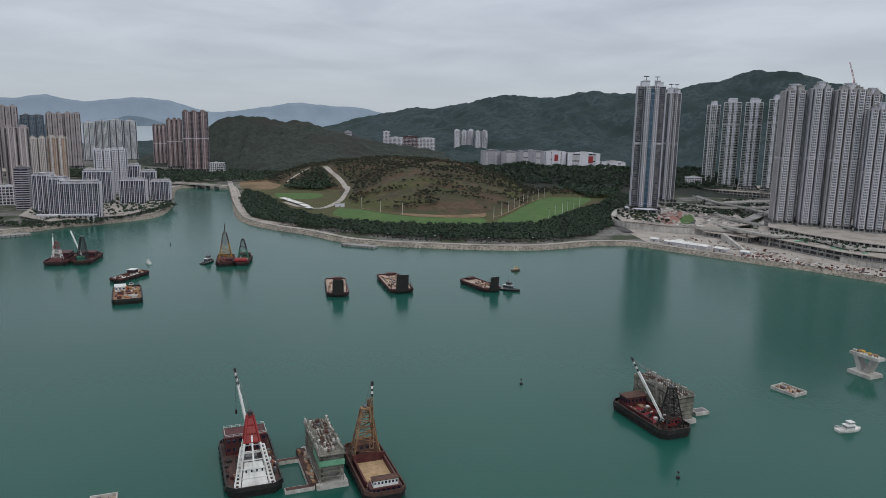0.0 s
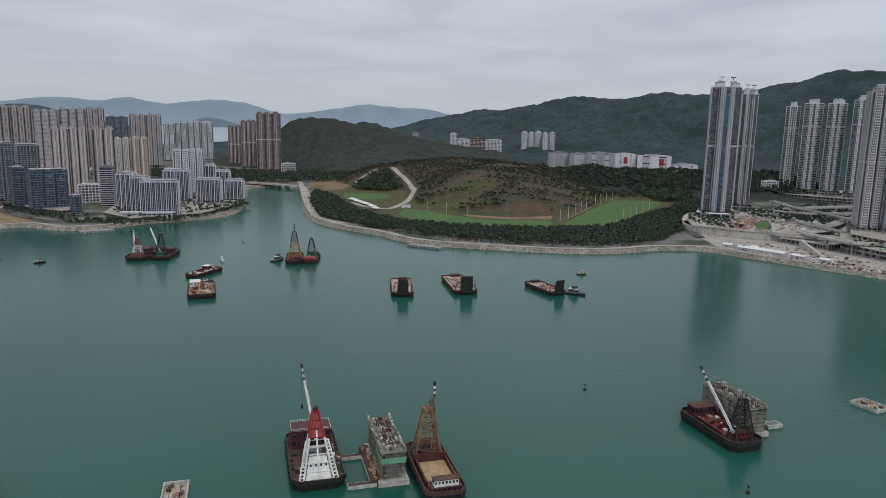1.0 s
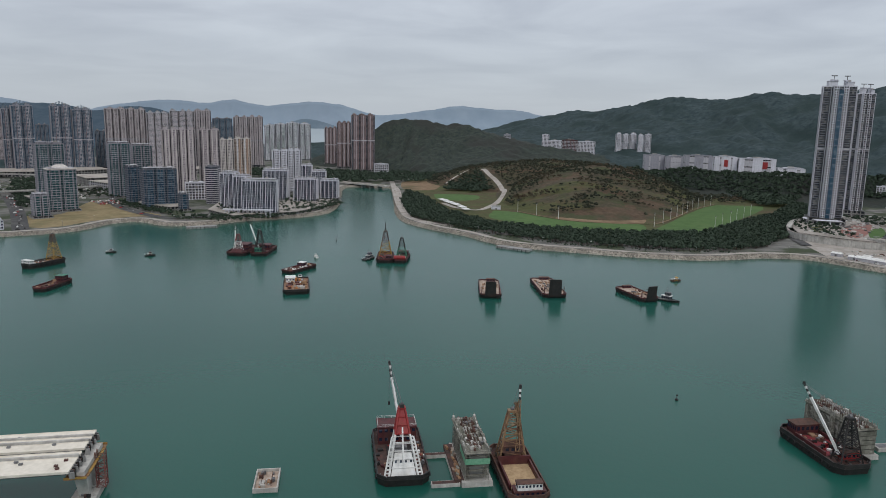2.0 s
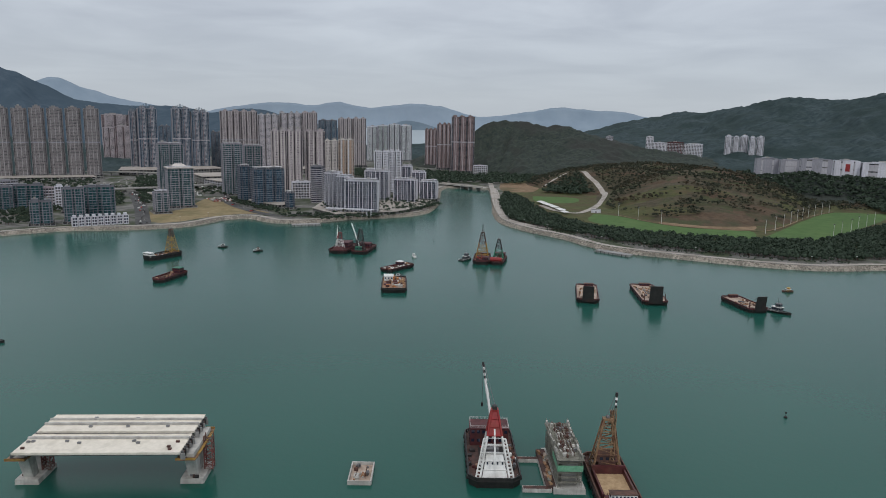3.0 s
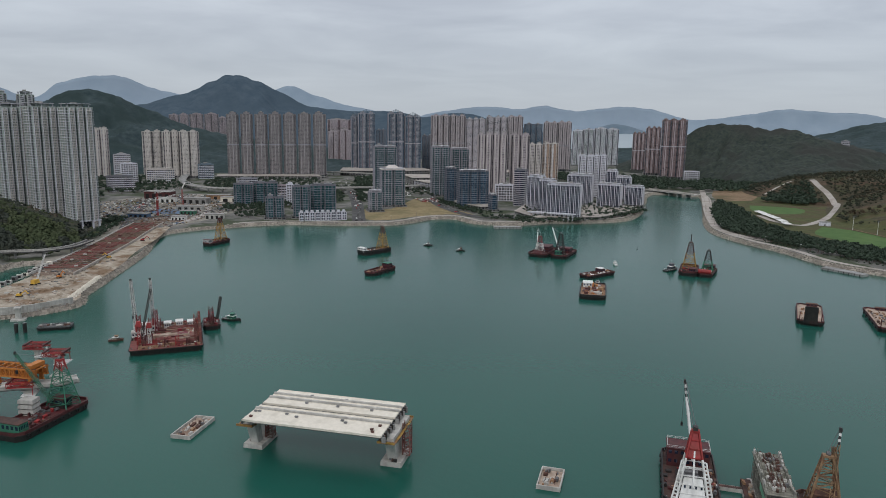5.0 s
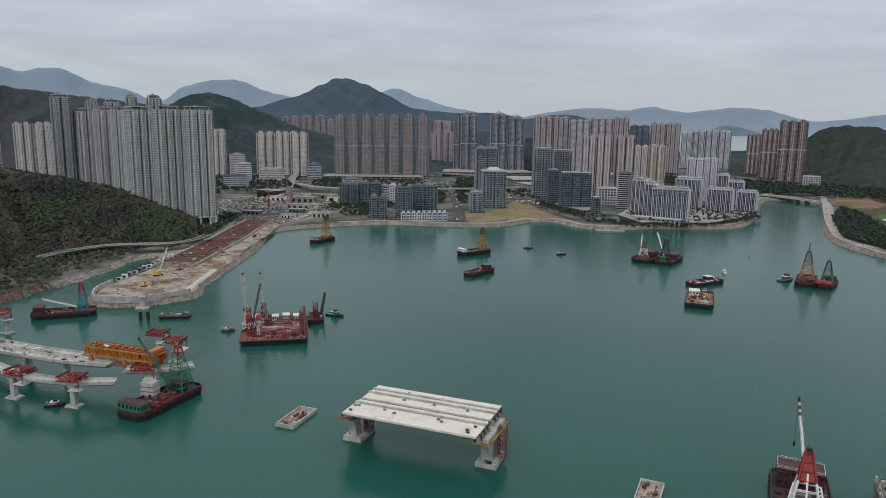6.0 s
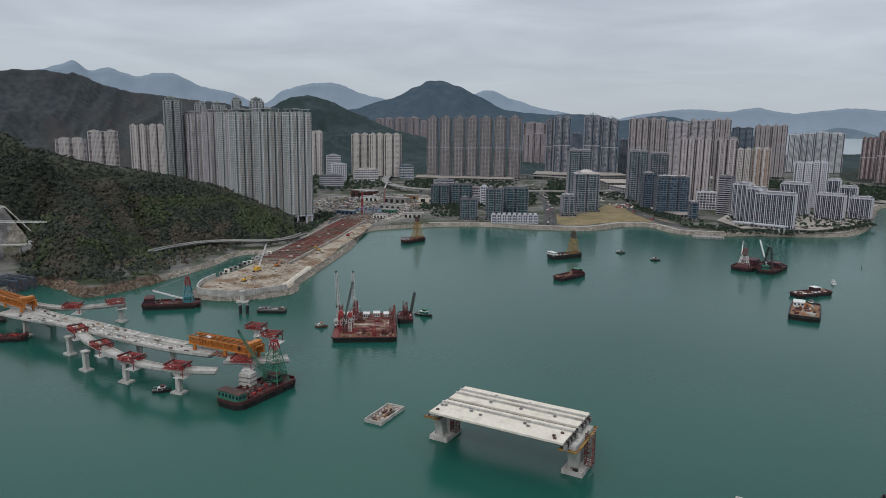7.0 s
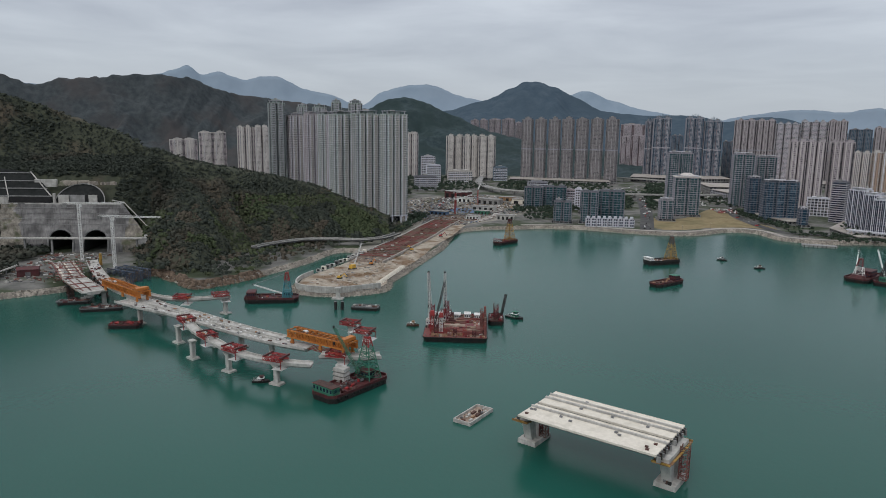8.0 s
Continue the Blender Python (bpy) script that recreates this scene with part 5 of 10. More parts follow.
def block(style, label, x, y, width, z1, category="tower block", group="", turn=None, base=LAND_Z, name="apartment_tower", wallm=None, bandm=None, belt=None):
    """A building whose front stands at x, y and shows that width to the bay."""
    wm, bm_, gm, storey, bay, sill, pier, depth, plan, d, off, boxes, tall, pod = STYLES[style]
    wm, bm_ = wallm or wm, bandm or bm_
    off = off if turn is None else turn
    d = min(d, max(12.0, width * 1.1))
    w = max(width * 0.62, (width - 0.75 * d * abs(math.sin(radians(off)))) / math.cos(radians(off)))
    if plan[0] == "bays":
        n = max(1, min(plan[1], int(w / (6.5 if style == "white" else 9))))
        outline = plan_bays(w, d, n, min(plan[2], d * 0.24), plan[3] if len(plan) > 3 else 0.38)
    elif plan[0] == "cross":
        outline = plan_cross(w, d)
    else:
        outline = plan_box(w, d)
    cx, cy = back(x, y, d)
    root = thing(name, label, category, pose(cx, cy, base, 0, 0, facing(cx, cy, off)), group)
    r = random.Random(int(x * 3 + y * 7))
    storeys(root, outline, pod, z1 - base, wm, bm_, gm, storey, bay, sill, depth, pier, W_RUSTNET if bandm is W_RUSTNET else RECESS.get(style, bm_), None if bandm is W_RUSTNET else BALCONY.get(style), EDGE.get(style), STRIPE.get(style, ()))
    roof_works(root, r, outline, z1 - base, wm, boxes, tall)
    if style in ("estate", "estate_back"):
        roof_hat(root, outline, z1 - base, W_PALE)
    elif style == "slender":
        roof_crown(root, -w * 0.2, -d * 0.1, z1 - base, 4.0, True)
        roof_crown(root, w * 0.22, d * 0.1, z1 - base, 3.4, True)
    elif style in ("slim", "massive"):
        roof_crown(root, 0, 0, z1 - base, w * 0.2, False)
    elif style in ("glass", "navy", "white"):
        roof_hat(root, outline, z1 - base - 1.6, W_PALE)
    elif style == "twin":
        roof_fins(root, outline, z1 - base, W_GLASSY)
    if style in STILTS:
        part("base_slab", Geo().prism(inset(outline, -0.8), pod - 1.2, pod - 0.02), W_WHITE, root)
        part("lobby", Geo().box(-w * 0.3, w * 0.3, -d * 0.2, d * 0.2, -1, pod - 1.2), G_DARK, root)
        for sx in (-0.44, -0.2, 0.2, 0.44):
            for sy in (-0.42, 0.42):
                part("stilt", Geo().box(sx * w - 1.1, sx * w + 1.1, sy * d - 1.1, sy * d + 1.1, -1, pod - 1.2), W_WHITE, root)
    elif pod:
        k = 2.5
        base_o = [(-w / 2 - k, -d / 2 - k), (w / 2 + k, -d / 2 - k), (w / 2 + k, d / 2 + k), (-w / 2 - k, d / 2 + k)]
        piers, bands, core = shell(base_o, -0.5, pod - 0.02, 4.5, 6.0, 1.4, 0.8, 0.9)
        p = part("podium", piers, M_CONCD, root, "grey concrete podium")
        tagged(part("floor_banding", bands, M_CONCD, p), kind="stuff")
        part("glazing", core, G_DARK, p)
    if belt:
        part("refuge_floor", Geo().prism(inset(outline, -0.2), belt * (z1 - base), belt * (z1 - base) + 2.4), W_GREY if style in ("slab", "brown") else W_PALE, root, "pale open refuge storey")
    return root


def facing(x, y, off=0.0):
    """Turn of a block whose long side faces the bay."""
    return -math.degrees(math.atan2(x, y)) + off


def back(x, y, d):
    """The centre of a block of depth d whose front stands at x, y."""
    r = math.hypot(x, y)
    return x * (1 + d / 2 / r), y * (1 + d / 2 / r)



# towers on the eastern shore
g_east = "towers on the eastern shore"
slender = block("slender", "very tall slender pale tower with dark glass strips", 286, 996, 42, 188, group=g_east, base=12, belt=0.55)
block("slender", "tall pale wing tower behind the slender tower", 352, 1105, 26, 184, group=g_east, base=12, belt=0.55)
strip = part("glass_strip", Geo().box(-2.6, 2.6, -17.6, -12.0, 9, 172), G_BLUE, slender, "tall blue glass strip")
for k in range(20):
    part("transom", Geo().box(-2.7, 2.7, -17.7, -12.0, 14 + 8 * k, 14.5 + 8 * k), W_PALE, strip)
for x, y, w, top_z in ((531, 1411, 25, 176), (556, 1382, 32, 181), (586, 1355, 31, 181), (613, 1318, 30, 186)):
    block("slim", "tall slim grey-green tower with a stepped white roof", x, y, w, top_z, group="row of slim towers", base=12, belt=0.75)
for i_, (x, y, w, top_z, t, wm) in enumerate(((414, 853, 29, 178, 16, W_GREIGE), (436, 834, 26, 180, 12, W_PALE), (458, 814, 34, 178, 14, None), (483, 790, 31, 156, 8, W_PALE), (547, 920, 22, 179, 2, None), (574, 908, 30, 190, 2, W_PALE), (512, 768, 28, 135, 2, W_GREY), (600, 820, 40, 172, 0, None), (640, 740, 40, 172, 0, None))):
    rt = block("massive", "massive pale residential tower with dense rows of windows", x, y, w, top_z, group="cluster of massive towers", turn=t, base=8, wallm=wm, belt=0.53)
    if i_ in (2, 5):
        h_ = top_z - 8
        part("roof_crane", Geo().lattice((3, 0, h_), (3, 0, h_ + 12), 1.3, 4, 0.3).lattice((3, 0, h_ + 12), (-3 if i_ == 2 else 4, 2, h_ + 32), 1.1, 7, 0.25), M_RED, rt, "thin red roof crane")
block("massive", "unfinished tower wrapped in red-brown netting", 606, 1392, 17, 142, group=g_east, name="scaffolded_tower", wallm=W_RUSTNET, bandm=W_RUSTNET, turn=0)
block("low", "low white industrial block beside the slim towers", 499, 1405, 32, 34, "building", name="white_block")

# the inlet's mouth
for x, y, w, top_z in ((-758, 1912, 34, 110), (-682, 1816, 38, 126), (-599, 1733, 60, 146)):
    block("rose", "rose-brown tower with pale vertical bands above the inlet", x, y, w, top_z, group="towers above the inlet", belt=0.55)
block("low", "white club house at the foot of the rose-brown towers", -520, 1640, 34, 30, "building", name="white_block")

# white waterfront blocks
for x, y, w, top_z, t in ((-510, 905, 26, 57, -30), (-478, 880, 24, 55, -20), (-448, 873, 48, 51, -8), (-496, 1021, 41, 54, -12), (-447, 1023, 38, 42, -12), (-501, 1152, 20, 54, -8), (-477, 1149, 25, 45, -8), (-430, 1080, 30, 36, -10)):
    block("white", "white mid-rise flats with navy glass bays on the waterfront", x, y, w, top_z, "apartment block", "white waterfront blocks", t, name="apartment_block")
for x, y, w, top_z in ((-553, 1157, 28, 78), (-535, 1173, 27, 79)):
    block("wtower", "white mid-rise tower with a stepped roof", x, y, w, top_z, group="white waterfront blocks")
block("dark", "dark slab with white floor bands behind the white flats", -577, 973, 21, 60, "apartment block", name="apartment_block")
block("low", "white open-sided hall between the blocks", -632, 1015, 34, 30, "building", name="hall")

# residential towers of the town
TOWN_TOWERS = (
    ("slab", "taupe tower of a long joined row of seven", "joined row of seven towers", ((-1324, 983, 26, 143), (-1302, 1004, 26, 144), (-1280, 1026, 27, 144), (-1258, 1047, 27, 145), (-1235, 1069, 28, 145), (-1212, 1092, 28, 146), (-1188, 1115, 28, 146))),
    ("pale", "pale cream housing tower with ochre roof boxes", "pale housing towers", ((-1462, 871, 41, 102), (-1420, 891, 36, 103), (-1379, 909, 40, 104), (-1622, 826, 41, 104))),
    ("mauve", "mauve and pink tower far inside the town", "pink towers inside the town", ((-1485, 1447, 30, 101), (-1462, 1473, 40, 105), (-1614, 1598, 72, 135))),
    ("twin", "tall blue-grey glazed tower with a roof frame", "blue-grey glazed towers", ((-1270, 1311, 18, 144), (-1235, 1318, 43, 151), (-1196, 1386, 43, 152), (-1166, 1417, 43, 145))),
    ("glass", "mid-rise green glass block with pale frames", "glazed waterfront blocks", ((-827, 929, 42, 89), (-713, 818, 39, 60), (-691, 755, 21, 32), (-754, 993, 35, 90), (-758, 1057, 34, 85))),
    ("navy", "dark blue glass block stepping down to the shore", "glazed waterfront blocks", ((-672, 913, 20, 60), (-618, 898, 49, 59), (-570, 882, 14, 27))),
    ("brown", "taupe residential tower of the inner town", "towers of the inner town", ((-1103, 1451, 48, 149), (-1072, 1483, 41, 149), (-988, 1629, 40, 150), (-943, 1739, 38, 136), (-915, 1768, 38, 137))),
    ("beigeb", "beige residential tower of the inner town", "towers of the inner town", ((-1027, 1500, 52, 142), (-988, 1539, 56, 147))),
    ("beige", "beige-pink residential tower with stepped bays", "beige towers", ((-690, 1037, 26, 113), (-671, 1054, 28, 113), (-654, 1095, 35, 113))),
    ("cream", "cream tower beside the ochre tower", "beige towers", ((-712, 1253, 28, 92),)),
    ("ochre", "cream tower with an ochre stripe", "beige towers", ((-689, 1274, 32, 94),)),
    ("glassy", "blue-grey tower of the inner town", "towers of the inner town", ((-977, 1704, 50, 131), (-1207, 1530, 28, 95), (-1428, 1588, 31, 106))),
    ("green", "pale green and white tower near the strait", "towers near the strait", ((-1012, 2045, 32, 113), (-988, 2072, 36, 117), (-961, 2102, 38, 121), (-933, 2132, 38, 118))),
    ("gblk", "low blue glass block behind the promenade", "glazed waterfront blocks", ((-885, 672, 29, 36), (-871, 703, 37, 37), (-733, 606, 24, 32), (-714, 636, 23, 46), (-726, 686, 36, 44), (-790, 705, 30, 36))),
    ("estate", "tall grey-green tower with pale window grids", "grey-green estate by the headland", ((-887, 354, 36, 143), (-862, 376, 36, 144), (-831, 402, 36, 144), (-1201, 393, 30, 142), (-1129, 397, 27, 144), (-1058, 395, 25, 144), (-990, 385, 26, 143), (-935, 372, 26, 143))),
    ("estate_back", "taller grey-green tower at the back of the estate", "grey-green estate by the headland", ((-1212, 364, 29, 163), (-1243, 421, 20, 158), (-1232, 449, 25, 158), (-1221, 477, 18, 167), (-1209, 509, 25, 166))),
    ("housing", "cream housing tower at the foot of the hills", "housing at the hills", ((-1641, 419, 35, 117), (-1629, 454, 39, 117), (-1733, 366, 62, 102), (-1910, 331, 67, 81), (-1516, 782, 34, 106))),
    ("far", "brownish tower far off under the summit", "far towers under the summit", ((-2190, 1390, 31, 143), (-2172, 1417, 29, 144), (-2150, 1450, 45, 146), (-2122, 1490, 47, 147), (-2102, 1521, 24, 136))),
)
for style, label, group, rows in TOWN_TOWERS:
    for x, y, w, top_z in rows:
        low = top_z < 65
        pinkish = style == "estate" and x < -890 and int(-x / 9) % 3 != 0
        block(style, label, x, y, w, top_z, "apartment block" if low else "tower block", group, name="apartment_block" if low else "apartment_tower", belt=0.52 if style in ("slab", "brown", "twin") else None, bandm=W_MAUVE if pinkish else None, wallm=W_BEIGE if pinkish else None)
for x, y, w, top_z, wm in ((-1442, 788, 33, 55, W_PALE), (-1273, 708, 30, 47, W_WHITE), (-1316, 798, 54, 30, W_CREAM), (-1343, 923, 33, 34, W_GLASSY), (-1210, 655, 44, 30, W_MID), (-1380, 660, 50, 34, W_PALE), (-865, 728, 17, 32, W_PINK), (-843, 727, 11, 35, W_WHITE), (-1120, 860, 40, 20, W_GREY)):
    block("pub", "pale low public building at the edge of the site", x, y, w, top_z, "building", name="public_building", wallm=wm)

# a row of white town houses
for k in range(9):
    p = Vector((-700, 622)).lerp(Vector((-668, 668)), k / 8)
    h = thing("town_house", "small white terraced house facing the promenade", "house", pose(p.x, p.y, LAND_Z, 0, 0, 55), "terraced houses")
    piers, bands, core = shell(plan_box(5.6, 10), 0, 10.5, 3.5, 2.8, 1.2, 0.5, 0.7)
    tagged(part("wall", piers, W_WHITE, h), kind="stuff")
    tagged(part("floor_banding", bands, W_WHITE, h), kind="stuff")
    part("glazing", core, G_NAVY, h)
    part("roof_room", Geo().box(-1.8, 1.8, -2, 3, 10.5, 13.2), W_WHITE, h)
# pale stone crown of the green glass block
x, y = back(-713, 818, 26)
roof = thing("roof_canopy", "pale stone crown on the green glass block", "roof", pose(x, y, 61.4, 0, 0, facing(x, y, 10)))
part("canopy", Geo().box(-19, 19, -14, 14, 0, 1.2).hexa([(-12, -9, 1.2), (12, -9, 1.2), (12, 9, 1.2), (-12, 9, 1.2)], [(-5, -4, 6), (5, -4, 6), (5, 4, 6), (-5, 4, 6)]), W_CREAM, roof)

# far works, estates and schools below the mountains
for x, y, w, top_z in ((52, 2569, 22, 103), (76, 2578, 20, 101), (101, 2587, 25, 103), (126, 2556, 20, 100), (150, 2565, 22, 103)):
    block("slimfar", "pale slim tower far off below the mountain", x * 0.86, y * 0.86, w * 0.86, 135 - (135 - top_z) * 0.86, group="far slim towers", base=10)
for x, y, w, top_z, wm in ((-280, 2116, 20, 101, W_GREY), (-169, 2151, 20, 102, W_WHITE), (-140, 2160, 38, 86, W_WHITE), (-98, 2174, 44, 88, M_MAROON), (-49, 2189, 50, 84, W_WHITE)):
    block("school", "white and red institutional block on the ridge", x * 0.97, y * 0.97, w, top_z, "building", name="hill_school", base=40, wallm=wm)
for x, y, w, top_z in ((134, 1979, 55, 56), (185, 1946, 51, 55), (233, 1872, 70, 62), (280, 1766, 53, 65), (345, 1745, 82, 63), (414, 1726, 60, 44)):
    k = 0.93
    f = block("factory", "long low white industrial hall below the mountain", x * k, y * k, w * k, 135 - (135 - top_z) * k, "factory", "industrial halls", name="factory", wallm=W_GREY if y > 1850 else W_WHITE, bandm=W_PALE, base=8)
    if y < 1800 and w < 90:
        h_ = 127 - (135 - top_z) * k
        part("red_panel", Geo().box(-4 if w < 80 else 10, 4 if w < 80 else 20, -20.9, -19.6, h_ - 20, h_ - 5), M_RED, f, "red wall panel")


# ---- podiums, decks and walkways ----
def podium(name, label, ring, z0, z1, wallm, storey=5.0, bay=7.0, category="podium"):
    area = sum(ring[i - 1][0] * ring[i][1] - ring[i][0] * ring[i - 1][1] for i in range(len(ring)))
    ring = ring if area > 0 else ring[::-1]
    root = thing(name, label, category)
    piers, bands, core = shell(ring, z0, z1, storey, bay, 1.5, 1.2, 1.2, 0.5)
    tagged(part("wall", piers, wallm, root), kind="stuff")
    tagged(part("floor_banding", bands, wallm, root), kind="stuff")
    part("glazing", core, G_DARK, root)
    part("roof_edge", Geo().prism(inset(ring, -1.0), z1, z1 + 0.8), M_PAVE, root)
    return root


podium("podium", "grey stepped concrete podium under the massive towers", [(362, 792), (384, 738), (402, 694), (424, 664), (462, 634), (580, 690), (660, 790), (620, 930), (480, 910), (396, 868)], LAND_Z, 13.5, M_CONCD, 4.6, 9)
podium("podium", "upper terrace of the podium under the massive towers", [(388, 826), (408, 770), (430, 730), (456, 700), (560, 740), (630, 800), (600, 920), (490, 900), (404, 862)], 14.3, 19.0, M_CONC)
podium("podium", "pale podium under the slender tower", [(243, 985), (236, 912), (290, 868), (345, 862), (400, 900), (420, 1000), (380, 1120), (290, 1090)], LAND_Z, 11.5, M_CONCD, 7.5, 34)
podium("podium", "dark podium deck under the row of slim towers", [(505, 1400), (545, 1350), (600, 1310), (680, 1280), (760, 1340), (660, 1480), (530, 1500)], LAND_Z, 14.0, M_CONCD)
podium("station_hall", "low grey station hall with a flat roof", [(318, 842), (352, 798), (392, 826), (404, 868), (362, 882)], LAND_Z, 9.5, M_CONCD, 5.0, 6.0, "building")
podium("podium", "dark podium of the inner town below the glazed towers", [(-1290, 1290), (-1210, 1380), (-1150, 1440), (-1080, 1390), (-1120, 1290), (-1220, 1210)], LAND_Z, 15.0, M_CONCD)
podium("podium", "dark podium below the taupe towers", [(-1120, 1440), (-960, 1560), (-900, 1500), (-960, 1400), (-1060, 1360)], LAND_Z, 15.0, M_CONCD)
podium("podium", "grey podium in front of the long joined row", [(-1345, 955), (-1190, 1110), (-1150, 1080), (-1300, 920)], LAND_Z, 12.0, M_CONCD)
podium("podium", "low podium of the green glass blocks", [(-850, 900), (-800, 945), (-770, 915), (-820, 880)], LAND_Z, 12.0, M_CONCD)
podium("podium", "car deck behind the waterfront grass", [(-660, 905), (-590, 880), (-575, 900), (-600, 940), (-680, 950)], LAND_Z, 9.0, M_CONCD)
podium("podium", "low podium under the white flats", [(-530, 880), (-470, 840), (-410, 905), (-400, 980), (-420, 1060), (-520, 1060), (-560, 960)], LAND_Z, 8.0, M_CONCD, 4.0, 5.0)
podium("podium", "low grey mall between the pale towers", [(-1000, 1180), (-930, 1260), (-850, 1210), (-920, 1120)], LAND_Z, 20.0, M_CONCD)
podium("podium", "low white mall block in the inner town", [(-900, 1100), (-840, 1180), (-760, 1130), (-820, 1060)], LAND_Z, 18.0, W_PALE)

DECKS = [
    ([(232, 944), (250, 1000), (273, 1031), (334, 1068), (380, 1027), (386, 937), (404, 878)], 3.0, 14.5, M_CONC, "curving elevated walkway from the slender tower"),
    ([(300, 880), (360, 900), (420, 960), (480, 1040), (560, 1120)], 7.0, 10.0, M_CONCD, "grey elevated road between the podiums"),
    ([(400, 880), (440, 940), (500, 1010), (580, 1060), (680, 1080)], 6.0, 11.5, M_CONC, "pale elevated deck behind the massive towers"),
    ([(340, 860), (372, 812), (392, 760), (420, 705), (470, 640)], 3.0, 11.0, M_CONC, "narrow pale promenade deck along the podium"),
    ([(444, 1233), (444, 1130), (460, 1059), (464, 976), (440, 900)], 4.0, 15.0, M_CONCD, "grey elevated ramp curving between the decks"),
    ([(300, 884), (318, 850), (352, 830), (380, 838), (404, 872)], 3.0, 13.0, M_CONC, "pale curved footbridge above the station hall"),
    ([(380, 1110), (430, 1080), (500, 1090), (600, 1150), (700, 1250)], 5.0, 13.0, M_CONC, "pale deck winding towards the slim towers"),
    ([(340, 850), (366, 775), (388, 776), (402, 758), (412, 730), (414, 704), (446, 690), (480, 660)], 4.5, 17.0, M_CONC, "pale curving terrace edge at the foot of the massive towers"),
    ([(430, 1130), (520, 1180), (620, 1200), (740, 1180)], 8.0, 12.5, M_CONCD, "wide grey bus deck below the slim towers"),
    ([(-1420, 930), (-1240, 800), (-1090, 760), (-1000, 850), (-900, 980), (-860, 1080)], 7.0, 12.0, M_CONCD, "elevated road curving through the new town"),
    ([(-1300, 1160), (-1180, 1220), (-1040, 1240), (-900, 1320)], 6.0, 12.0, M_CONCD, "long grey rail viaduct in the inner town"),
]
for pts, half, z, material, label in DECKS:
    ln = smooth_line(pts, 12.0)
    root = thing("elevated_deck", label, "elevated road")
    part("deck", wall_strip(ln, 2 * half, z - 1.4, z), material, root)
    nn = left_normals(ln)
    for s in (-1, 1):
        part("parapet", wall_strip([p + q * (s * half) for p, q in zip(ln, nn)], 0.3, z - 0.1, z + 1.0), M_CONC, root)
    for i in range(1, len(ln), 3):
        part("column", Geo().box(ln[i].x - 0.8, ln[i].x + 0.8, ln[i].y - 0.8, ln[i].y + 0.8, LAND_Z - 0.5, z - 1.4), M_CONCD, root)

# plain pale retaining wall under the slender tower, and the long wall of the lower podium
for pts, z1_, m, label in (([(238, 978), (232, 912), (286, 862), (342, 856)], 11.6, M_CONC, "high plain pale retaining wall below the slender tower"),
                           ([(398, 690), (420, 660), (458, 629)], 9.0, M_CONC, "plain pale wall at the foot of the lower podium")):
    wl_ = thing("retaining_wall", label, "wall")
    part("wall", wall_strip(smooth_line(pts, 10.0), 1.2, LAND_Z - 0.5, z1_), m, wl_)
    part("coping", wall_strip(smooth_line(pts, 10.0), 1.8, z1_, z1_ + 0.5), M_PAVE, wl_)

# sloping grey quay wall by the station
quay = thing("quay_ramp", "broad grey concrete ramp wall beside the quay", "wall")
part("wall", Geo().hexa([(330, 820, LAND_Z), (322, 732, LAND_Z), (325, 732, LAND_Z), (334, 822, LAND_Z)], [(330, 820, 12), (322, 732, 6), (325, 732, 6), (334, 822, 12)]), M_CONC, quay)
for x, y, w, d, t in ((258, 782, 12, 7, 40), (276, 770, 44, 14, 45), (300, 742, 14, 8, 45), (246, 800, 10, 6, 40), (318, 724, 10, 6, 45), (272, 790, 8, 5, 45)):
    sh = thing("quay_shed", "low white-roofed site shed on the quay", "shed", pose(x, y, LAND_Z, 0, 0, -t), "quay sheds")
    part("wall", Geo().box(-w / 2, w / 2, -d / 2, d / 2, 0, 3.2), W_PALE, sh)
    part("roof", Geo().hexa([(-w / 2 - 0.4, -d / 2 - 0.4, 3.2), (w / 2 + 0.4, -d / 2 - 0.4, 3.2), (w / 2 + 0.4, d / 2 + 0.4, 3.2), (-w / 2 - 0.4, d / 2 + 0.4, 3.2)], [(-w / 2, -0.2, 4.6), (w / 2, -0.2, 4.6), (w / 2, 0.2, 4.6), (-w / 2, 0.2, 4.6)]), M_WHITE, sh)
    part("door", Geo().box(-1, 1, -d / 2 - 0.05, -d / 2 + 0.05, 0, 2.3), M_STEEL, sh)


# ---- building-site stores, cars and masts ----
def litter(name, label, ring, count, seed, mats, low, high, category="stores", z=LAND_Z + 0.2):
    """Stores too many and too small to count: one object for each paint."""
    r = random.Random(seed)
    spots = scatter(r, ring, 3.4, 0, 1)
    r.shuffle(spots)
    gs = [Geo() for _ in mats]
    for x, y, _, _ in spots[:count]:
        a, b, h = r.uniform(low, high), r.uniform(low, high) * 0.5, r.uniform(0.4, high * 0.7)
        gs[r.randrange(len(mats))].box(x - a, x + a, y - b, y + b, z, z + h, r.choice((20, 22, 110, 112, r.uniform(0, 180))), 0.08)
    root = None
    for g, m in zip(gs, mats):
        if not g.v:
            continue
        if root is None:
            root = structure(name, g, m, label, category, kind="stuff")
        else:
            part("stores", g, m, root)
    return root


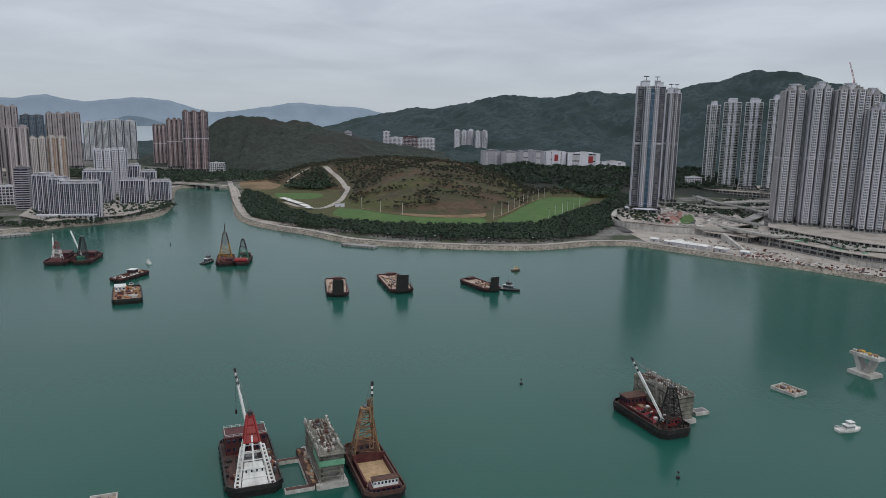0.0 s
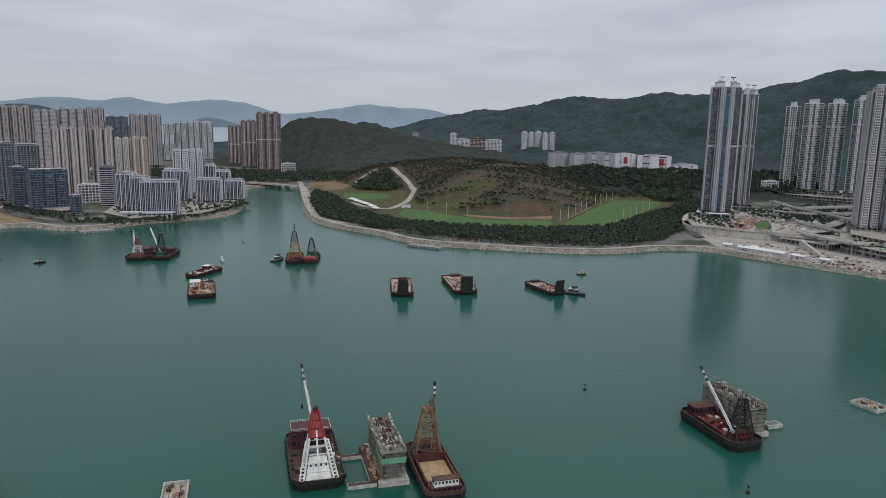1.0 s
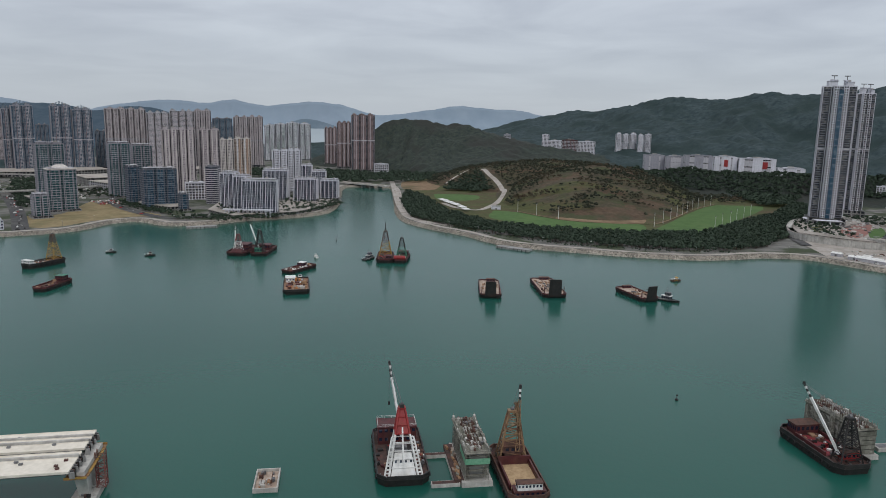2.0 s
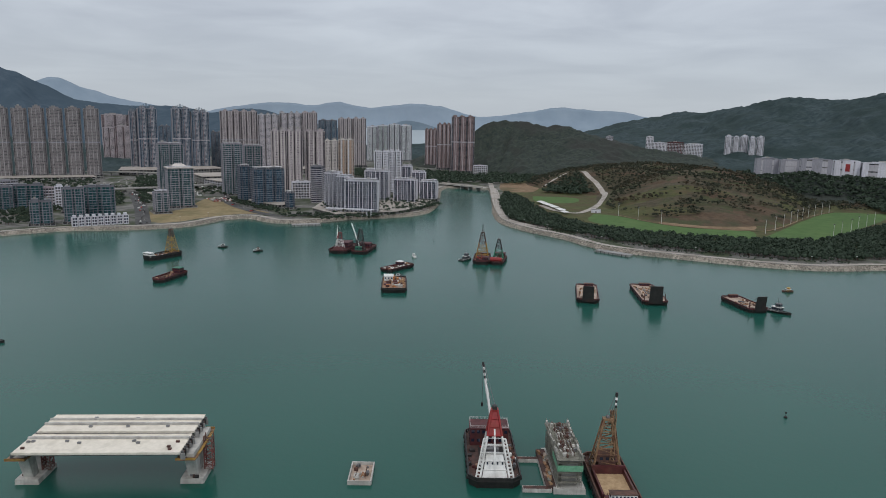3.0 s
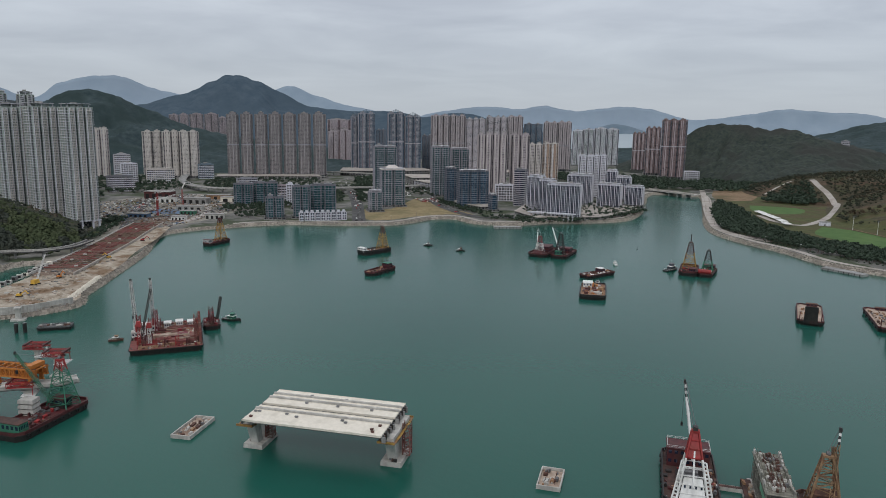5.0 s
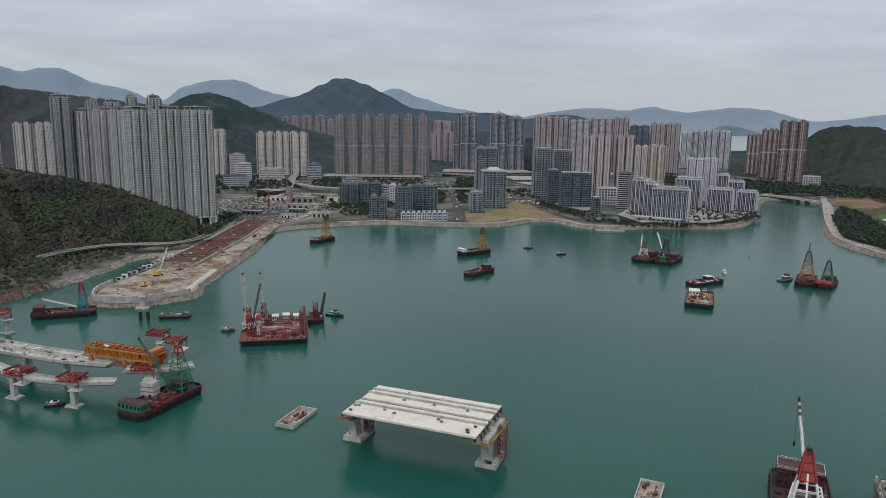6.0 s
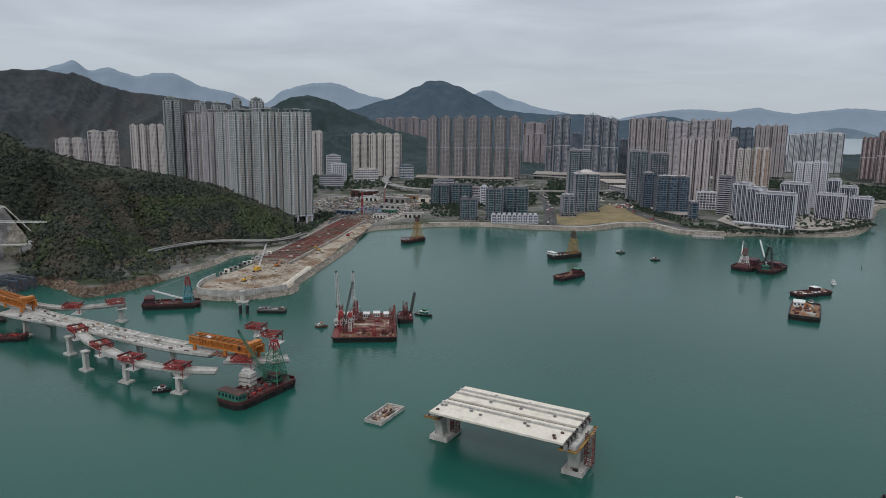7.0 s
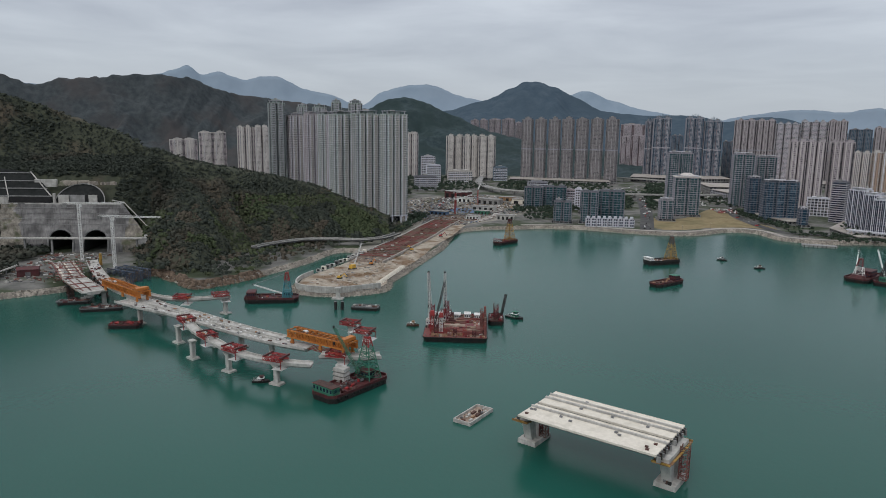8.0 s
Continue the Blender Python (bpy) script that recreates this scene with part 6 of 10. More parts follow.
SITE = [(-770, 475), (-800, 445), (-900, 425), (-1080, 560), (-1090, 700), (-1010, 760), (-840, 620)]
litter("site_stores", "crowded stores, cabins, sheeting and plant on the building site", SITE, 2600, 91, [M_WHITE, M_CONCD, M_CONCD, M_EARTH, M_DUST, M_CONCD, M_LEAF, M_PAVE, M_STEEL, M_RUST, M_BLUE, M_DUST, M_DUST, M_CUT, M_MAROON], 0.4, 2.0)
litter("quay_stores", "building materials and plant laid out on the quay", [(240, 790), (300, 725), (400, 622), (470, 570), (480, 600), (400, 680), (360, 750), (330, 800), (270, 850)], 230, 92, [M_WHITE, M_PAVE, M_CONC, M_RUST, M_PAVE, M_STEEL, M_SANDY], 0.5, 2.0)
litter("podium_clutter", "planters, canopies and plant between the podiums", [(300, 900), (420, 920), (560, 1060), (660, 1120), (560, 1280), (420, 1180), (330, 1100)], 600, 93, [M_CONC, M_CONCD, M_WHITE, M_STEEL, M_ROOF, M_LEAF], 0.8, 3.6)
litter("town_clutter", "small sheds, canopies and kiosks between the blocks", [(-1000, 860), (-790, 960), (-600, 1000), (-700, 1200), (-900, 1300), (-1150, 1180)], 700, 94, [M_CONCD, M_CONCD, M_WHITE, M_STEEL, M_PAVE, M_ROOF], 0.8, 3.0)

r = random.Random(17)
paints = [M_WHITE, M_STEEL, M_HULL, M_RED, M_CONCD]
gs = [Geo() for _ in paints]
lots = scatter(r, [(-760, 930), (-700, 985), (-660, 960), (-720, 900)], 5.0, 0, 1)[:150]
for pts, half in (([(-912, 934), (-770, 800), (-640, 668)], 4), ([(-760, 985), (-690, 900), (-600, 835)], 3), ([(-1080, 640), (-960, 545), (-850, 470)], 3), ([(355, 1500), (330, 1300), (270, 1120), (236, 975)], 3)):
    ln = smooth_line(pts, 9.0)
    lots += [(p.x + r.uniform(-half, half), p.y + r.uniform(-half, half), 0, 0) for p in ln if r.random() < 0.7]
for x, y, _, _ in lots:
    g, a = gs[r.randrange(5)], r.choice((40, 130, 45, 135))
    z = LAND_Z + 0.7
    g.box(x - 2.2, x + 2.2, y - 0.9, y + 0.9, z, z + 0.9, a, 0.1)
    g.box(x - 1.2, x + 1.0, y - 0.8, y + 0.8, z + 0.9, z + 1.5, a, 0.25)
cars = structure("parked_cars", gs[0], paints[0], "small parked cars in white, black and red", "cars", kind="stuff")
for g, m in zip(gs[1:], paints[1:]):
    part("cars", g, m, cars)

for x, y in ((-119, 1048), (-88, 1014), (-55, 988), (72, 960), (86, 998), (99, 1036), (111, 1072), (122, 1104), (132, 1134), (143, 1166), (155, 1194), (168, 1222), (182, 1250), (146, 950), (160, 985), (176, 1020), (190, 1056), (206, 1092), (222, 1128)):
    m_ = thing("floodlight_mast", "tall thin pale floodlight mast beside the pitch", "light mast", pose(x, y, LAND_Z), "floodlight masts")
    part("pole", Geo().tube((0, 0, 0), (0, 0, 18), 0.28, 6, 0.16), M_WHITE, m_)
    part("lamp_bar", Geo().box(-1.2, 1.2, -0.2, 0.2, 17.6, 18.3), M_STEEL, m_)
for x, y, w, d, t in ((-254, 1140, 26, 9, -55), (-238, 1112, 26, 9, -55), (-222, 1086, 24, 9, -55), (-206, 1056, 22, 9, -58), (-195, 1030, 16, 8, -58)):
    c_ = thing("car_canopy", "white canopy roof over a parking row", "canopy", pose(x, y, LAND_Z, 0, 0, t), "canopies")
    part("roof", Geo().hexa([(-w / 2, -d / 2, 3.2), (w / 2, -d / 2, 3.2), (w / 2, d / 2, 3.2), (-w / 2, d / 2, 3.2)], [(-w / 2, -d / 2 + 0.4, 3.5), (w / 2, -d / 2 + 0.4, 3.5), (w / 2, d / 2 - 0.4, 4.4), (-w / 2, d / 2 - 0.4, 4.4)]), M_WHITE, c_)
    for q in (-1, 0, 1):
        part("post", Geo().box(q * w * 0.4 - 0.15, q * w * 0.4 + 0.15, -0.15, 0.15, 0, 3.3), M_STEEL, c_)
hut = thing("white_hut", "small white flat-roofed hut at the road's bend", "hut", pose(-155, 1070, LAND_Z, 0, 0, 10))
part("wall", Geo().box(-7, 7, -4, 4, 0, 5), W_WHITE, hut)
part("roof", Geo().box(-7.4, 7.4, -4.4, 4.4, 5, 5.5), M_ROOF, hut)
part("door", Geo().box(-1, 1, -4.06, -3.9, 0, 2.4), M_STEEL, hut)
jet = thing("landing_jetty", "low dark concrete landing jetty on the seawall", "jetty", pose(-88, 752, 0, 0, 0, -22))
part("slab", Geo().box(-20, 20, -5, 5, -1, 2.2, 0, 0.1), M_CONCD, jet)
for k in range(8):
    part("fender", Geo().box(-18 + 5 * k, -17.4 + 5 * k, -5.3, -5.0, -0.5, 2.0), M_BLACK, jet)
jet = thing("landing_jetty", "dark concrete ferry landing below the promenade", "jetty", pose(-478, 776, 0, 0, 0, 40))
part("slab", Geo().box(-18, 18, -6, 5, -1, 2.4, 0, 0.1), M_CONCD, jet)
for k in range(8):
    part("fender", Geo().box(-16 + 4.5 * k, -15.4 + 4.5 * k, -6.3, -6.0, -0.5, 2.2), M_BLACK, jet)
# bridge at the head of the inlet
br = thing("inlet_bridge", "low pale road bridge at the head of the inlet", "bridge", pose(-470, 1362, 0, 0, 0, -22))
part("deck", Geo().box(-62, 62, -8, 8, 6, 7.6), M_CONC, br)
for s in (-1, 1):
    part("parapet", Geo().box(-62, 62, s * 7.8 - 0.2, s * 7.8 + 0.2, 7.6, 8.8), M_PAVE, br)
for k in range(5):
    part("pier", Geo().box(-42 + 21 * k, -40 + 21 * k, -6, 6, -1, 6), M_CONCD, br)
# street lamps along the promenade
for i in range(12, len(line) - 1, 6):
    p = line[i]
    if p.x < -620 or p.x > 330 or p.y < 600 or (p - line[i + 1]).length > 40:
        continue
    l_ = thing("street_lamp", "thin grey promenade lamp post", "street lamp", pose(p.x, p.y, Z3), "promenade lamps")
    part("pole", Geo().tube((0, 0, 0), (0, 0, 8), 0.14, 5, 0.09), M_STEEL, l_)
    part("lamp_head", Geo().box(-0.9, 0.9, -0.15, 0.15, 7.9, 8.1), M_WHITE, l_)
for x, y, w, d, h, t, m in ((-960, 640, 40, 16, 9, 30, M_CONCD), (-1010, 620, 30, 14, 7, 40, M_WHITE), (-900, 590, 36, 12, 6, 35, M_CONC), (-1060, 640, 44, 20, 12, 30, M_MAROON), (-860, 560, 20, 10, 5, 35, M_GREEN), (-930, 700, 60, 12, 8, 40, M_DECK), (-985, 700, 40, 10, 7, 40, M_TAN), (-880, 500, 26, 10, 5, 35, M_BLUE), (-820, 520, 18, 10, 5, 40, M_WHITE), (-800, 560, 24, 12, 6, 50, M_CONC)):
    sh = thing("site_hall", "low flat-roofed site hall among the stores", "shed", pose(x, y, LAND_Z, 0, 0, t), "site halls")
    part("wall", Geo().box(-w / 2, w / 2, -d / 2, d / 2, 0, h), m, sh)
    part("roof", Geo().box(-w / 2 - 0.5, w / 2 + 0.5, -d / 2 - 0.5, d / 2 + 0.5, h, h + 0.6), M_ROOF, sh)
    for q in range(4):
        part("bay_door", Geo().box(-w / 2 + w * (q + 0.25) / 4, -w / 2 + w * (q + 0.75) / 4, -d / 2 - 0.06, -d / 2 + 0.1, 0, h * 0.7), M_DARK, sh)
# construction cranes on the site
for x, y, z, h, jib, t in ((-935, 560, LAND_Z, 24, 30, 20), (-870, 520, LAND_Z, 22, 26, 80), (-950, 610, LAND_Z, 26, 30, 140)):
    root = thing("site_crane", "thin red and white tower crane on the building site", "crane", pose(x, y, z, 0, 0, t), "site cranes")
    part("mast", Geo().lattice((0, 0, 0), (0, 0, h), 1.6, max(3, int(h / 3)), 0.3), M_RED, root)
    part("jib", Geo().lattice((0, 0, h), (max(jib, 9), 0, h + (16 if jib < 1 else 6)), 1.2, 7, 0.22), M_RED if jib < 1 else M_WHITE, root)
    part("counterweight", Geo().box(-5, -2.5, -1, 1, h - 1, h + 1), M_CONCD, root)

# red paving, lawns and planting on the eastern podiums
def raised_patch(name, pts, z, material, label, category):
    ring = smooth_line(list(pts) + [pts[0]], 8.0)[:-1]
    area = sum(ring[i - 1].x * ring[i].y - ring[i].x * ring[i - 1].y for i in range(len(ring)))
    ring = [(p.x, p.y) for p in (ring if area > 0 else ring[::-1])]
    structure(name, Geo().prism(ring, z - 0.4, z), material, label, category)


raised_patch("plaza", [(285, 932), (312, 988), (342, 1025), (348, 1012), (310, 914), (286, 885)], 12.5, M_PLAZA, "red-brown paved plaza with curved edges", "paving")
raised_patch("podium_lawn", [(326, 957), (351, 988), (330, 910), (308, 892)], 12.48, M_LAWN, "small green lawn beside the plaza", "grass")
raised_patch("podium_lawn_2", [(255, 930), (268, 990), (280, 985), (266, 915)], 12.48, M_GRASS, "planted strip at the foot of the slender tower", "grass")
base_ring = thing("tower_skirt", "flared white canopy skirt round the slender tower's foot", "canopy", pose(290, 1010, 12.3, 0, 0, -16))
part("skirt", Geo().prism([(26 * math.cos(a * 0.3142), 24 * math.sin(a * 0.3142)) for a in range(20)], 6, 7, [(22 * math.cos(a * 0.3142), 20 * math.sin(a * 0.3142)) for a in range(20)]), W_WHITE, base_ring)
for a in range(10):
    part("skirt_column", Geo().tube((24 * math.cos(a * 0.628), 22 * math.sin(a * 0.628), 0), (24 * math.cos(a * 0.628), 22 * math.sin(a * 0.628), 6), 0.8, 8), W_WHITE, base_ring)
rr = random.Random(77)
spots = scatter(rr, [(243, 985), (240, 915), (290, 872), (300, 1080), (270, 1060)], 9.0, 3, 6, 12.3) + scatter(rr, [(350, 1000), (400, 960), (412, 1000), (380, 1100), (330, 1080)], 8.0, 3, 7, 12.3)
spots += scatter(rr, [(372, 790), (390, 745), (408, 705), (426, 676), (440, 700), (415, 740), (392, 800)], 8.0, 3, 6, 14.3)
spots += scatter(rr, [(430, 930), (560, 1060), (660, 1120), (560, 1280), (420, 1180), (400, 1040)], 13.0, 4, 8)
wood("podium_planting", "small trees and hedges planted on the podium decks", spots, 78, 20, trunks=False)
litter("terrace_plant", "parasols, plant boxes and skylights on the podium roofs", [(255, 960), (250, 915), (290, 876), (345, 868), (395, 905), (412, 1000), (375, 1110), (300, 1080)], 260, 96, [M_CONC, M_CONCD, M_WHITE, M_STEEL, M_PAVE], 0.8, 3.2, z=12.3)
litter("lower_terrace_plant", "plant, screens and parked vans on the lower terraces", [(366, 790), (386, 742), (404, 698), (426, 668), (462, 640), (560, 700), (640, 790)], 260, 97, [M_CONC, M_CONCD, M_WHITE, M_STEEL, M_NET], 0.8, 3.4, z=14.3)
litter("quay_barriers", "rows of red barriers and pale stores along the quay", [(300, 720), (400, 622), (470, 565), (474, 580), (410, 645), (330, 735)], 160, 98, [M_RUST, M_MAROON, M_WHITE, M_PLAZA], 0.5, 1.8)
litter("town_yards", "parked vans, kiosks and low sheds along the streets", [(-1100, 1150), (-900, 940), (-800, 820), (-780, 850), (-800, 960), (-860, 1120), (-1000, 1200)], 500, 99, [M_CONCD, M_CONCD, M_WHITE, M_STEEL, M_ROOF, M_LEAF, M_LEAF], 0.7, 2.6)
spots = scatter(rr, [(-1150, 1190), (-930, 960), (-790, 820), (-770, 840), (-900, 990), (-1120, 1220)], 9.0, 5, 9) + scatter(rr, [(-1300, 900), (-1180, 800), (-1090, 770), (-1000, 860), (-900, 1000), (-950, 1040), (-1100, 900), (-1250, 960)], 12.0, 5, 10)
spots += scatter(rr, [(-1000, 800), (-900, 700), (-830, 640), (-800, 670), (-880, 760), (-960, 850)], 10.0, 4, 8) + scatter(rr, [(-900, 1060), (-780, 960), (-700, 1000), (-640, 1150), (-800, 1250)], 15.0, 5, 9)
spots += scatter(rr, [(-1520, 720), (-1330, 600), (-1130, 640), (-1180, 780), (-1420, 880)], 15.0, 6, 11) + scatter(rr, [(-1420, 560), (-1230, 470), (-1000, 440), (-960, 480), (-1140, 590), (-1330, 640)], 12.0, 6, 11)
spots += scatter(rr, [(-1330, 930), (-1180, 1080), (-1090, 1040), (-1020, 900), (-1150, 860)], 14.0, 5, 9)
wood("town_trees", "rows of dark street trees through the town", spots, 79, 20)

# arcade along the foot of the white flats, and planting round them
arc = thing("arcade", "white arcade with round arches at the foot of the flats", "arcade", pose(-463, 866, LAND_Z, 0, 0, facing(-463, 866, -16)))
part("roof_slab", Geo().box(-34, 34, -3, 3, 8.4, 9.6), W_WHITE, arc)
for k in range(11):
    x = -31 + 6.2 * k
    part("arch_pier", Geo().box(x - 0.9, x + 0.9, -2.6, 2.6, 0, 5.4), W_WHITE, arc)
    if k < 10:
        for q in range(8):
            a0, a1 = math.pi * q / 8, math.pi * (q + 1) / 8
            xa, za, xb, zb = x + 3.1 - 2.2 * math.cos(a0), 5.4 + 2.2 * math.sin(a0), x + 3.1 - 2.2 * math.cos(a1), 5.4 + 2.2 * math.sin(a1)
            part("arch_piece", Geo().hexa([(xa, -2.6, za), (xb, -2.6, zb), (xb, 2.6, zb), (xa, 2.6, za)], [(xa, -2.6, 8.4), (xb, -2.6, 8.4), (xb, 2.6, 8.4), (xa, 2.6, 8.4)]), W_WHITE, arc)
spots = scatter(rr, [(-520, 830), (-470, 800), (-420, 850), (-395, 930), (-390, 1040), (-412, 1060), (-420, 960), (-440, 900), (-480, 850)], 7.0, 3, 7)
spots += scatter(rr, [(-690, 900), (-600, 850), (-560, 835), (-540, 870), (-590, 880), (-670, 930)], 9.0, 3, 6)
spots += scatter(rr, [(-900, 760), (-830, 700), (-800, 740), (-850, 820)], 8.0, 4, 8)
spots += scatter(rr, [(-525, 885), (-475, 850), (-415, 905), (-404, 980), (-424, 1050), (-515, 1050), (-550, 960)], 11.0, 3, 6, 8.8)
wood("waterfront_planting", "hedges and small trees along the waterfront plots", spots, 80, 20)


# ---- vessels ----
def ring_mesh(r, w, n=10):
    g = Geo()
    for i in range(n):
        c, s = math.cos(2 * math.pi * i / n), math.sin(2 * math.pi * i / n)
        g.v += [(r * c, -w, r * s), (r * c, w, r * s), (r * 0.55 * c, w, r * 0.55 * s), (r * 0.55 * c, -w, r * 0.55 * s)]
    for i in range(n):
        k, q = 4 * i, 4 * ((i + 1) % n)
        g.f += [(k + j, q + j, q + (j + 1) % 4, k + (j + 1) % 4) for j in range(4)]
    return g.mesh("tyre", M_BLACK)


TYRE = ring_mesh(0.85, 0.28)


def hull_outline(L, W, rake):
    return [(-L / 2, -W / 2 + rake), (-L / 2 + rake, -W / 2), (L / 2 - rake, -W / 2), (L / 2, -W / 2 + rake), (L / 2, W / 2 - rake), (L / 2 - rake, W / 2), (-L / 2 + rake, W / 2), (-L / 2, W / 2 - rake)]


def barge(name, label, x, y, turn, L, W, free=2.6, hullm=M_HULL, deckm=M_RUST, rim=1.1, rimm=M_MAROON, rake=2.0, tyres=6, category="barge", group="vessels in the bay"):
    root = thing(name, label, category, pose(x, y, 0, 0, 0, turn), group)
    o = hull_outline(L, W, rake)
    low = [(px * 0.96, py * 0.95) for px, py in o]
    g = Geo()
    g.prism(low, -0.8, free, o)
    g.prism(inset(o, -0.18), free - 0.45, free - 0.1)
    part("hull", g, hullm, root)
    part("deck", Geo().prism(inset(o, 0.35), free, free + 0.06), deckm, root)
    if rim:
        g = Geo()
        i2 = inset(o, 0.45)
        for i in range(8):
            a, b, c, d = o[i], o[(i + 1) % 8], i2[(i + 1) % 8], i2[i]
            g.hexa([(*a, free), (*b, free), (*c, free), (*d, free)], [(*a, free + rim), (*b, free + rim), (*c, free + rim), (*d, free + rim)])
        part("bulwark", g, rimm, root)
    for s in (-1, 1):
        for k in range(tyres):
            t = new("tyre", TYRE)
            t.parent = root
            t.matrix_basis = pose(-L / 2 + rake + (L - 2 * rake) * (k + 0.5) / tyres, s * (W / 2 + 0.25), free - 1.0)
    for sx in (-1, 1):
        for sy in (-1, 1):
            g = Geo()
            for q in (-0.5, 0.5):
                g.tube((sx * (L / 2 - 3) + q, sy * (W / 2 - 1.3), free), (sx * (L / 2 - 3) + q, sy * (W / 2 - 1.3), free + 1.0), 0.25, 6)
            part("bollard", g, M_STEEL, root)
    return root


def house(root, x0, x1, y0, y1, z0, z1, material, rows=1, windows=5, roofm=M_WHITE, label="", name="deckhouse"):
    """A cabin with an overhanging roof and recessed dark windows on all sides."""
    g = Geo()
    g.box(x0, x1, y0, y1, z0, z1)
    h = part(name, g, material, root, label)
    part("cabin_roof", Geo().box(x0 - 0.35, x1 + 0.35, y0 - 0.35, y1 + 0.35, z1, z1 + 0.22), roofm, h)
    st = (z1 - z0) / rows
    for r in range(rows):
        zc = z0 + st * r + st * 0.62
        for k in range(windows):
            f = (k + 0.5) / windows
            yc, xc = y0 + (y1 - y0) * f, x0 + (x1 - x0) * f
            ww, wx, wh = (y1 - y0) / windows * 0.28, (x1 - x0) / windows * 0.28, st * 0.18
            for g in (Geo().box(x0 - 0.05, x0 + 0.1, yc - ww, yc + ww, zc - wh, zc + wh), Geo().box(x1 - 0.1, x1 + 0.05, yc - ww, yc + ww, zc - wh, zc + wh),
                      Geo().box(xc - wx, xc + wx, y0 - 0.05, y0 + 0.1, zc - wh, zc + wh), Geo().box(xc - wx, xc + wx, y1 - 0.1, y1 + 0.05, zc - wh, zc + wh)):
                part("window", g, G_NAVY, h)
    return h


def a_frame(root, x0, x1, half0, z0, apex, z1, half1, lowm, highm, split=0.6, levels=6, leg=0.8, name="a_frame", braced=True):
    """A derrick frame: four raking legs with rungs; the upper part may be painted in another colour."""
    feet = [(x0, -half0), (x0, half0), (x1, half0), (x1, -half0)]
    heads = [(apex - 0.9, -half1), (apex - 0.9, half1), (apex + 0.9, half1), (apex + 0.9, -half1)]

    def at(i, f):
        return Vector((feet[i][0] + (heads[i][0] - feet[i][0]) * f, feet[i][1] + (heads[i][1] - feet[i][1]) * f, z0 + (z1 - z0) * f))
    lo, hi = Geo(), Geo()
    leg *= 0.8
    levels += 2
    for i in range(4):
        lo.beam(at(i, 0), at(i, split), leg)
        hi.beam(at(i, split), at(i, 1), leg)
    for k in range(1, levels + 1):
        f = k / levels
        for i in range(4):
            j = (i + 1) % 4
            tgt = lo if f <= split + 1e-3 else hi
            tgt.beam(at(i, f), at(j, f), leg * 0.5)
            if braced:
                p_, q_ = (i, j) if (k + i) % 2 else (j, i)
                tgt.beam(at(p_, f), at(q_, f - 1 / levels), leg * 0.45)
    a = part(name, lo, lowm, root)
    part("frame_head", hi.box(apex - 1.2, apex + 1.2, -half1 - 0.3, half1 + 0.3, z1 - 0.4, z1 + 0.5), highm, a)
    part("sheave", Geo().tube((apex, -0.6, z1 + 0.9), (apex, 0.6, z1 + 0.9), 0.8, 10), M_STEEL, a)
    return a


def boom(root, foot, tip, w, material, head, style="box", bands=True, hook=14.0):
    foot, tip = Vector(foot), Vector(tip)
    g = Geo()
    f0 = 0.80 if bands else 1.0
    mid = foot.lerp(tip, f0)
    if style == "box":
        g.beam(foot, mid, w, w * 1.2)
    else:
        g.lattice(foot, mid, w * 1.6, max(4, int((mid - foot).length / 3)), w * 0.22, w)
    b = part("boom", g, material, root)
    if bands:
        for k in range(5):
            p, q = foot.lerp(tip, f0 + (1 - f0) * k / 5), foot.lerp(tip, f0 + (1 - f0) * (k + 1) / 5)
            part("boom_band", Geo().beam(p, q, w * 0.85), M_BLACK if k % 2 == 0 else M_WHITE, b)
    part("boom_head", Geo().box(tip.x - w * 0.6, tip.x + w * 0.6, tip.y - w * 0.6, tip.y + w * 0.6, tip.z - 0.4, tip.z + 0.9, 0, 0.15), M_HULL, b)
    g = Geo()
    for s in (-0.5, 0.5):
        g.tube((head[0], head[1] + s, head[2]), (tip.x, tip.y + s, tip.z), 0.11, 4)
    part("stay_cable", g, M_STEEL, b)
    if hook:
        part("hoist_cable", Geo().tube((tip.x, tip.y, tip.z - hook), (tip.x, tip.y, tip.z), 0.07, 4), M_STEEL, b)
        part("hook_block", Geo().box(tip.x - 0.4, tip.x + 0.4, tip.y - 0.4, tip.y + 0.4, tip.z - hook - 1.6, tip.z - hook), M_BLACK, b)
    return b


def clutter(root, rng, x0, x1, y0, y1, z, count, mats, low=0.4, high=2.2, names=("crate", "winch", "drum", "steel_plate")):
    """Deck gear: crates, winches, drums and stacked plates, each its own piece."""
    for _ in range(count):
        x, y = rng.uniform(x0, x1), rng.uniform(y0, y1)
        a, b, h = rng.uniform(low, high), rng.uniform(low, high), rng.uniform(0.4, high * 0.8)
        kind = rng.choice(names)
        g = Geo()
        if kind == "drum":
            g.tube((x - a * 0.6, y, z + 0.7), (x + a * 0.6, y, z + 0.7), 0.7, 8)
        elif kind == "winch":
            g.box(x - a / 2, x + a / 2, y - b / 2, y + b / 2, z, z + h * 0.5)
            g.tube((x, y - b * 0.5, z + h * 0.5 + 0.3), (x, y + b * 0.5, z + h * 0.5 + 0.3), 0.45, 8)
        elif kind == "steel_plate":
            g.box(x - a, x + a, y - b * 0.6, y + b * 0.6, z, z + 0.75, rng.uniform(-6, 6), 0.05)
        else:
            g.box(x - a / 2, x + a / 2, y - b / 2, y + b / 2, z, z + h, rng.uniform(0, 30), 0.06)
        part(kind, g, rng.choice(mats), root)


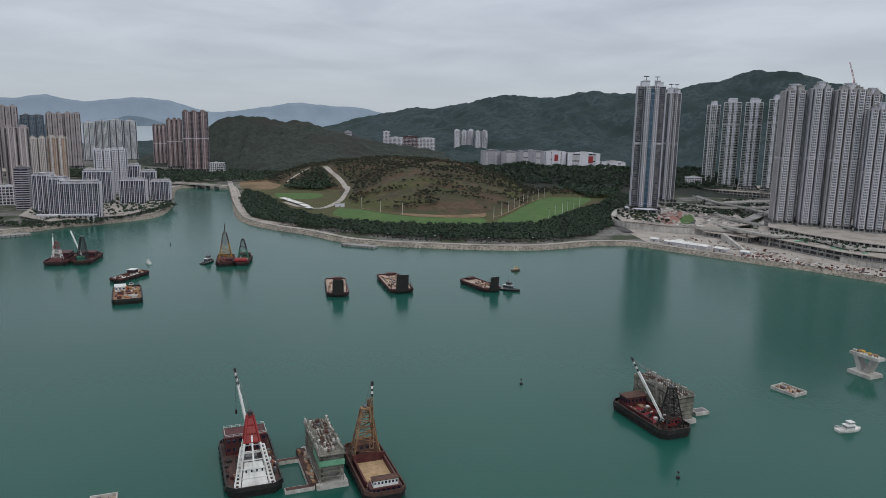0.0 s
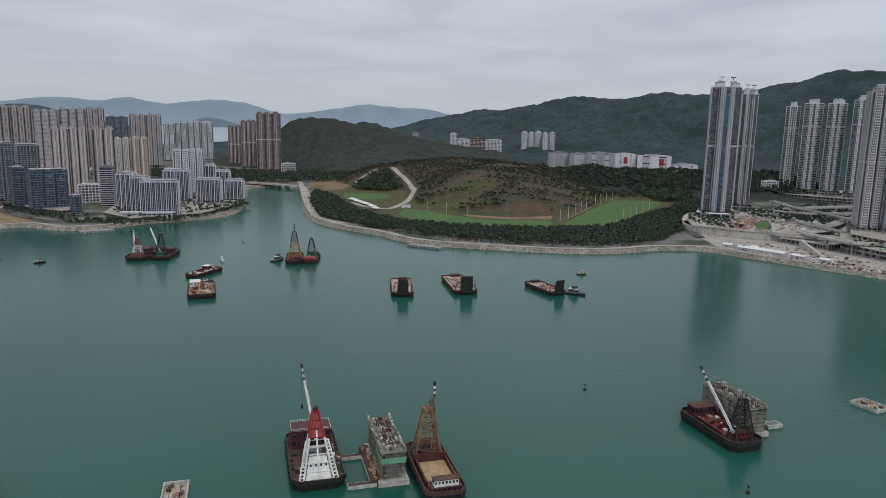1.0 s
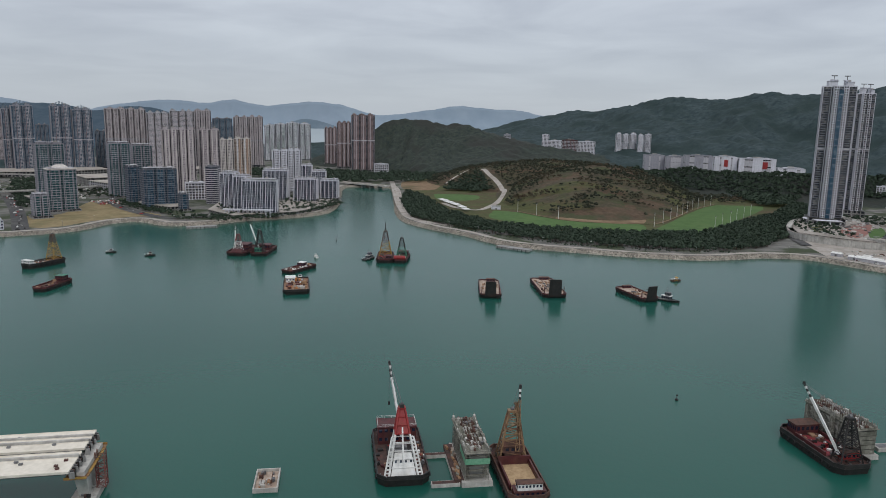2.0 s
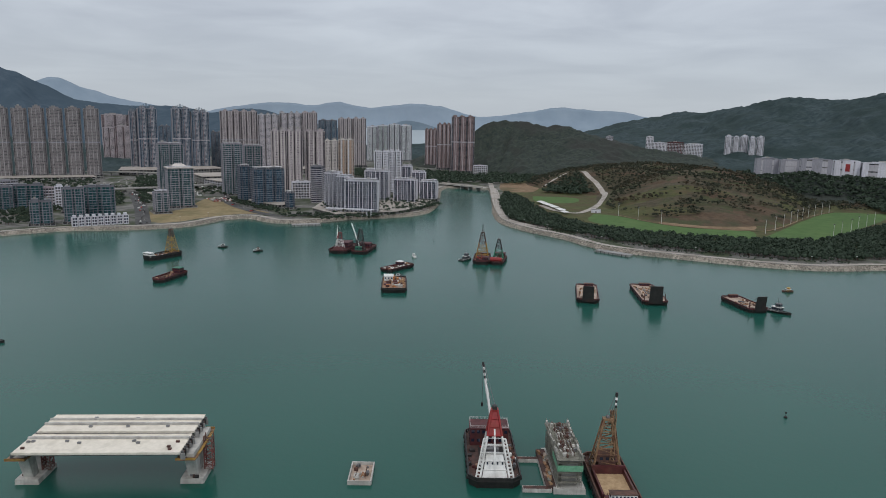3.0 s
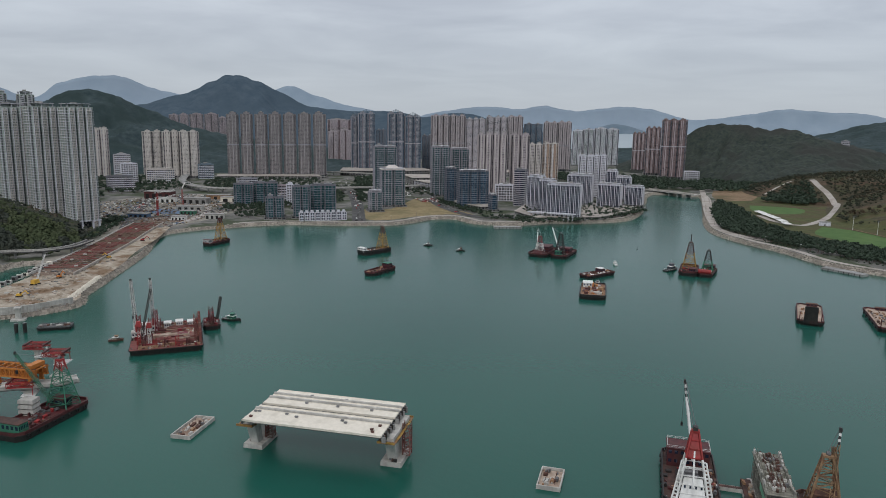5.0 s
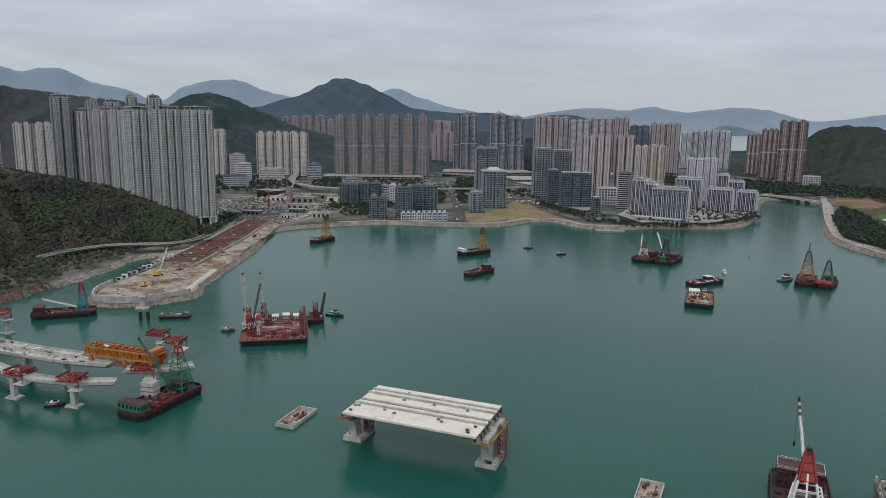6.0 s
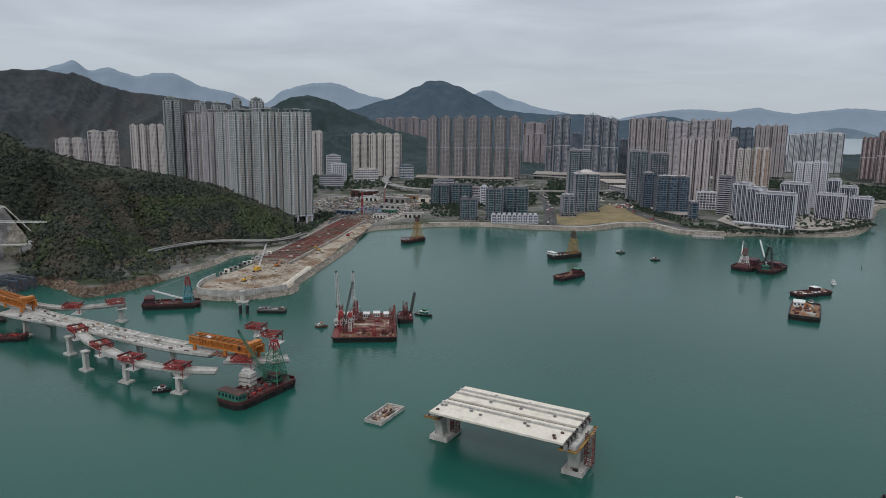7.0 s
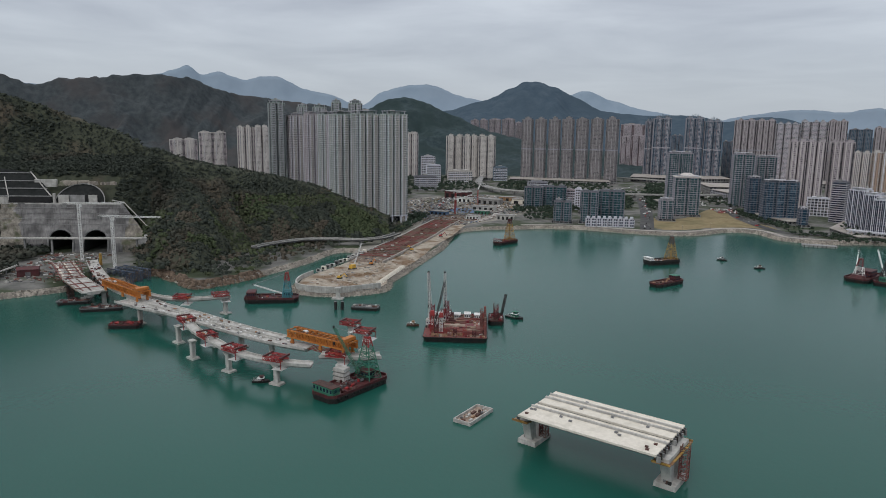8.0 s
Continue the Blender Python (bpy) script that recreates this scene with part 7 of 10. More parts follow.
def rail(root, pts, z, h=1.1, material=M_STEEL, name="handrail", gap=3.0):
    g = Geo()
    for a, b in zip(pts[:-1], pts[1:]):
        a, b = Vector((*a, z)), Vector((*b, z))
        n = max(1, round((b - a).length / gap))
        for k in range(n + 1):
            p = a.lerp(b, k / n)
            g.beam(p, p + Vector((0, 0, h)), 0.09)
        for q in (h * 0.5, h):
            g.beam(a + Vector((0, 0, q)), b + Vector((0, 0, q)), 0.08)
    return part(name, g, material, root)


rng = random.Random(77)
DECK_MATS = [M_RUST, M_MAROON, M_STEEL, M_CARGO, M_HULL, M_WHITE, M_RED]

# red and white derrick barge at the pier
b = barge("derrick_barge", "black and maroon derrick barge with a red and white lattice frame", -73.2, 256.2, 111, 45, 20, 3.2, M_HULL, M_DECKD, 1.2, M_HULL, 3.0, 9, "crane barge")
a_frame(b, -20.5, -12.0, 5.5, 3.2, -10.0, 26.2, 1.1, M_WHITE, M_RED, 0.62, 6, 0.8, braced=False)
plate = part("front_plate", Geo().hexa([(-20.6, -4.8, 3.3), (-20.0, -4.8, 3.3), (-20.0, 4.8, 3.3), (-20.6, 4.8, 3.3)], [(-17.0, -3.2, 11.0), (-16.4, -3.2, 11.0), (-16.4, 3.2, 11.0), (-17.0, 3.2, 11.0)]), M_WHITE, b, "white steel front plate with small ports")
for q in range(4):
    part("port", Geo().box(-18.75, -18.2, -3.2 + 1.9 * q, -2.6 + 1.9 * q, 8.0, 8.8), G_NAVY, plate)
part("head_plating", Geo().hexa([(-14.4, -2.5, 17.4), (-10.6, -2.5, 17.4), (-10.6, 2.5, 17.4), (-14.4, 2.5, 17.4)], [(-10.9, -1.3, 26.0), (-9.2, -1.3, 26.0), (-9.2, 1.3, 26.0), (-10.9, 1.3, 26.0)]), M_RED, b, "red plated head of the frame")
part("head_block", Geo().box(-11.2, -8.8, -1.0, 1.0, 26.0, 28.0, 0, 0.2), M_HULL, b)
house(b, 7.0, 16.0, -7.6, 8.2, 3.3, 10.6, M_MAROON, 2, 7, M_MAROON, "dark red two-storey deckhouse with pale windows")
boom(b, (4.0, -1.2, 8.0), (17.0, 3.0, 35.0), 0.85, M_WHITE, (-10, 0, 26.5), hook=17)
part("mast_post", Geo().beam((-19, 0, 8.4), (-10.4, 0, 25), 0.6), M_WHITE, b)
for s in (-1, 1):
    g = Geo()
    for k in range(12):
        q = k / 11 * 0.58
        g.beam((-20.5 + 9.4 * q, s * (5.5 - 4.4 * q), 3.2 + 23 * q), (-20.2 + 9.4 * q, s * (7.2 - 5.4 * q), 3.2 + 23 * q), 0.45)
    g.beam((-20.2, s * 7.2, 3.2), (-14.7, s * 4.1, 16.6), 0.5)
    part("leg_ladder", g, M_WHITE, b)
part("winch_bed", Geo().box(-10, 4, -5, 5, 3.26, 4.2), M_HULL, b)
for k in range(3):
    part("winch_drum", Geo().tube((-8 + 4 * k, -3, 5.0), (-8 + 4 * k, 3, 5.0), 1.1, 12), M_STEEL, b)
clutter(b, rng, -14, 5, -9, 9, 3.26, 34, DECK_MATS)
clutter(b, rng, -14, 6, -9.4, -7.2, 3.26, 22, DECK_MATS, 0.4, 1.4)
rail(b, [(7, -7.6), (16, -7.6), (16, 8.2), (7, 8.2), (7, -7.6)], 10.8, material=M_WHITE)

# tan derrick barge with an open hold
b = barge("derrick_barge", "rusty derrick barge with a tan lattice frame and an open hold", -24.9, 252.6, 110.5, 42, 15.5, 3.0, M_HULL, M_DECKD, 1.6, M_RUST, 2.6, 8, "crane barge")
part("hold_floor", Geo().box(-13.5, 5, -5.6, 5.6, 3.1, 3.3), M_SAND, b, "hold floor covered in brown sand")
g = Geo()
for s in (-1, 1):
    g.box(-14, 5.4, s * 6 - 0.35, s * 6 + 0.35, 3.05, 5.4)
part("hold_coaming", g, M_MAROON, b)
part("hold_bulkhead", Geo().box(5.0, 5.8, -6.4, 6.4, 3.05, 6.6), M_MAROON, b)
house(b, -19.8, -15.2, -5.6, 5.6, 3.1, 5.4, M_MAROON, 1, 6, M_MAROON, "low red and white wheelhouse")
house(b, -19.4, -16.4, -4.6, 4.6, 5.65, 8.2, M_WHITE, 1, 7, M_RUST, name="wheelhouse")
a_frame(b, 7.0, 14.0, 5.6, 3.0, 11.0, 23.0, 1.5, M_TAND, M_TAND, 0.7, 7, 0.75)
part("jib_rest", Geo().lattice((8.5, -4.6, 3.2), (11.5, -1.6, 26.5), 1.5, 9, 0.3, 0.9), M_TAND, b, "raking lattice leg beside the frame")
part("frame_plate", Geo().hexa([(7.4, -4.2, 7.0), (7.8, -4.2, 7.0), (7.8, 4.2, 7.0), (7.4, 4.2, 7.0)], [(8.3, -3.4, 11.5), (8.7, -3.4, 11.5), (8.7, 3.4, 11.5), (8.3, 3.4, 11.5)]), M_RUST, b)
boom(b, (6.5, -1.5, 8), (12.0, -3.2, 32.6), 0.9, M_TAND, (11, 0, 23.5), "lattice", True, 10)
house(b, 7.5, 13, -3.4, 3.4, 3.1, 9.5, M_RUST, 2, 3, M_RUST, "rusty winch house inside the frame", "winch_house")
clutter(b, rng, 12, 19, -6.5, 6.5, 3.1, 22, [M_RUST, M_TAN, M_MAROON, M_STEEL])
clutter(b, rng, -20, -14, -6, 6, 3.1, 14, [M_RUST, M_RED, M_WHITE, M_STEEL], 0.4, 1.4)
clutter(b, rng, -15, -10, -4, 4, 3.3, 7, [M_RUST, M_TAN, M_CARGO, M_WHITE])

# maroon derrick barge by the eastern pier
b = barge("derrick_barge", "maroon derrick barge with a white boom beside the pier", 98.5, 308.0, 112, 40, 17, 3.0, M_HULL, M_DECKD, 1.5, M_HULL, 3.0, 8, "crane barge")
g = Geo()
for s in (-1, 1):
    g.box(-9, 10, s * 6 - 0.4, s * 6 + 0.4, 3.05, 5.0)
part("hold_coaming", g, M_MAROON, b)
part("hold_floor", Geo().box(-9, 10, -5.6, 5.6, 3.1, 3.3), M_CRIMSON, b, "red painted hold floor")
house(b, 11, 17, -6, 5, 3.1, 7.5, M_MAROON, 1, 5, M_RUST)
house(b, -14, -10, -6, 2, 3.1, 6.5, M_RED, 1, 4, M_RUST)
a_frame(b, -17, -11, 5.0, 3.0, -13, 21.0, 1.4, M_HULL, M_HULL, 0.6, 7, 0.7)
boom(b, (-13.5, 3.5, 6), (2.0, 10.8, 30.6), 0.8, M_WHITE, (-13, 0, 21.5), "box", True, 0)
clutter(b, rng, -10, 10, -4.5, 4.5, 3.3, 26, DECK_MATS)
clutter(b, rng, -18, 18, -7.5, 7.5, 3.1, 22, DECK_MATS, 0.4, 1.3)

# green derrick barge by the viaduct
b = barge("derrick_barge", "black derrick barge with a green lattice frame and a red deck", -320.5, 129.5, 112.5, 42, 17, 3.0, M_HULL, M_MAROON, 1.3, M_MAROON, 2.8, 8, "crane barge")
house(b, -19.5, -14.5, -7, 7, 3.1, 7.6, M_GREEN, 1, 6, M_DECKD, "green deckhouse with a dark red roof")
a_frame(b, 8, 17, 5.5, 3.0, 12.5, 25.0, 1.3, M_GREEN, M_RED, 0.78, 7, 0.6)
boom(b, (7.0, 1, 7), (2.0, 14.0, 30.0), 0.8, M_GREEN, (12.5, 0, 25.5), "lattice", False, 8)
clutter(b, rng, -12, 7, -6.5, 6.5, 3.1, 44, [M_RED, M_MAROON, M_RUST, M_MAROON, M_STEEL, M_HULL], 0.5, 2.4)
part("hold_floor", Geo().box(-9, 5, -5.5, 5.5, 3.08, 3.2), M_MAROON, b, "dark red painted hold floor")
house(b, 8.5, 14, -3.6, 3.6, 3.1, 7.5, M_HULL, 1, 3, M_MAROON, "", "winch_house")

# teal derrick barge in front of the headland
b = barge("derrick_barge", "dark derrick barge with a teal frame near the headland", -515, 146, 66, 40, 15, 3.0, M_HULL, M_MAROON, 1.3, M_MAROON, 2.8, 7, "crane barge")
house(b, -18, -12, -5, 5, 3.1, 8.0, M_MAROON, 1, 4, M_MAROON)
a_frame(b, 8, 15, 5.0, 3.0, 11.5, 22.0, 1.2, M_TEAL, M_RED, 0.7, 6, 0.6)
house(b, 9, 14, -4, 4, 3.1, 8, M_TEAL, 1, 3, M_TEAL)
boom(b, (8, 0, 6), (-14, 2.5, 12.5), 0.8, M_WHITE, (11.5, 0, 22), "box", False, 0)
clutter(b, rng, -18, 7, -5.5, 5.5, 3.1, 26, DECK_MATS)

# mooring group: two cranes side by side
b = barge("derrick_barge", "maroon derrick barge with a pink-white frame", -352, 645, 100, 44, 20, 3.0, M_HULL, M_DECKD, 1.4, M_MAROON, 2.8, 6, "crane barge")
a_frame(b, -17, -10, 4.6, 3.0, -12, 20.5, 1.4, M_WHITE, M_CRIMSON, 0.62, 5, 0.5)
part("red_plating", Geo().hexa([(-19.5, -6, 3.1), (-12, -6, 3.1), (-12, 6, 3.1), (-19.5, 6, 3.1)], [(-18, -4.5, 6.5), (-13, -4.5, 6.5), (-13, 4.5, 6.5), (-18, 4.5, 6.5)]), M_MAROON, b)
house(b, -6, 10, -7, 7, 3.1, 9, M_MAROON, 2, 6, M_MAROON)
boom(b, (-10, 4, 7), (6, 9, 26), 0.9, M_WHITE, (-12, 0, 24), "box", True, 0)
b = barge("derrick_barge", "dark derrick barge with a green frame and a white boom", -331, 650, 100, 42, 17, 3.0, M_HULL, M_DECKD, 1.4, M_MAROON, 2.8, 6, "crane barge")
a_frame(b, -17, -10, 5.0, 3.0, -12, 24.5, 1.3, M_HULL, M_HULL, 0.5, 6, 0.7)
house(b, -19.6, -17.4, -3.2, 3.2, 3.1, 8.0, M_GREEN, 1, 4, M_GREEN, "green painted winch house")
boom(b, (-10, 2, 7), (5, 15, 28), 1.0, M_WHITE, (-12, 0, 25), "box", False, 0)
house(b, 0, 10, -6, 6, 3.1, 8, M_MAROON, 1, 5, M_MAROON)

# yellow and green frames on one red barge
b = barge("derrick_barge", "red derrick barge with a tall yellow lattice frame", -203, 654, 105, 40, 16, 3.2, M_HULL, M_DECKD, 1.6, M_MAROON, 3.0, 7, "crane barge")
a_frame(b, -1, 7, 6.0, 3.6, 3, 28.0, 1.5, M_OCHRE, M_DECKD, 0.6, 6, 0.8, name="yellow_frame")
part("mast_post", Geo().tube((3, 0, 28), (3, 0, 36), 0.5, 6), M_HULL, b)
house(b, -18, -11, -6.5, -1, 3.3, 7.0, M_MAROON, 1, 4, M_MAROON)
clutter(b, rng, -17, 17, -6.5, 6.5, 3.2, 34, [M_RED, M_MAROON, M_RUST, M_HULL])
b = barge("derrick_barge", "dark barge with a green lattice frame and a red tank", -187, 657, 98, 36, 13, 2.8, M_HULL, M_DECKD, 1.2, M_MAROON, 2.6, 6, "crane barge")
a_frame(b, -4, 3, 5.0, 3.2, -0.5, 22.0, 1.2, M_GREEN, M_HULL, 0.5, 6, 0.6)
part("tank", Geo().tube((-16, -5.5, 5.4), (-16, 5.5, 5.4), 2.0, 14), M_RED, b, "red cylindrical tank lying across the deck")
house(b, 8, 15, -5, 5, 3.2, 7.0, M_MAROON, 1, 4, M_MAROON)
clutter(b, rng, -13, 7, -6, 6, 3.2, 22, DECK_MATS, 0.4, 1.8)

# cranes along the town shore
b = barge("derrick_barge", "black barge with a tan frame and a white wheelhouse", -488, 532, 80, 38, 14, 3.2, M_HULL, M_RUST, 1.5, M_HULL, 2.8, 6, "crane barge")
house(b, -18, -13.5, -5.4, 5.4, 3.2, 7.2, M_WHITE, 2, 6, M_WHITE)
a_frame(b, 6, 15, 5.0, 3.2, 10.5, 26.5, 1.4, M_OCHRE, M_RUST, 0.75, 7, 0.8)
clutter(b, rng, -12, 5, -5, 5, 3.2, 22, DECK_MATS, 0.6, 2.0)
b = barge("derrick_barge", "maroon barge with a yellow frame near the seawall", -652, 457, 104, 34, 13, 3.0, M_HULL, M_MAROON, 1.4, M_MAROON, 2.8, 6, "crane barge")
house(b, -16, -11.5, -4.8, 4.8, 3.0, 6.6, M_WHITE, 1, 6, M_MAROON)
a_frame(b, 2, 12, 4.8, 3.0, 6.5, 27.5, 1.3, M_OCHRE, M_MAROON, 0.8, 7, 0.8)
clutter(b, rng, -10, 14, -4.5, 4.5, 3.0, 22, DECK_MATS, 0.6, 2.0)

# the large moored work barge with its cranes
b = barge("work_barge", "large rusty work barge stacked with steel and two white crawler cranes", -386, 232, 147, 56, 40, 3.4, M_HULL, M_STRUT, 0.25, M_STRUT, 1.2, 8, "work barge")
for cx, cy, tx, ty, tz in ((-4, 17.0, -5, 18.5, 40), (8, 8.0, 8.5, 8.5, 37)):
    house(b, cx - 4, cx + 2, cy - 2.6, cy + 2.6, 5.2, 8.2, M_WHITE, 1, 3, M_CONC, "white crane cab", "crane_house")
    for q in range(7):
        px, py = cx + rng.uniform(-7, 5), cy + rng.uniform(-4.5, 3)
        part("rig_frame", Geo().lattice((px, py, 3.5), (px + rng.uniform(-1, 1), py, rng.uniform(8, 14)), 1.5, 4, 0.3), rng.choice([M_CRIMSON, M_WHITE, M_CRIMSON, M_WHITE]), b)
    part("slew_mast", Geo().lattice((cx - 2, cy - 1.5, 10.6), (cx - 2, cy - 1.5, 18.5), 2.2, 4, 0.4), M_CRIMSON, b)
    for s in (-1, 1):
        part("crawler_track", Geo().box(cx - 4, cx + 4, cy + s * 2.4 - 0.6, cy + s * 2.4 + 0.6, 3.5, 5.0, 0, 0.4), M_BLACK, b)
    boom(b, (cx + 2, cy, 7), (tx, ty, tz), 1.15, M_WHITE, (cx - 4, cy, 13), "lattice", False, 22)
    part("gantry", Geo().beam((cx - 4, cy, 8.8), (cx - 4, cy, 13.2), 0.7).beam((cx + 2, cy, 8.8), (cx - 4, cy, 13.2), 0.5), M_RED, b)
for k in range(5):
    house(b, 14 + 2.2 * (k % 2), 20 + 2.2 * (k % 2), 12 - 7 * k, 16 - 7 * k, 3.5, 6.6, M_WHITE, 1, 3, M_WHITE, "", "site_cabin")
part("precast_beam", Geo().box(-11, -7, -13, 8, 3.5, 6.4, 0, 0.2), M_GRIT, b, "long sandy precast beam with a red end")
part("beam_cover", Geo().box(-10.6, -7.4, -12, -6, 6.404, 6.5), M_CRIMSON, b)
for k, (px, py) in enumerate(((-18, 15), (-22, 9))):
    mast = part("lattice_mast", Geo().lattice((px, py, 3.5), (px, py, 17 + 2 * (k % 2)), 1.6, 6, 0.28), M_WHITE if k % 2 else M_RED, b)
    part("mast_head", Geo().box(px - 1.6, px + 1.6, py - 1.6, py + 1.6, 15, 18, 0, 0.5), M_RED, mast)
for k in range(5):
    part("steel_block", Geo().box(-18, -6, -18 + 6.5 * k, -13 + 6.5 * k, 3.5, 5.4, 2, 0.1), [M_STRUT, M_CARGO, M_STRUT, M_RUST, M_MAROON][k], b)
for k in range(11):
    px, py = (-20 + 5.0 * (k - 16), -15.5 + (k % 2)) if k > 15 else (-22 + 9 * (k % 6), -18.5) if k < 6 else ((-25, -12 + 6 * (k - 6)) if k < 11 else (rng.uniform(-20, 20), rng.uniform(-14, 18)))
    part("lattice_stand", Geo().lattice((px, py, 3.5), (px, py, rng.uniform(7, 12)), 2.0, 3, 0.3), M_RED if k % 2 else M_MAROON, b)
clutter(b, rng, -25, 25, -18, 18, 3.5, 150, [M_RUST, M_STRUT, M_CRIMSON, M_CARGO, M_STRUT, M_MAROON, M_GRIT], 1.0, 3.4, ("steel_plate", "crate", "steel_plate", "drum"))
for k in range(90):
    px, py, ln_ = rng.uniform(-26, 12), rng.uniform(-14, 13), rng.uniform(4, 11)
    z_ = rng.choice((3.5, 3.5, 4.5, 5.4))
    part("steel_beam", Geo().box(px - 0.45, px + 0.45, py - ln_ / 2, py + ln_ / 2, 3.5, z_ + 0.8, rng.uniform(-5, 5), 0.05), rng.choice([M_STRUT, M_STRUT, M_MAROON, M_CRIMSON, M_RUST, M_STRUT, M_CARGO, M_GRIT]), b)
for k in range(8):
    part("pile_casing", Geo().tube((-24 + 6.3 * k, -19, 3.4), (-24 + 6.3 * k, -19, 10.5 + (k % 3)), 0.8, 8), M_STRUT, b)
    part("pile_frame", Geo().lattice((-22 + 6.0 * k, -16.6, 3.4), (-22 + 6.0 * k, -16.6, 9.0 + (k % 2)), 1.8, 3, 0.3), M_STRUT, b)
clutter(b, rng, -27, 24, -18, 17, 3.5, 150, [M_WHITE, M_GRIT, M_CRIMSON, M_RED, M_STEEL, M_CONC, M_TAN, M_STRUT], 0.4, 1.5, ("crate", "drum", "winch"))
part("luffing_arm", Geo().lattice((-10, 14, 6), (7.5, 8.5, 31), 0.9, 10, 0.2), M_HULL, b, "dark raking lattice arm")
b = barge("pontoon_barge", "small dark red barge with lattice stands", -391, 267, 147, 20, 10, 2.6, M_HULL, M_RUST, 0.8, M_MAROON, 1.4, 3, "barge")
for k in range(3):
    part("lattice_stand", Geo().lattice((-6 + 6 * k, 0, 2.6), (-6 + 6 * k, 0, 9.5 + k), 3.0, 4, 0.35), M_CRIMSON if k % 2 else M_MAROON, b)
clutter(b, rng, -8, 8, -4, 4, 2.6, 24, [M_WHITE, M_CRIMSON, M_MAROON, M_STEEL], 0.5, 2.0)
part("ramp_arm", Geo().lattice((6, -4, 3), (11, -7, 17), 1.2, 5, 0.3), M_HULL, b)


# landing-craft barges with an upright bow ramp
def landing_craft(x, y, turn, L, W, ramp, label, cargo, seed):
    r = random.Random(seed)
    b = barge("landing_craft", label, x, y, turn, L, W, 2.8, M_HULL, M_GRIT, 1.0, M_MAROON, 2.0, 5, "landing craft")
    g = Geo()
    g.hexa([(-L / 2 - 0.8, -W * 0.26, 1.6), (-L / 2 + 0.2, -W * 0.26, 1.6), (-L / 2 + 0.2, W * 0.26, 1.6), (-L / 2 - 0.8, W * 0.26, 1.6)],
           [(-L / 2 - 2.2, -W * 0.24, ramp), (-L / 2 - 1.5, -W * 0.24, ramp), (-L / 2 - 1.5, W * 0.24, ramp), (-L / 2 - 2.2, W * 0.24, ramp)])
    for k in range(5):
        part("ramp_rib", Geo().box(-L / 2 + 0.1, -L / 2 + 0.5, -W * 0.25, W * 0.25, 3 + k * (ramp - 4) / 5, 3.3 + k * (ramp - 4) / 5), M_HULL, b)
    part("bow_ramp", g, M_HULL, b, "black steel bow ramp raised upright")
    for s in (-1, 1):
        part("ramp_post", Geo().tube((-L / 2 + 3, s * W * 0.40, 2.8), (-L / 2 + 3, s * W * 0.40, 8.5), 0.35, 6), M_MAROON, b)
        part("ramp_cable", Geo().tube((-L / 2 + 3, s * W * 0.40, 8.3), (-L / 2 - 1.6, s * W * 0.22, ramp - 0.5), 0.08, 4), M_STEEL, b)
    house(b, L / 2 - 4.5, L / 2 - 1.5, -W * 0.32, W * 0.1, 2.8, 4.8, M_MAROON, 1, 3, M_RUST)
    clutter(b, r, -L / 2 + 4, L / 2 - 9, -W * 0.38, W * 0.38, 2.86, 60 if cargo != "sand" else 26, [M_CARGO, M_RUST, M_TAN, M_GRIT, M_STEEL, M_GRIT], 0.5, 2.0)
    return b


landing_craft(-83.5, 555, 101, 52, 17, 14, "black landing craft with its bow ramp raised and a sandy deck", "sand", 1)
landing_craft(-38, 573, 106, 58, 19.5, 15.5, "black landing craft loaded with rusty steel, ramp raised", "steel", 2)
b = landing_craft(33, 572, 121, 40, 16, 13, "long landing craft with a sandy deck and a raised ramp", "sand", 3)


def work_boat(name, label, x, y, turn, L, W, hullm, housem, seed=0, mast=True):
    """A small boat with a sheered pointed hull, wheelhouse, mast and rail."""
    root = thing(name, label, "boat", pose(x, y, 0, 0, 0, turn), "small boats")
    secs = []
    for i in range(9):
        f = i / 8
        hw = W / 2 * (1 - max(0, (f - 0.55) / 0.45) ** 2.2) * (0.86 + 0.14 * min(1, f * 4))
        secs.append((-L / 2 + L * f, max(0.08, hw), 1.1 + 0.9 * max(0, f - 0.4) * L / 14))
    g = Geo()
    for (xa, wa, za), (xb, wb, zb) in zip(secs[:-1], secs[1:]):
        for s in (-1, 1):
            q = [(xa, s * wa * 0.75, -0.5), (xb, s * wb * 0.75, -0.5), (xb, s * wb, zb), (xa, s * wa, za)]
            g.poly(q if s < 0 else q[::-1])
        g.poly([(xa, -wa, za - 0.25), (xb, -wb, zb - 0.25), (xb, wb, zb - 0.25), (xa, wa, za - 0.25)])
    xa, wa, za = secs[0]
    g.poly([(xa, wa * 0.75, -0.5), (xa, -wa * 0.75, -0.5), (xa, -wa, za), (xa, wa, za)])
    part("hull", g, hullm, root)
    house(root, -L * 0.18, L * 0.16, -W * 0.3, W * 0.3, 0.9, 0.9 + L * 0.16, housem, 1, 4, M_WHITE)
    house(root, -L * 0.06, L * 0.12, -W * 0.24, W * 0.24, 0.9 + L * 0.16 + 0.24, 0.9 + L * 0.28, housem, 1, 3, housem, name="wheelhouse")
    if mast:
        part("mast", Geo().tube((0, 0, 1), (0, 0, L * 0.55), 0.12, 5).beam((0, -W * 0.2, L * 0.48), (0, W * 0.2, L * 0.48), 0.1), M_STEEL, root)
    rail(root, [(-L * 0.48, -W * 0.4), (L * 0.1, -W * 0.46)], 1.0, material=M_WHITE)
    rail(root, [(-L * 0.48, W * 0.4), (L * 0.1, W * 0.46)], 1.0, material=M_WHITE)
    return root


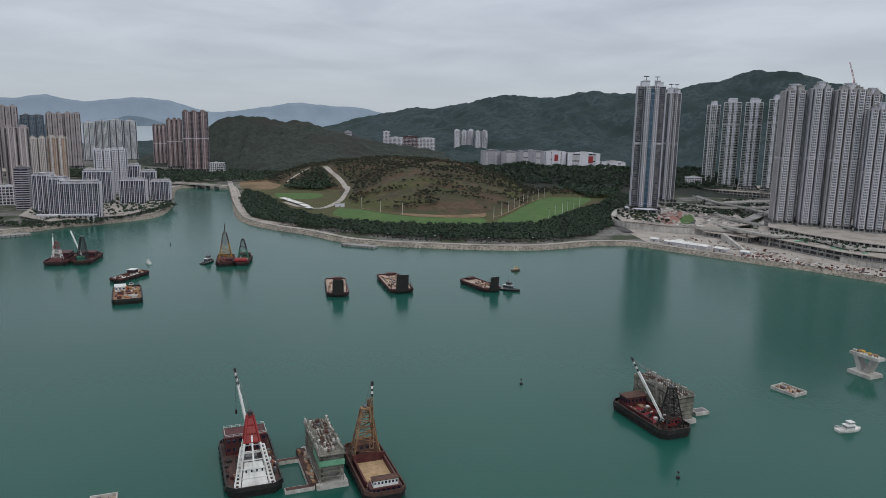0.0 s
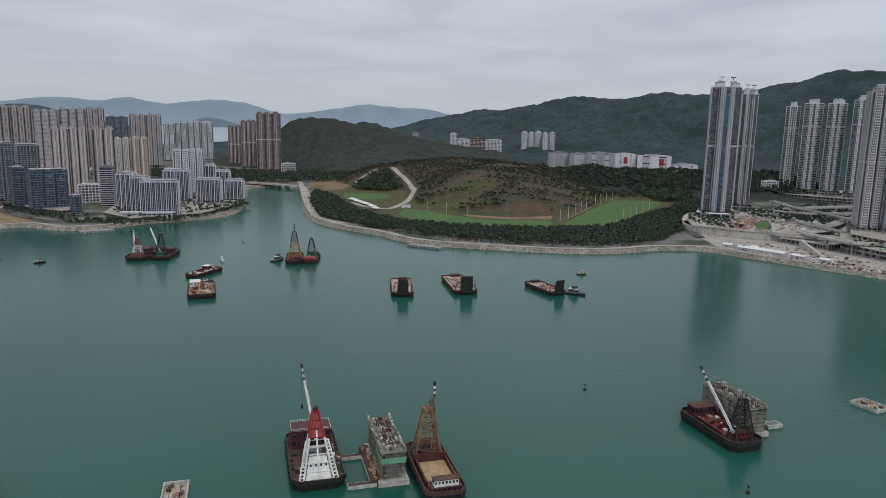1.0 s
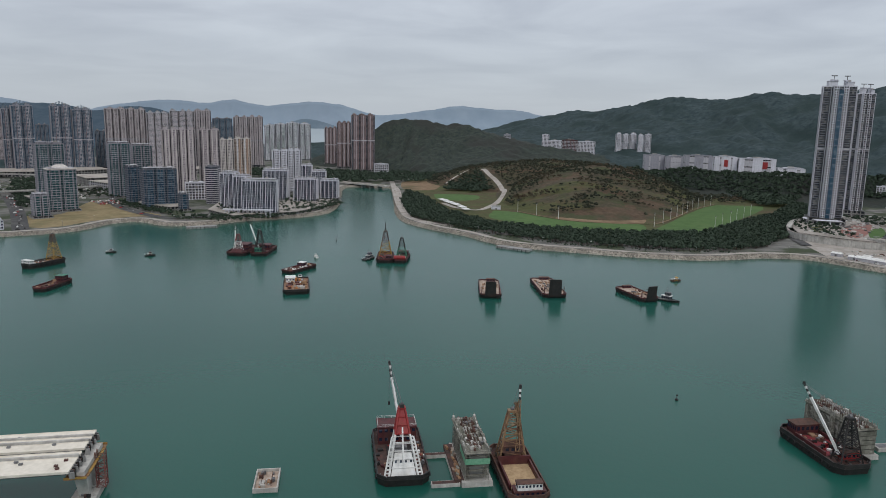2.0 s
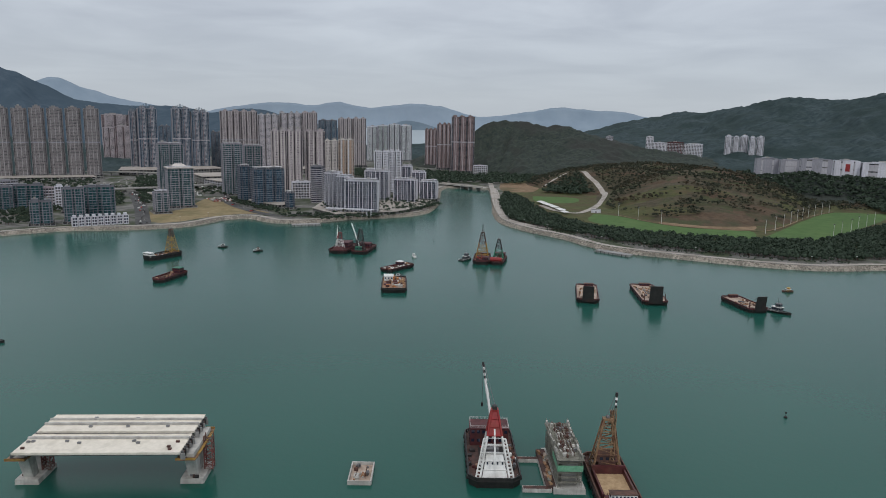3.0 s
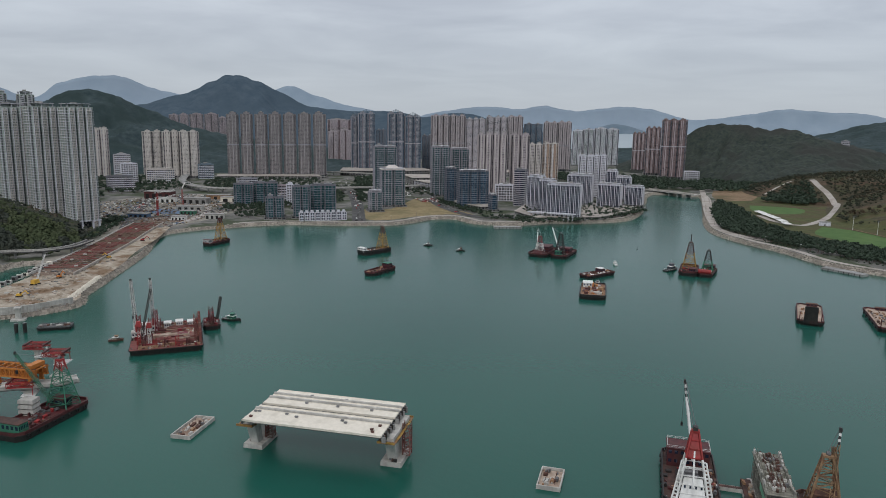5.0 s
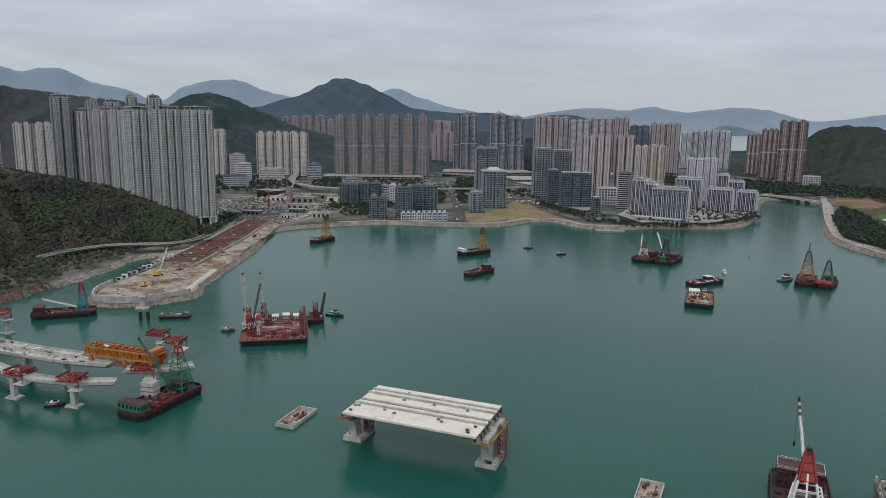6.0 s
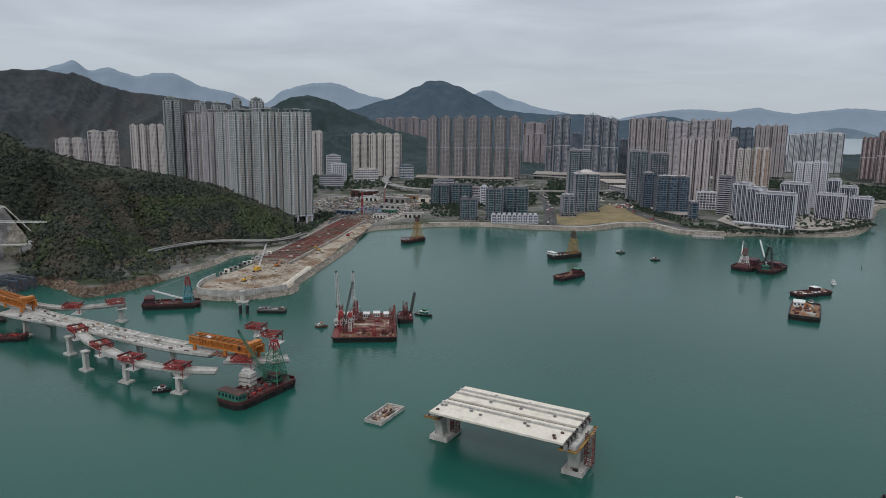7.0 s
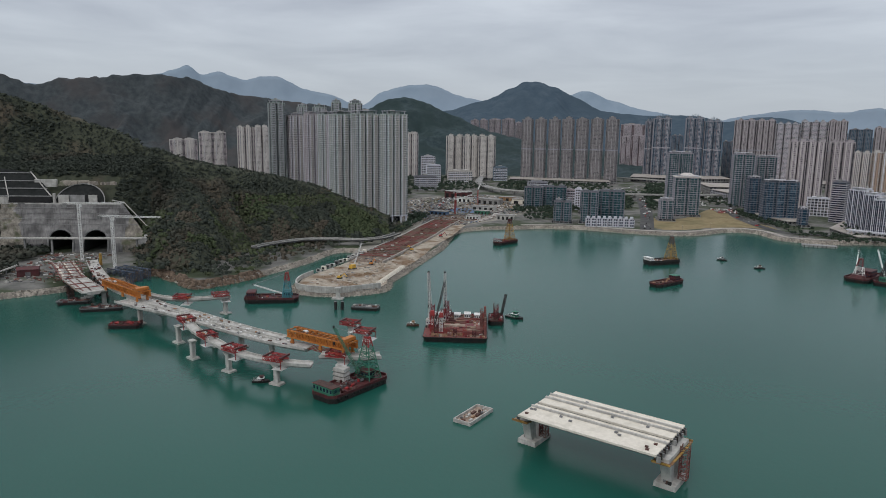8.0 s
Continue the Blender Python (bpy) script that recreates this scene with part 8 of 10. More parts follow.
work_boat("tug", "dark tug with a grey wheelhouse beside the landing craft", 56, 563, -32, 21, 6.5, M_HULL, M_STEEL)
work_boat("tug", "dark tug lying beside the red derrick barge", -219, 652, 77, 20, 6.5, M_HULL, M_STEEL)
work_boat("tug", "dark green tug at the large work barge", -392, 284, 20, 14, 5, M_HULL, M_GREEN)
work_boat("launch", "white passenger launch with a flat roof", 187, 301, 12, 12.5, 4.6, M_WHITE, M_WHITE, mast=False)
work_boat("sampan", "small rusty sampan with a brown cabin", -408, 211, 52, 8.5, 3.6, M_RUST, M_TAND, mast=False)
work_boat("sampan", "small yellow work boat", 70, 640, 20, 9, 4, M_RUST, M_YEL, mast=False)
work_boat("sampan", "small dark boat in the middle of the bay", -473, 603, 30, 10, 4.5, M_HULL, M_STEEL, mast=False)
work_boat("sampan", "small dark boat with a rust-red cabin", -427, 600, 40, 10, 4.5, M_HULL, M_RUST, mast=False)
work_boat("speedboat", "small white speedboat lying in the bay", -271, 642, 130, 9, 3.4, M_WHITE, M_WHITE, mast=False)
work_boat("launch", "dark launch at the foot of the viaduct pier", -352, 92, 60, 9, 4, M_HULL, M_MAROON, mast=False)

# flat barges
b = barge("flat_barge", "square-ended black barge with rusty cargo and a white shed", -236, 518, 114, 46, 20, 2.8, M_HULL, M_CARGO, 1.4, M_HULL, 1.6, 6, "barge")
house(b, 8, 18, 1, 8.5, 2.9, 6.5, M_WHITE, 1, 3, M_WHITE)
clutter(b, rng, -20, 18, -8, 8, 2.9, 34, [M_RUST, M_TAN, M_ORANGE, M_CONC, M_MAROON], 1.2, 4.0)
b = barge("flat_barge", "long low barge with scrap and a pale cabin", -262, 582, 74, 37, 12, 2.4, M_HULL, M_RUST, 1.0, M_MAROON, 1.6, 5, "barge")
clutter(b, rng, -16, 16, -4.8, 4.8, 2.4, 40, [M_RUST, M_TAN, M_CONC, M_MAROON, M_WHITE], 1.0, 3.4)
house(b, 2, 8, -2, 4, 2.4, 6.5, M_MAROON, 1, 3, M_WHITE)
work_boat("sampan", "grey boat between two barges", -246, 548, 110, 11, 4.5, M_STEEL, M_STEEL, mast=False)
b = barge("hopper_barge", "dark barge under tow with a small wheelhouse", -419, 464, 96, 37, 11.5, 2.6, M_HULL, M_RUST, 1.3, M_MAROON, 2.6, 5, "barge")
house(b, 8, 14, -3.5, 3.5, 2.6, 7.2, M_MAROON, 2, 3, M_GREEN)
part("foremast", Geo().tube((11, 0, 7), (11, 0, 12), 0.2, 5), M_STEEL, b)
clutter(b, rng, -16, 6, -4.2, 4.2, 2.6, 22, [M_RUST, M_MAROON, M_CARGO], 1.0, 2.8)
b = barge("pontoon_barge", "small dark pontoon with stacked fenders near the jetty", -462, 200, 52, 20, 9, 1.8, M_HULL, M_STEEL, 0.8, M_STEEL, 1.0, 4, "barge")
clutter(b, rng, -8, 8, -3, 3, 1.8, 16, [M_STEEL, M_RUST, M_CONC], 0.8, 2.2)
b = barge("pontoon_barge", "small dark red barge beside the viaduct", -491, 41, 63, 20, 9, 2.2, M_HULL, M_MAROON, 0.9, M_MAROON, 1.4, 4, "barge")
clutter(b, rng, -10, 10, -3, 3, 2.2, 14, [M_RED, M_MAROON, M_RUST], 0.8, 2.6)
for x, y, t, L in ((-544, 31, 75, 28), (-573, 15, 75, 22)):
    b = barge("pontoon_barge", "dark work pontoon under the approach viaduct", x, y, t, L, 8.5, 2.0, M_HULL, M_RUST, 0.8, M_STEEL, 1.0, 4, "barge")
    clutter(b, rng, -10, 10, -3, 3, 2.0, 22, [M_STEEL, M_RUST, M_MAROON, M_CONC, M_STRUT], 0.9, 3.4)
for x, y in ((94, 254.5), (43.5, 352), (-288, 741)):
    root = thing("buoy", "small dark mooring buoy", "buoy", pose(x, y, 0), "mooring buoys")
    part("float", Geo().tube((0, 0, -0.5), (0, 0, 0.7), 0.95, 10, 0.75), M_BLACK, root)
    part("post", Geo().tube((0, 0, 0.7), (0, 0, 2.2), 0.12, 5), M_STEEL, root)
    part("topmark", Geo().box(-0.35, 0.35, -0.35, 0.35, 2.2, 2.9), M_BLACK, root)


# ---- the bridge under construction ----


def concrete_tray(name, label, x, y, turn, L, W, h=1.7, wall=0.5, group="pile cap shells"):
    """An open concrete pile-cap shell standing just out of the water."""
    root = thing(name, label, "caisson", pose(x, y, 0, 0, 0, turn), group)
    g = Geo()
    for x0, x1, y0, y1 in ((-L / 2, L / 2, -W / 2, -W / 2 + wall), (-L / 2, L / 2, W / 2 - wall, W / 2), (-L / 2, -L / 2 + wall, -W / 2 + wall, W / 2 - wall), (L / 2 - wall, L / 2, -W / 2 + wall, W / 2 - wall)):
        g.box(x0, x1, y0, y1, -1.0, h)
    part("shell", g, M_CONC, root)
    part("slab", Geo().box(-L / 2 + wall, L / 2 - wall, -W / 2 + wall, W / 2 - wall, -0.6, 0.5), M_GRIT, root, "sandy stained slab inside the shell")
    clutter(root, random.Random(int(x) + 3), -L / 2 + 1.5, L / 2 - 1.5, -W / 2 + 1.5, W / 2 - 1.5, 0.5, 12, [M_RUST, M_CONC, M_STEEL, M_TAN], 0.6, 1.8)
    for k in range(5):
        for s in (-1, 1):
            part("starter_bar", Geo().beam((-L / 4 + k * L / 8, s * W / 5, 0.5), (-L / 4 + k * L / 8, s * W / 5, 2.4), 0.16), M_RUST, root)
    return root


concrete_tray("caisson", "open concrete pile-cap shell with steel inside", -116.0, 225.5, 111, 15.5, 9)
concrete_tray("caisson", "long open concrete pile-cap shell", -262.2, 167.2, 116, 21, 9.2)
concrete_tray("caisson", "open concrete pile-cap shell near the launch", 182.5, 348.5, 120, 14, 10)

# U-shaped float between the barge and the pier
root = thing("work_float", "pale U-shaped concrete float open to the water", "float", pose(-54.5, 251, 0, 0, 0, 111))
for x0, x1, y0, y1 in ((-13, -10.2, -5.5, 5.5), (10.5, 13, -5.5, 5.5), (-10.2, 10.5, -5.5, -3.2)):
    part("float_arm", Geo().box(x0, x1, y0, y1, -0.6, 1.4, 0, 0.1), M_CONC, root)
    part("walkway", Geo().box(x0 + 0.35, x1 - 0.35, y0 + 0.35, y1 - 0.35, 1.404, 1.46), M_DECKD, root)


def scaffolded_pier(x, y, turn, label, net):
    """A long wall pier in scaffolding with sheeting, on its pile cap."""
    root = thing("bridge_pier", label, "bridge pier", pose(x, y, 0, 0, 0, turn), "bridge piers")
    part("pile_cap", Geo().box(-17, 17, -6, 6, -1, 2.0, 0, 0.15), M_CONC, root)
    part("pier_wall", Geo().hexa([(-13, -2.2, 2), (13, -2.2, 2), (13, 2.2, 2), (-13, 2.2, 2)], [(-15, -3.4, 13.0), (15, -3.4, 13.0), (15, 3.4, 13.0), (-15, 3.4, 13.0)]), M_CONCD, root)
    g = Geo()
    for i in range(13):
        for s in (-1, 1):
            px = -15.6 + 31.2 * i / 12
            g.beam((px, s * 4.4, 2), (px, s * 4.4, 15.6), 0.16)
            g.beam((px, s * 3.2, 2), (px, s * 3.2, 15.2), 0.12)
    for k in range(6):
        z = 3.6 + 2.0 * k
        for s in (-1, 1):
            g.beam((-15.6, s * 4.4, z), (15.6, s * 4.4, z), 0.14)
        for s in (-15.6, 15.6):
            g.beam((s, -4.4, z), (s, 4.4, z), 0.14)
    part("scaffold", g, M_SCAF, root)
    for k in range(5):
        z = 4.0 + 2.0 * k
        g = Geo()
        for s in (-1, 1):
            g.box(-15.4, 15.4, s * 3.9 - 0.5, s * 3.9 + 0.5, z - 0.08, z)
        for s in (-1, 1):
            g.box(s * 15.0 - 0.5, s * 15.0 + 0.5, -3.4, 3.4, z - 0.08, z)
        part("scaffold_deck", g, M_SCAF, root)
    for s, a, b in ((-1, -15.7, 15.7), (1, -15.7, 15.7)) if not net else ((1, -15.7, -6.0),):
        g = Geo()
        for i in range(12):
            x0, x1 = a + (b - a) * i / 12, a + (b - a) * (i + 1) / 12
            for k in range(5):
                o = (0.12 if net else 0.42) * math.sin(i * 2.1 + k * 1.7)
                g.poly([(x0, s * (4.55 + o), 2.4 + 2 * k), (x1, s * (4.55 - o), 2.4 + 2 * k), (x1, s * (4.55 + o), 4.3 + 2 * k), (x0, s * (4.55 - o), 4.3 + 2 * k)])
        part("sheeting", g, M_SCAF if net else M_SCAFP, root, "sagging grey-brown scaffold sheeting")
    g = Geo()
    for s in (-1, 1):
        for k in range(5):
            g.poly([(s * 15.75, -4.4, 2.4 + 2 * k), (s * 15.75, 4.4, 2.4 + 2 * k), (s * 15.8, 4.4, 4.2 + 2 * k), (s * 15.8, -4.4, 4.2 + 2 * k)])
    if not net:
        part("end_sheeting", g, M_SCAF, root)
        rr_ = random.Random(6)
        for k in range(46):
            px, sy = rr_.uniform(-15.5, 15.5), rr_.choice((-1, 1))
            ln_, up_ = rr_.uniform(0.8, 2.6), rr_.uniform(0.3, 1.5)
            part("loose_sheet", Geo().hexa([(px, sy * 4.5, 13.2), (px + ln_, sy * 4.5, 13.2), (px + ln_, sy * 4.7, 13.2), (px, sy * 4.7, 13.2)], [(px + 0.2, sy * 4.2, 14.2 + up_), (px + ln_ - 0.3, sy * 4.3, 14.0 + up_ * 0.7), (px + ln_ - 0.3, sy * 4.4, 14.0 + up_ * 0.7), (px + 0.2, sy * 4.3, 14.2 + up_)]), rr_.choice([M_SCAFP, M_SCAF, M_CONC]), root)
        for s in (-1, 1):
            for k in range(6):
                part("scaffold_bay", Geo().lattice((-13 + 5.2 * k, s * 5.4, 2.0), (-13 + 5.2 * k, s * 5.4, 12.0 + k % 3), 1.5, 6, 0.2), M_SCAF, root)
    if net:
        g = Geo()
        for s in (-1, 1):
            g.poly([(-15.9, s * 4.75, 8.6), (-4, s * 4.75, 9), (-4, s * 4.75, 11.6), (-15.9, s * 4.75, 11)])
        g.poly([(-15.95, -4.75, 8.6), (-15.95, 4.75, 8.6), (-15.95, 4.75, 11), (-15.95, -4.75, 11)])
        part("safety_net", g, M_NET, root, "green safety net")
    part("top_deck", Geo().box(-16.4, 16.4, -5.0, 5.0, 13.0, 13.3), M_SCAF, root)
    rr_ = random.Random(int(x) + 90)
    for s in (-1, 1):
        for k in range(12):
            x0, up_ = -16 + 32 * k / 12, rr_.uniform(0.5, 1.7)
            part("edge_formwork", Geo().box(x0, x0 + 2.5, s * 4.3 - rr_.uniform(0.3, 0.7), s * 4.3 + 0.4, 13.3, 13.3 + up_, rr_.uniform(-2, 2), 0.08), rr_.choice([M_SCAFP, M_SCAFP, M_CONC, M_SCAF]), root)
    g = Geo()
    for i in range(20):
        for s in (-1.8, -0.6, 0.6, 1.8):
            g.beam((-13 + 1.36 * i, s, 13.3), (-13 + 1.36 * i, s, 15.0), 0.18)
    tagged(part("reinforcement", g, M_RUST, root), kind="stuff")
    clutter(root, random.Random(int(x * 7)), -15, 15, -3.2, 3.2, 13.3, 64, [M_RUST, M_CONC, M_STEEL, M_CONC, M_SCAF, M_SCAFP, M_DECKD], 0.4, 1.6)
    plat = part("side_platform", Geo().box(-15, 15, 4.9, 8.4, 0.4, 2.4), M_DECKD if net else M_CONC, root)
    rr_ = random.Random(int(x) + 40)
    for k in range(22):
        px, py = rr_.uniform(-14, 14), rr_.uniform(5.4, 7.8)
        part("timber_stack", Geo().box(px - 1.2, px + 1.2, py - 0.5, py + 0.5, 2.4, 2.4 + rr_.uniform(0.3, 1.2), rr_.uniform(-15, 15), 0.05), rr_.choice([M_TAN, M_SCAF, M_GRIT, M_RUST, M_SCAFP]), plat)
    return root


scaffolded_pier(-44.5, 258.0, 111, "tall concrete pier wrapped in scaffolding with green netting", True)
scaffolded_pier(107.5, 320.0, 113, "pale concrete pier wrapped in grey scaffold sheeting", False)
root = thing("dock_float", "small concrete float at the foot of the pier", "float", pose(125, 318, 0, 0, 0, 20))
part("float_body", Geo().box(-4, 4, -2.5, 2.5, -0.5, 1.6, 0, 0.1), M_CONC, root)
part("walkway", Geo().box(-3, 3, -1.6, 1.6, 1.604, 1.7), M_STEEL, root)


def v_pier(x, y, turn, cap=True):
    """A V-shaped concrete pier on a slab."""
    root = thing("bridge_pier", "white V-shaped concrete pier standing on a slab", "bridge pier", pose(x, y, 0, 0, 0, turn), "bridge piers")
    part("pile_cap", Geo().box(-7, 7, -5.5, 5.5, -1, 1.9, 0, 0.2), M_CONC, root)
    for s in (-1, 1):
        part("leg", Geo().hexa([(s * 1.6 - 1.5, -2.4, 1.9), (s * 1.6 + 1.5, -2.4, 1.9), (s * 1.6 + 1.5, 2.4, 1.9), (s * 1.6 - 1.5, 2.4, 1.9)],
                               [(s * 5.2 - 1.5, -2.4, 10.3), (s * 5.2 + 1.5, -2.4, 10.3), (s * 5.2 + 1.5, 2.4, 10.3), (s * 5.2 - 1.5, 2.4, 10.3)]), M_CONC, root)
    if cap:
        part("crosshead", Geo().box(-8.5, 8.5, -3.2, 3.2, 10.3, 12.0, 0, 0.1), M_CONC, root)
        g = Geo()
        for k in range(9):
            g.beam((-7 + 1.7 * k, -1.5, 12), (-7 + 1.7 * k, -1.5, 13.0), 0.2).beam((-7 + 1.7 * k, 1.5, 12), (-7 + 1.7 * k, 1.5, 13.0), 0.2)
        part("starter_bars", g, M_RUST, root)
        clutter(root, random.Random(4), -7, 7, -2, 2, 12.0, 8, [M_TAN, M_YEL, M_CONC], 0.6, 1.8)
    return root


v_pier(238.5, 376.0, 113)

# the finished span: twin decks on two piers
SPAN = pose(-201.6, 189.7, 0, 0, 0, 23.5)
PIER_L = 60.1
for s in (-1, 1):
    root = thing("bridge_pier", "pale concrete portal pier under the finished span", "bridge pier", SPAN @ pose(s * PIER_L / 2, 0, 0), "bridge piers")
    part("pile_cap", Geo().box(-4.4, 4.4, -7.0, 7.0, -1, 2.0, 0, 0.2), M_CONC, root)
    for q in (-1, 1):
        part("leg", Geo().hexa([(-1.7, q * 3.2 - 2.0, 2.0), (1.7, q * 3.2 - 2.0, 2.0), (1.7, q * 3.2 + 2.0, 2.0), (-1.7, q * 3.2 + 2.0, 2.0)],
                               [(-2.1, q * 6.6 - 2.4, 13.5), (2.1, q * 6.6 - 2.4, 13.5), (2.1, q * 6.6 + 2.4, 13.5), (-2.1, q * 6.6 + 2.4, 13.5)]), M_CONC, root)
    part("crosshead", Geo().box(-2.6, 2.6, -11.5, 11.5, 12.9, 14.3, 0, 0.1), M_CONC, root)
    for q in (-1, 1):
        part("platform", Geo().box(-3.6, 3.6, q * 12.0 - 1.3, q * 12.0 + 1.3, 12.5, 12.8), M_TAND, root, "ochre access platform")
        part("platform_rail", Geo().box(-3.6, 3.6, q * 13.3 - 0.08, q * 13.3 + 0.08, 12.8, 13.5), M_OCHRE, root)
    for q in (-1, 1):
        part("side_walkway", Geo().box(q * 3.2 - 0.5, q * 3.2 + 0.5, -11, 11, 12.4, 12.7), M_OCHRE, root)
    part("stair_tower", Geo().lattice((4.2 if s > 0 else 3.6, 2.0, 2.0), (4.2 if s > 0 else 3.6, 2.0, 15.6 if s > 0 else 12.2), 3.0, 7, 0.34), M_STRUT, root, "rust-red scaffold stair tower")
    clutter(root, random.Random(9 + s), -3, 3, -7, 7, 2.0, 6, [M_BLACK, M_STEEL, M_RUST], 0.5, 1.4)
span = thing("bridge_span", "pale new concrete bridge deck of two parallel carriageways on two piers", "bridge deck", SPAN)
LH = 29.2
for mid, plates, plinths in ((-8.8, ((-16.6, -5.6), (-4.0, -1.15)), ((-5.6, -4.0),)), (8.8, ((1.15, 6.7), (8.3, 11.0), (12.4, 16.6)), ((6.7, 8.3), (11.0, 12.4)))):
    # girders take the darker concrete to deepen the shade below the span
    deck = part("box_girder", Geo().hexa([(-LH, mid - 3.4, 14.0), (LH, mid - 3.4, 14.0), (LH, mid + 3.4, 14.0), (-LH, mid + 3.4, 14.0)], [(-LH, mid - 5.0, 16.45), (LH, mid - 5.0, 16.45), (LH, mid + 5.0, 16.45), (-LH, mid + 5.0, 16.45)]), M_CONCD, span)
    for y0, y1 in plates:
        plate = part("carriageway", Geo().box(-LH, LH, y0, y1, 16.5, 17.2), M_DECK, deck)
        for q in (y0 + 0.15, y1 - 0.15):
            part("edge_kerb", Geo().box(-LH, LH, q - 0.12, q + 0.12, 17.204, 17.36), M_DECK, plate)
    for y0, y1 in plinths:
        # the plinth's darker grey draws the shade lines along each upstand
        strip = part("plinth", Geo().box(-LH, LH, y0, y1, 16.5, 17.1), M_CONCD, deck, "sunken plinth between the deck plates, greyed as shade beside its upstand")
        part("plinth_upstand", Geo().box(-LH, LH, y0 + 0.35, y1 - 0.35, 17.1, 18.0, 0, 0.05), M_CONC, strip)
    for k in range(14):
        part("girder_end", Geo().box(LH - 0.02, LH + (1.0 if k % 4 else 1.6), mid - 7 + k, mid - 6.55 + k, 14.9 if k % 3 else 14.2, 16.9 if k % 2 else 16.5), (M_CONCD, M_STEEL, M_RUST, M_HULL)[k % 4], deck)
        part("girder_end", Geo().box(-LH - 0.8, -LH + 0.02, mid - 7 + k, mid - 6.6 + k, 14.9, 16.6), M_CONCD if k % 2 else M_STEEL, deck)
# the open gap between the two carriageways, bridged by small ties
for k in range(24):
    part("gap_tie", Geo().box(-27.5 + 2.4 * k, -26.9 + 2.4 * k, -1.2, 1.2, 16.2, 16.4), M_STEEL, span)
# added near-black sheet supplies the shade at the bottom of the gap
part("gap_shade", Geo().box(-LH + 0.5, LH - 0.5, -1.3, 1.3, 15.6, 15.8), M_DARK, span, "near-black sheet that stands in for the shade in the gap")
for i, (u, w) in enumerate(((-14, -7.4), (10, -7.4), (-9, -9), (3, 5.2), (-11, 5.2), (24, -12), (26, -8), (25, -14), (-27, -13), (-27.6, -7.9), (-26, -7.6), (12, -9), (4, 12.5), (-12, 13), (18, 5.2))):
    x0 = SPAN @ Vector((u, w, 0))
    box_ = thing("deck_box", "small dark service box on the new bridge deck", "box", pose(x0.x, x0.y, 17.22, 0, 0, 23.5), "boxes on the deck")
    part("body", Geo().box(-0.6, 0.6, -0.5, 0.5, 0, 0.45, 0, 0.08), M_MAROON if i in (5, 6, 7, 8) else M_CONCD, box_)
    part("lid", Geo().box(-0.65, 0.65, -0.55, 0.55, 0.45, 0.55), M_RUST if i in (5, 6, 7, 8) else M_STEEL, box_)


# viaduct arms leaving the tunnel
def pier_stub(x, y, turn, z, w=2.7, label="pale concrete column pier of the viaduct"):
    root = thing("viaduct_pier", label, "bridge pier", pose(x, y, 0, 0, 0, turn), "viaduct piers")
    part("pile_cap", Geo().box(-3.6, 3.6, -2.6, 2.6, -1, 1.0, 0, 0.2), M_CONC, root)
    part("column", Geo().prism([(-w / 2, -1.1), (-w / 2 + 0.6, -1.5), (w / 2 - 0.6, -1.5), (w / 2, -1.1), (w / 2, 1.1), (w / 2 - 0.6, 1.5), (-w / 2 + 0.6, 1.5), (-w / 2, 1.1)], 1.1, z - 1.6), M_CONC, root)
    part("crosshead", Geo().hexa([(-w / 2, -1.5, z - 1.6), (w / 2, -1.5, z - 1.6), (w / 2, 1.5, z - 1.6), (-w / 2, 1.5, z - 1.6)], [(-w * 0.9, -1.8, z), (w * 0.9, -1.8, z), (w * 0.9, 1.8, z), (-w * 0.9, 1.8, z)]), M_CONC, root)
    return root


def deck_arm(name, label, pts, half, z0, z1, depth=2.2, material=M_CONC):
    """A curved box-girder deck of segments."""
    root = thing(name, label, "viaduct deck")
    line = smooth_line(pts, 8.0)
    n = len(line) - 1
    nmv = left_normals(line)
    for i in range(n):
        g = Geo()
        za, zb = z0 + (z1 - z0) * i / n, z0 + (z1 - z0) * (i + 1) / n
        a, b, na, nb = line[i], line[i + 1], nmv[i], nmv[i + 1]
        b = a + (b - a) * 0.985

        def sec(p, nn, h, z):
            return [(p.x + nn.x * h, p.y + nn.y * h, z), (p.x - nn.x * h, p.y - nn.y * h, z)]
        for hl, hh, lo, hi in ((half, half, -0.6, 0.0), (half * 0.45, half * 0.65, -depth, -0.6)):
            l0, l1 = sec(a, na, hl, za + lo), sec(b, nb, hl, zb + lo)
            u0, u1 = sec(a, na, hh, za + hi), sec(b, nb, hh, zb + hi)
            g.hexa([l0[0], l0[1], l1[1], l1[0]], [u0[0], u0[1], u1[1], u1[0]])
        for s in (-1, 1):
            p0, p1 = a + na * (s * (half - 0.2)), b + nb * (s * (half - 0.2))
            g.beam((p0.x, p0.y, za + 0.45), (p1.x, p1.y, zb + 0.45), 0.35, 0.9)
        part("deck_segment", g, material, root)
    return root, line


main, mline = deck_arm("viaduct_deck", "pale segmental viaduct deck, seaward arm", [(-514, 41), (-487, 54), (-464, 68), (-437, 80), (-411, 91), (-386, 103), (-371, 112), (-359, 121)], 4.6, 13.0, 12.8)
main2, mline2 = deck_arm("viaduct_deck", "pale segmental viaduct deck, landward arm", [(-672, 34), (-640, 34), (-600, 36), (-570, 39), (-540, 45), (-511, 55), (-481, 66), (-454, 79), (-425, 91), (-403, 101), (-381, 112.5)], 4.4, 13.4, 12.9)
main3, mline3 = deck_arm("viaduct_deck", "wide pale approach deck beside the portal platform", [(-674, 12), (-640, 14), (-600, 17), (-548, 27)], 8.0, 13.4, 13.2)
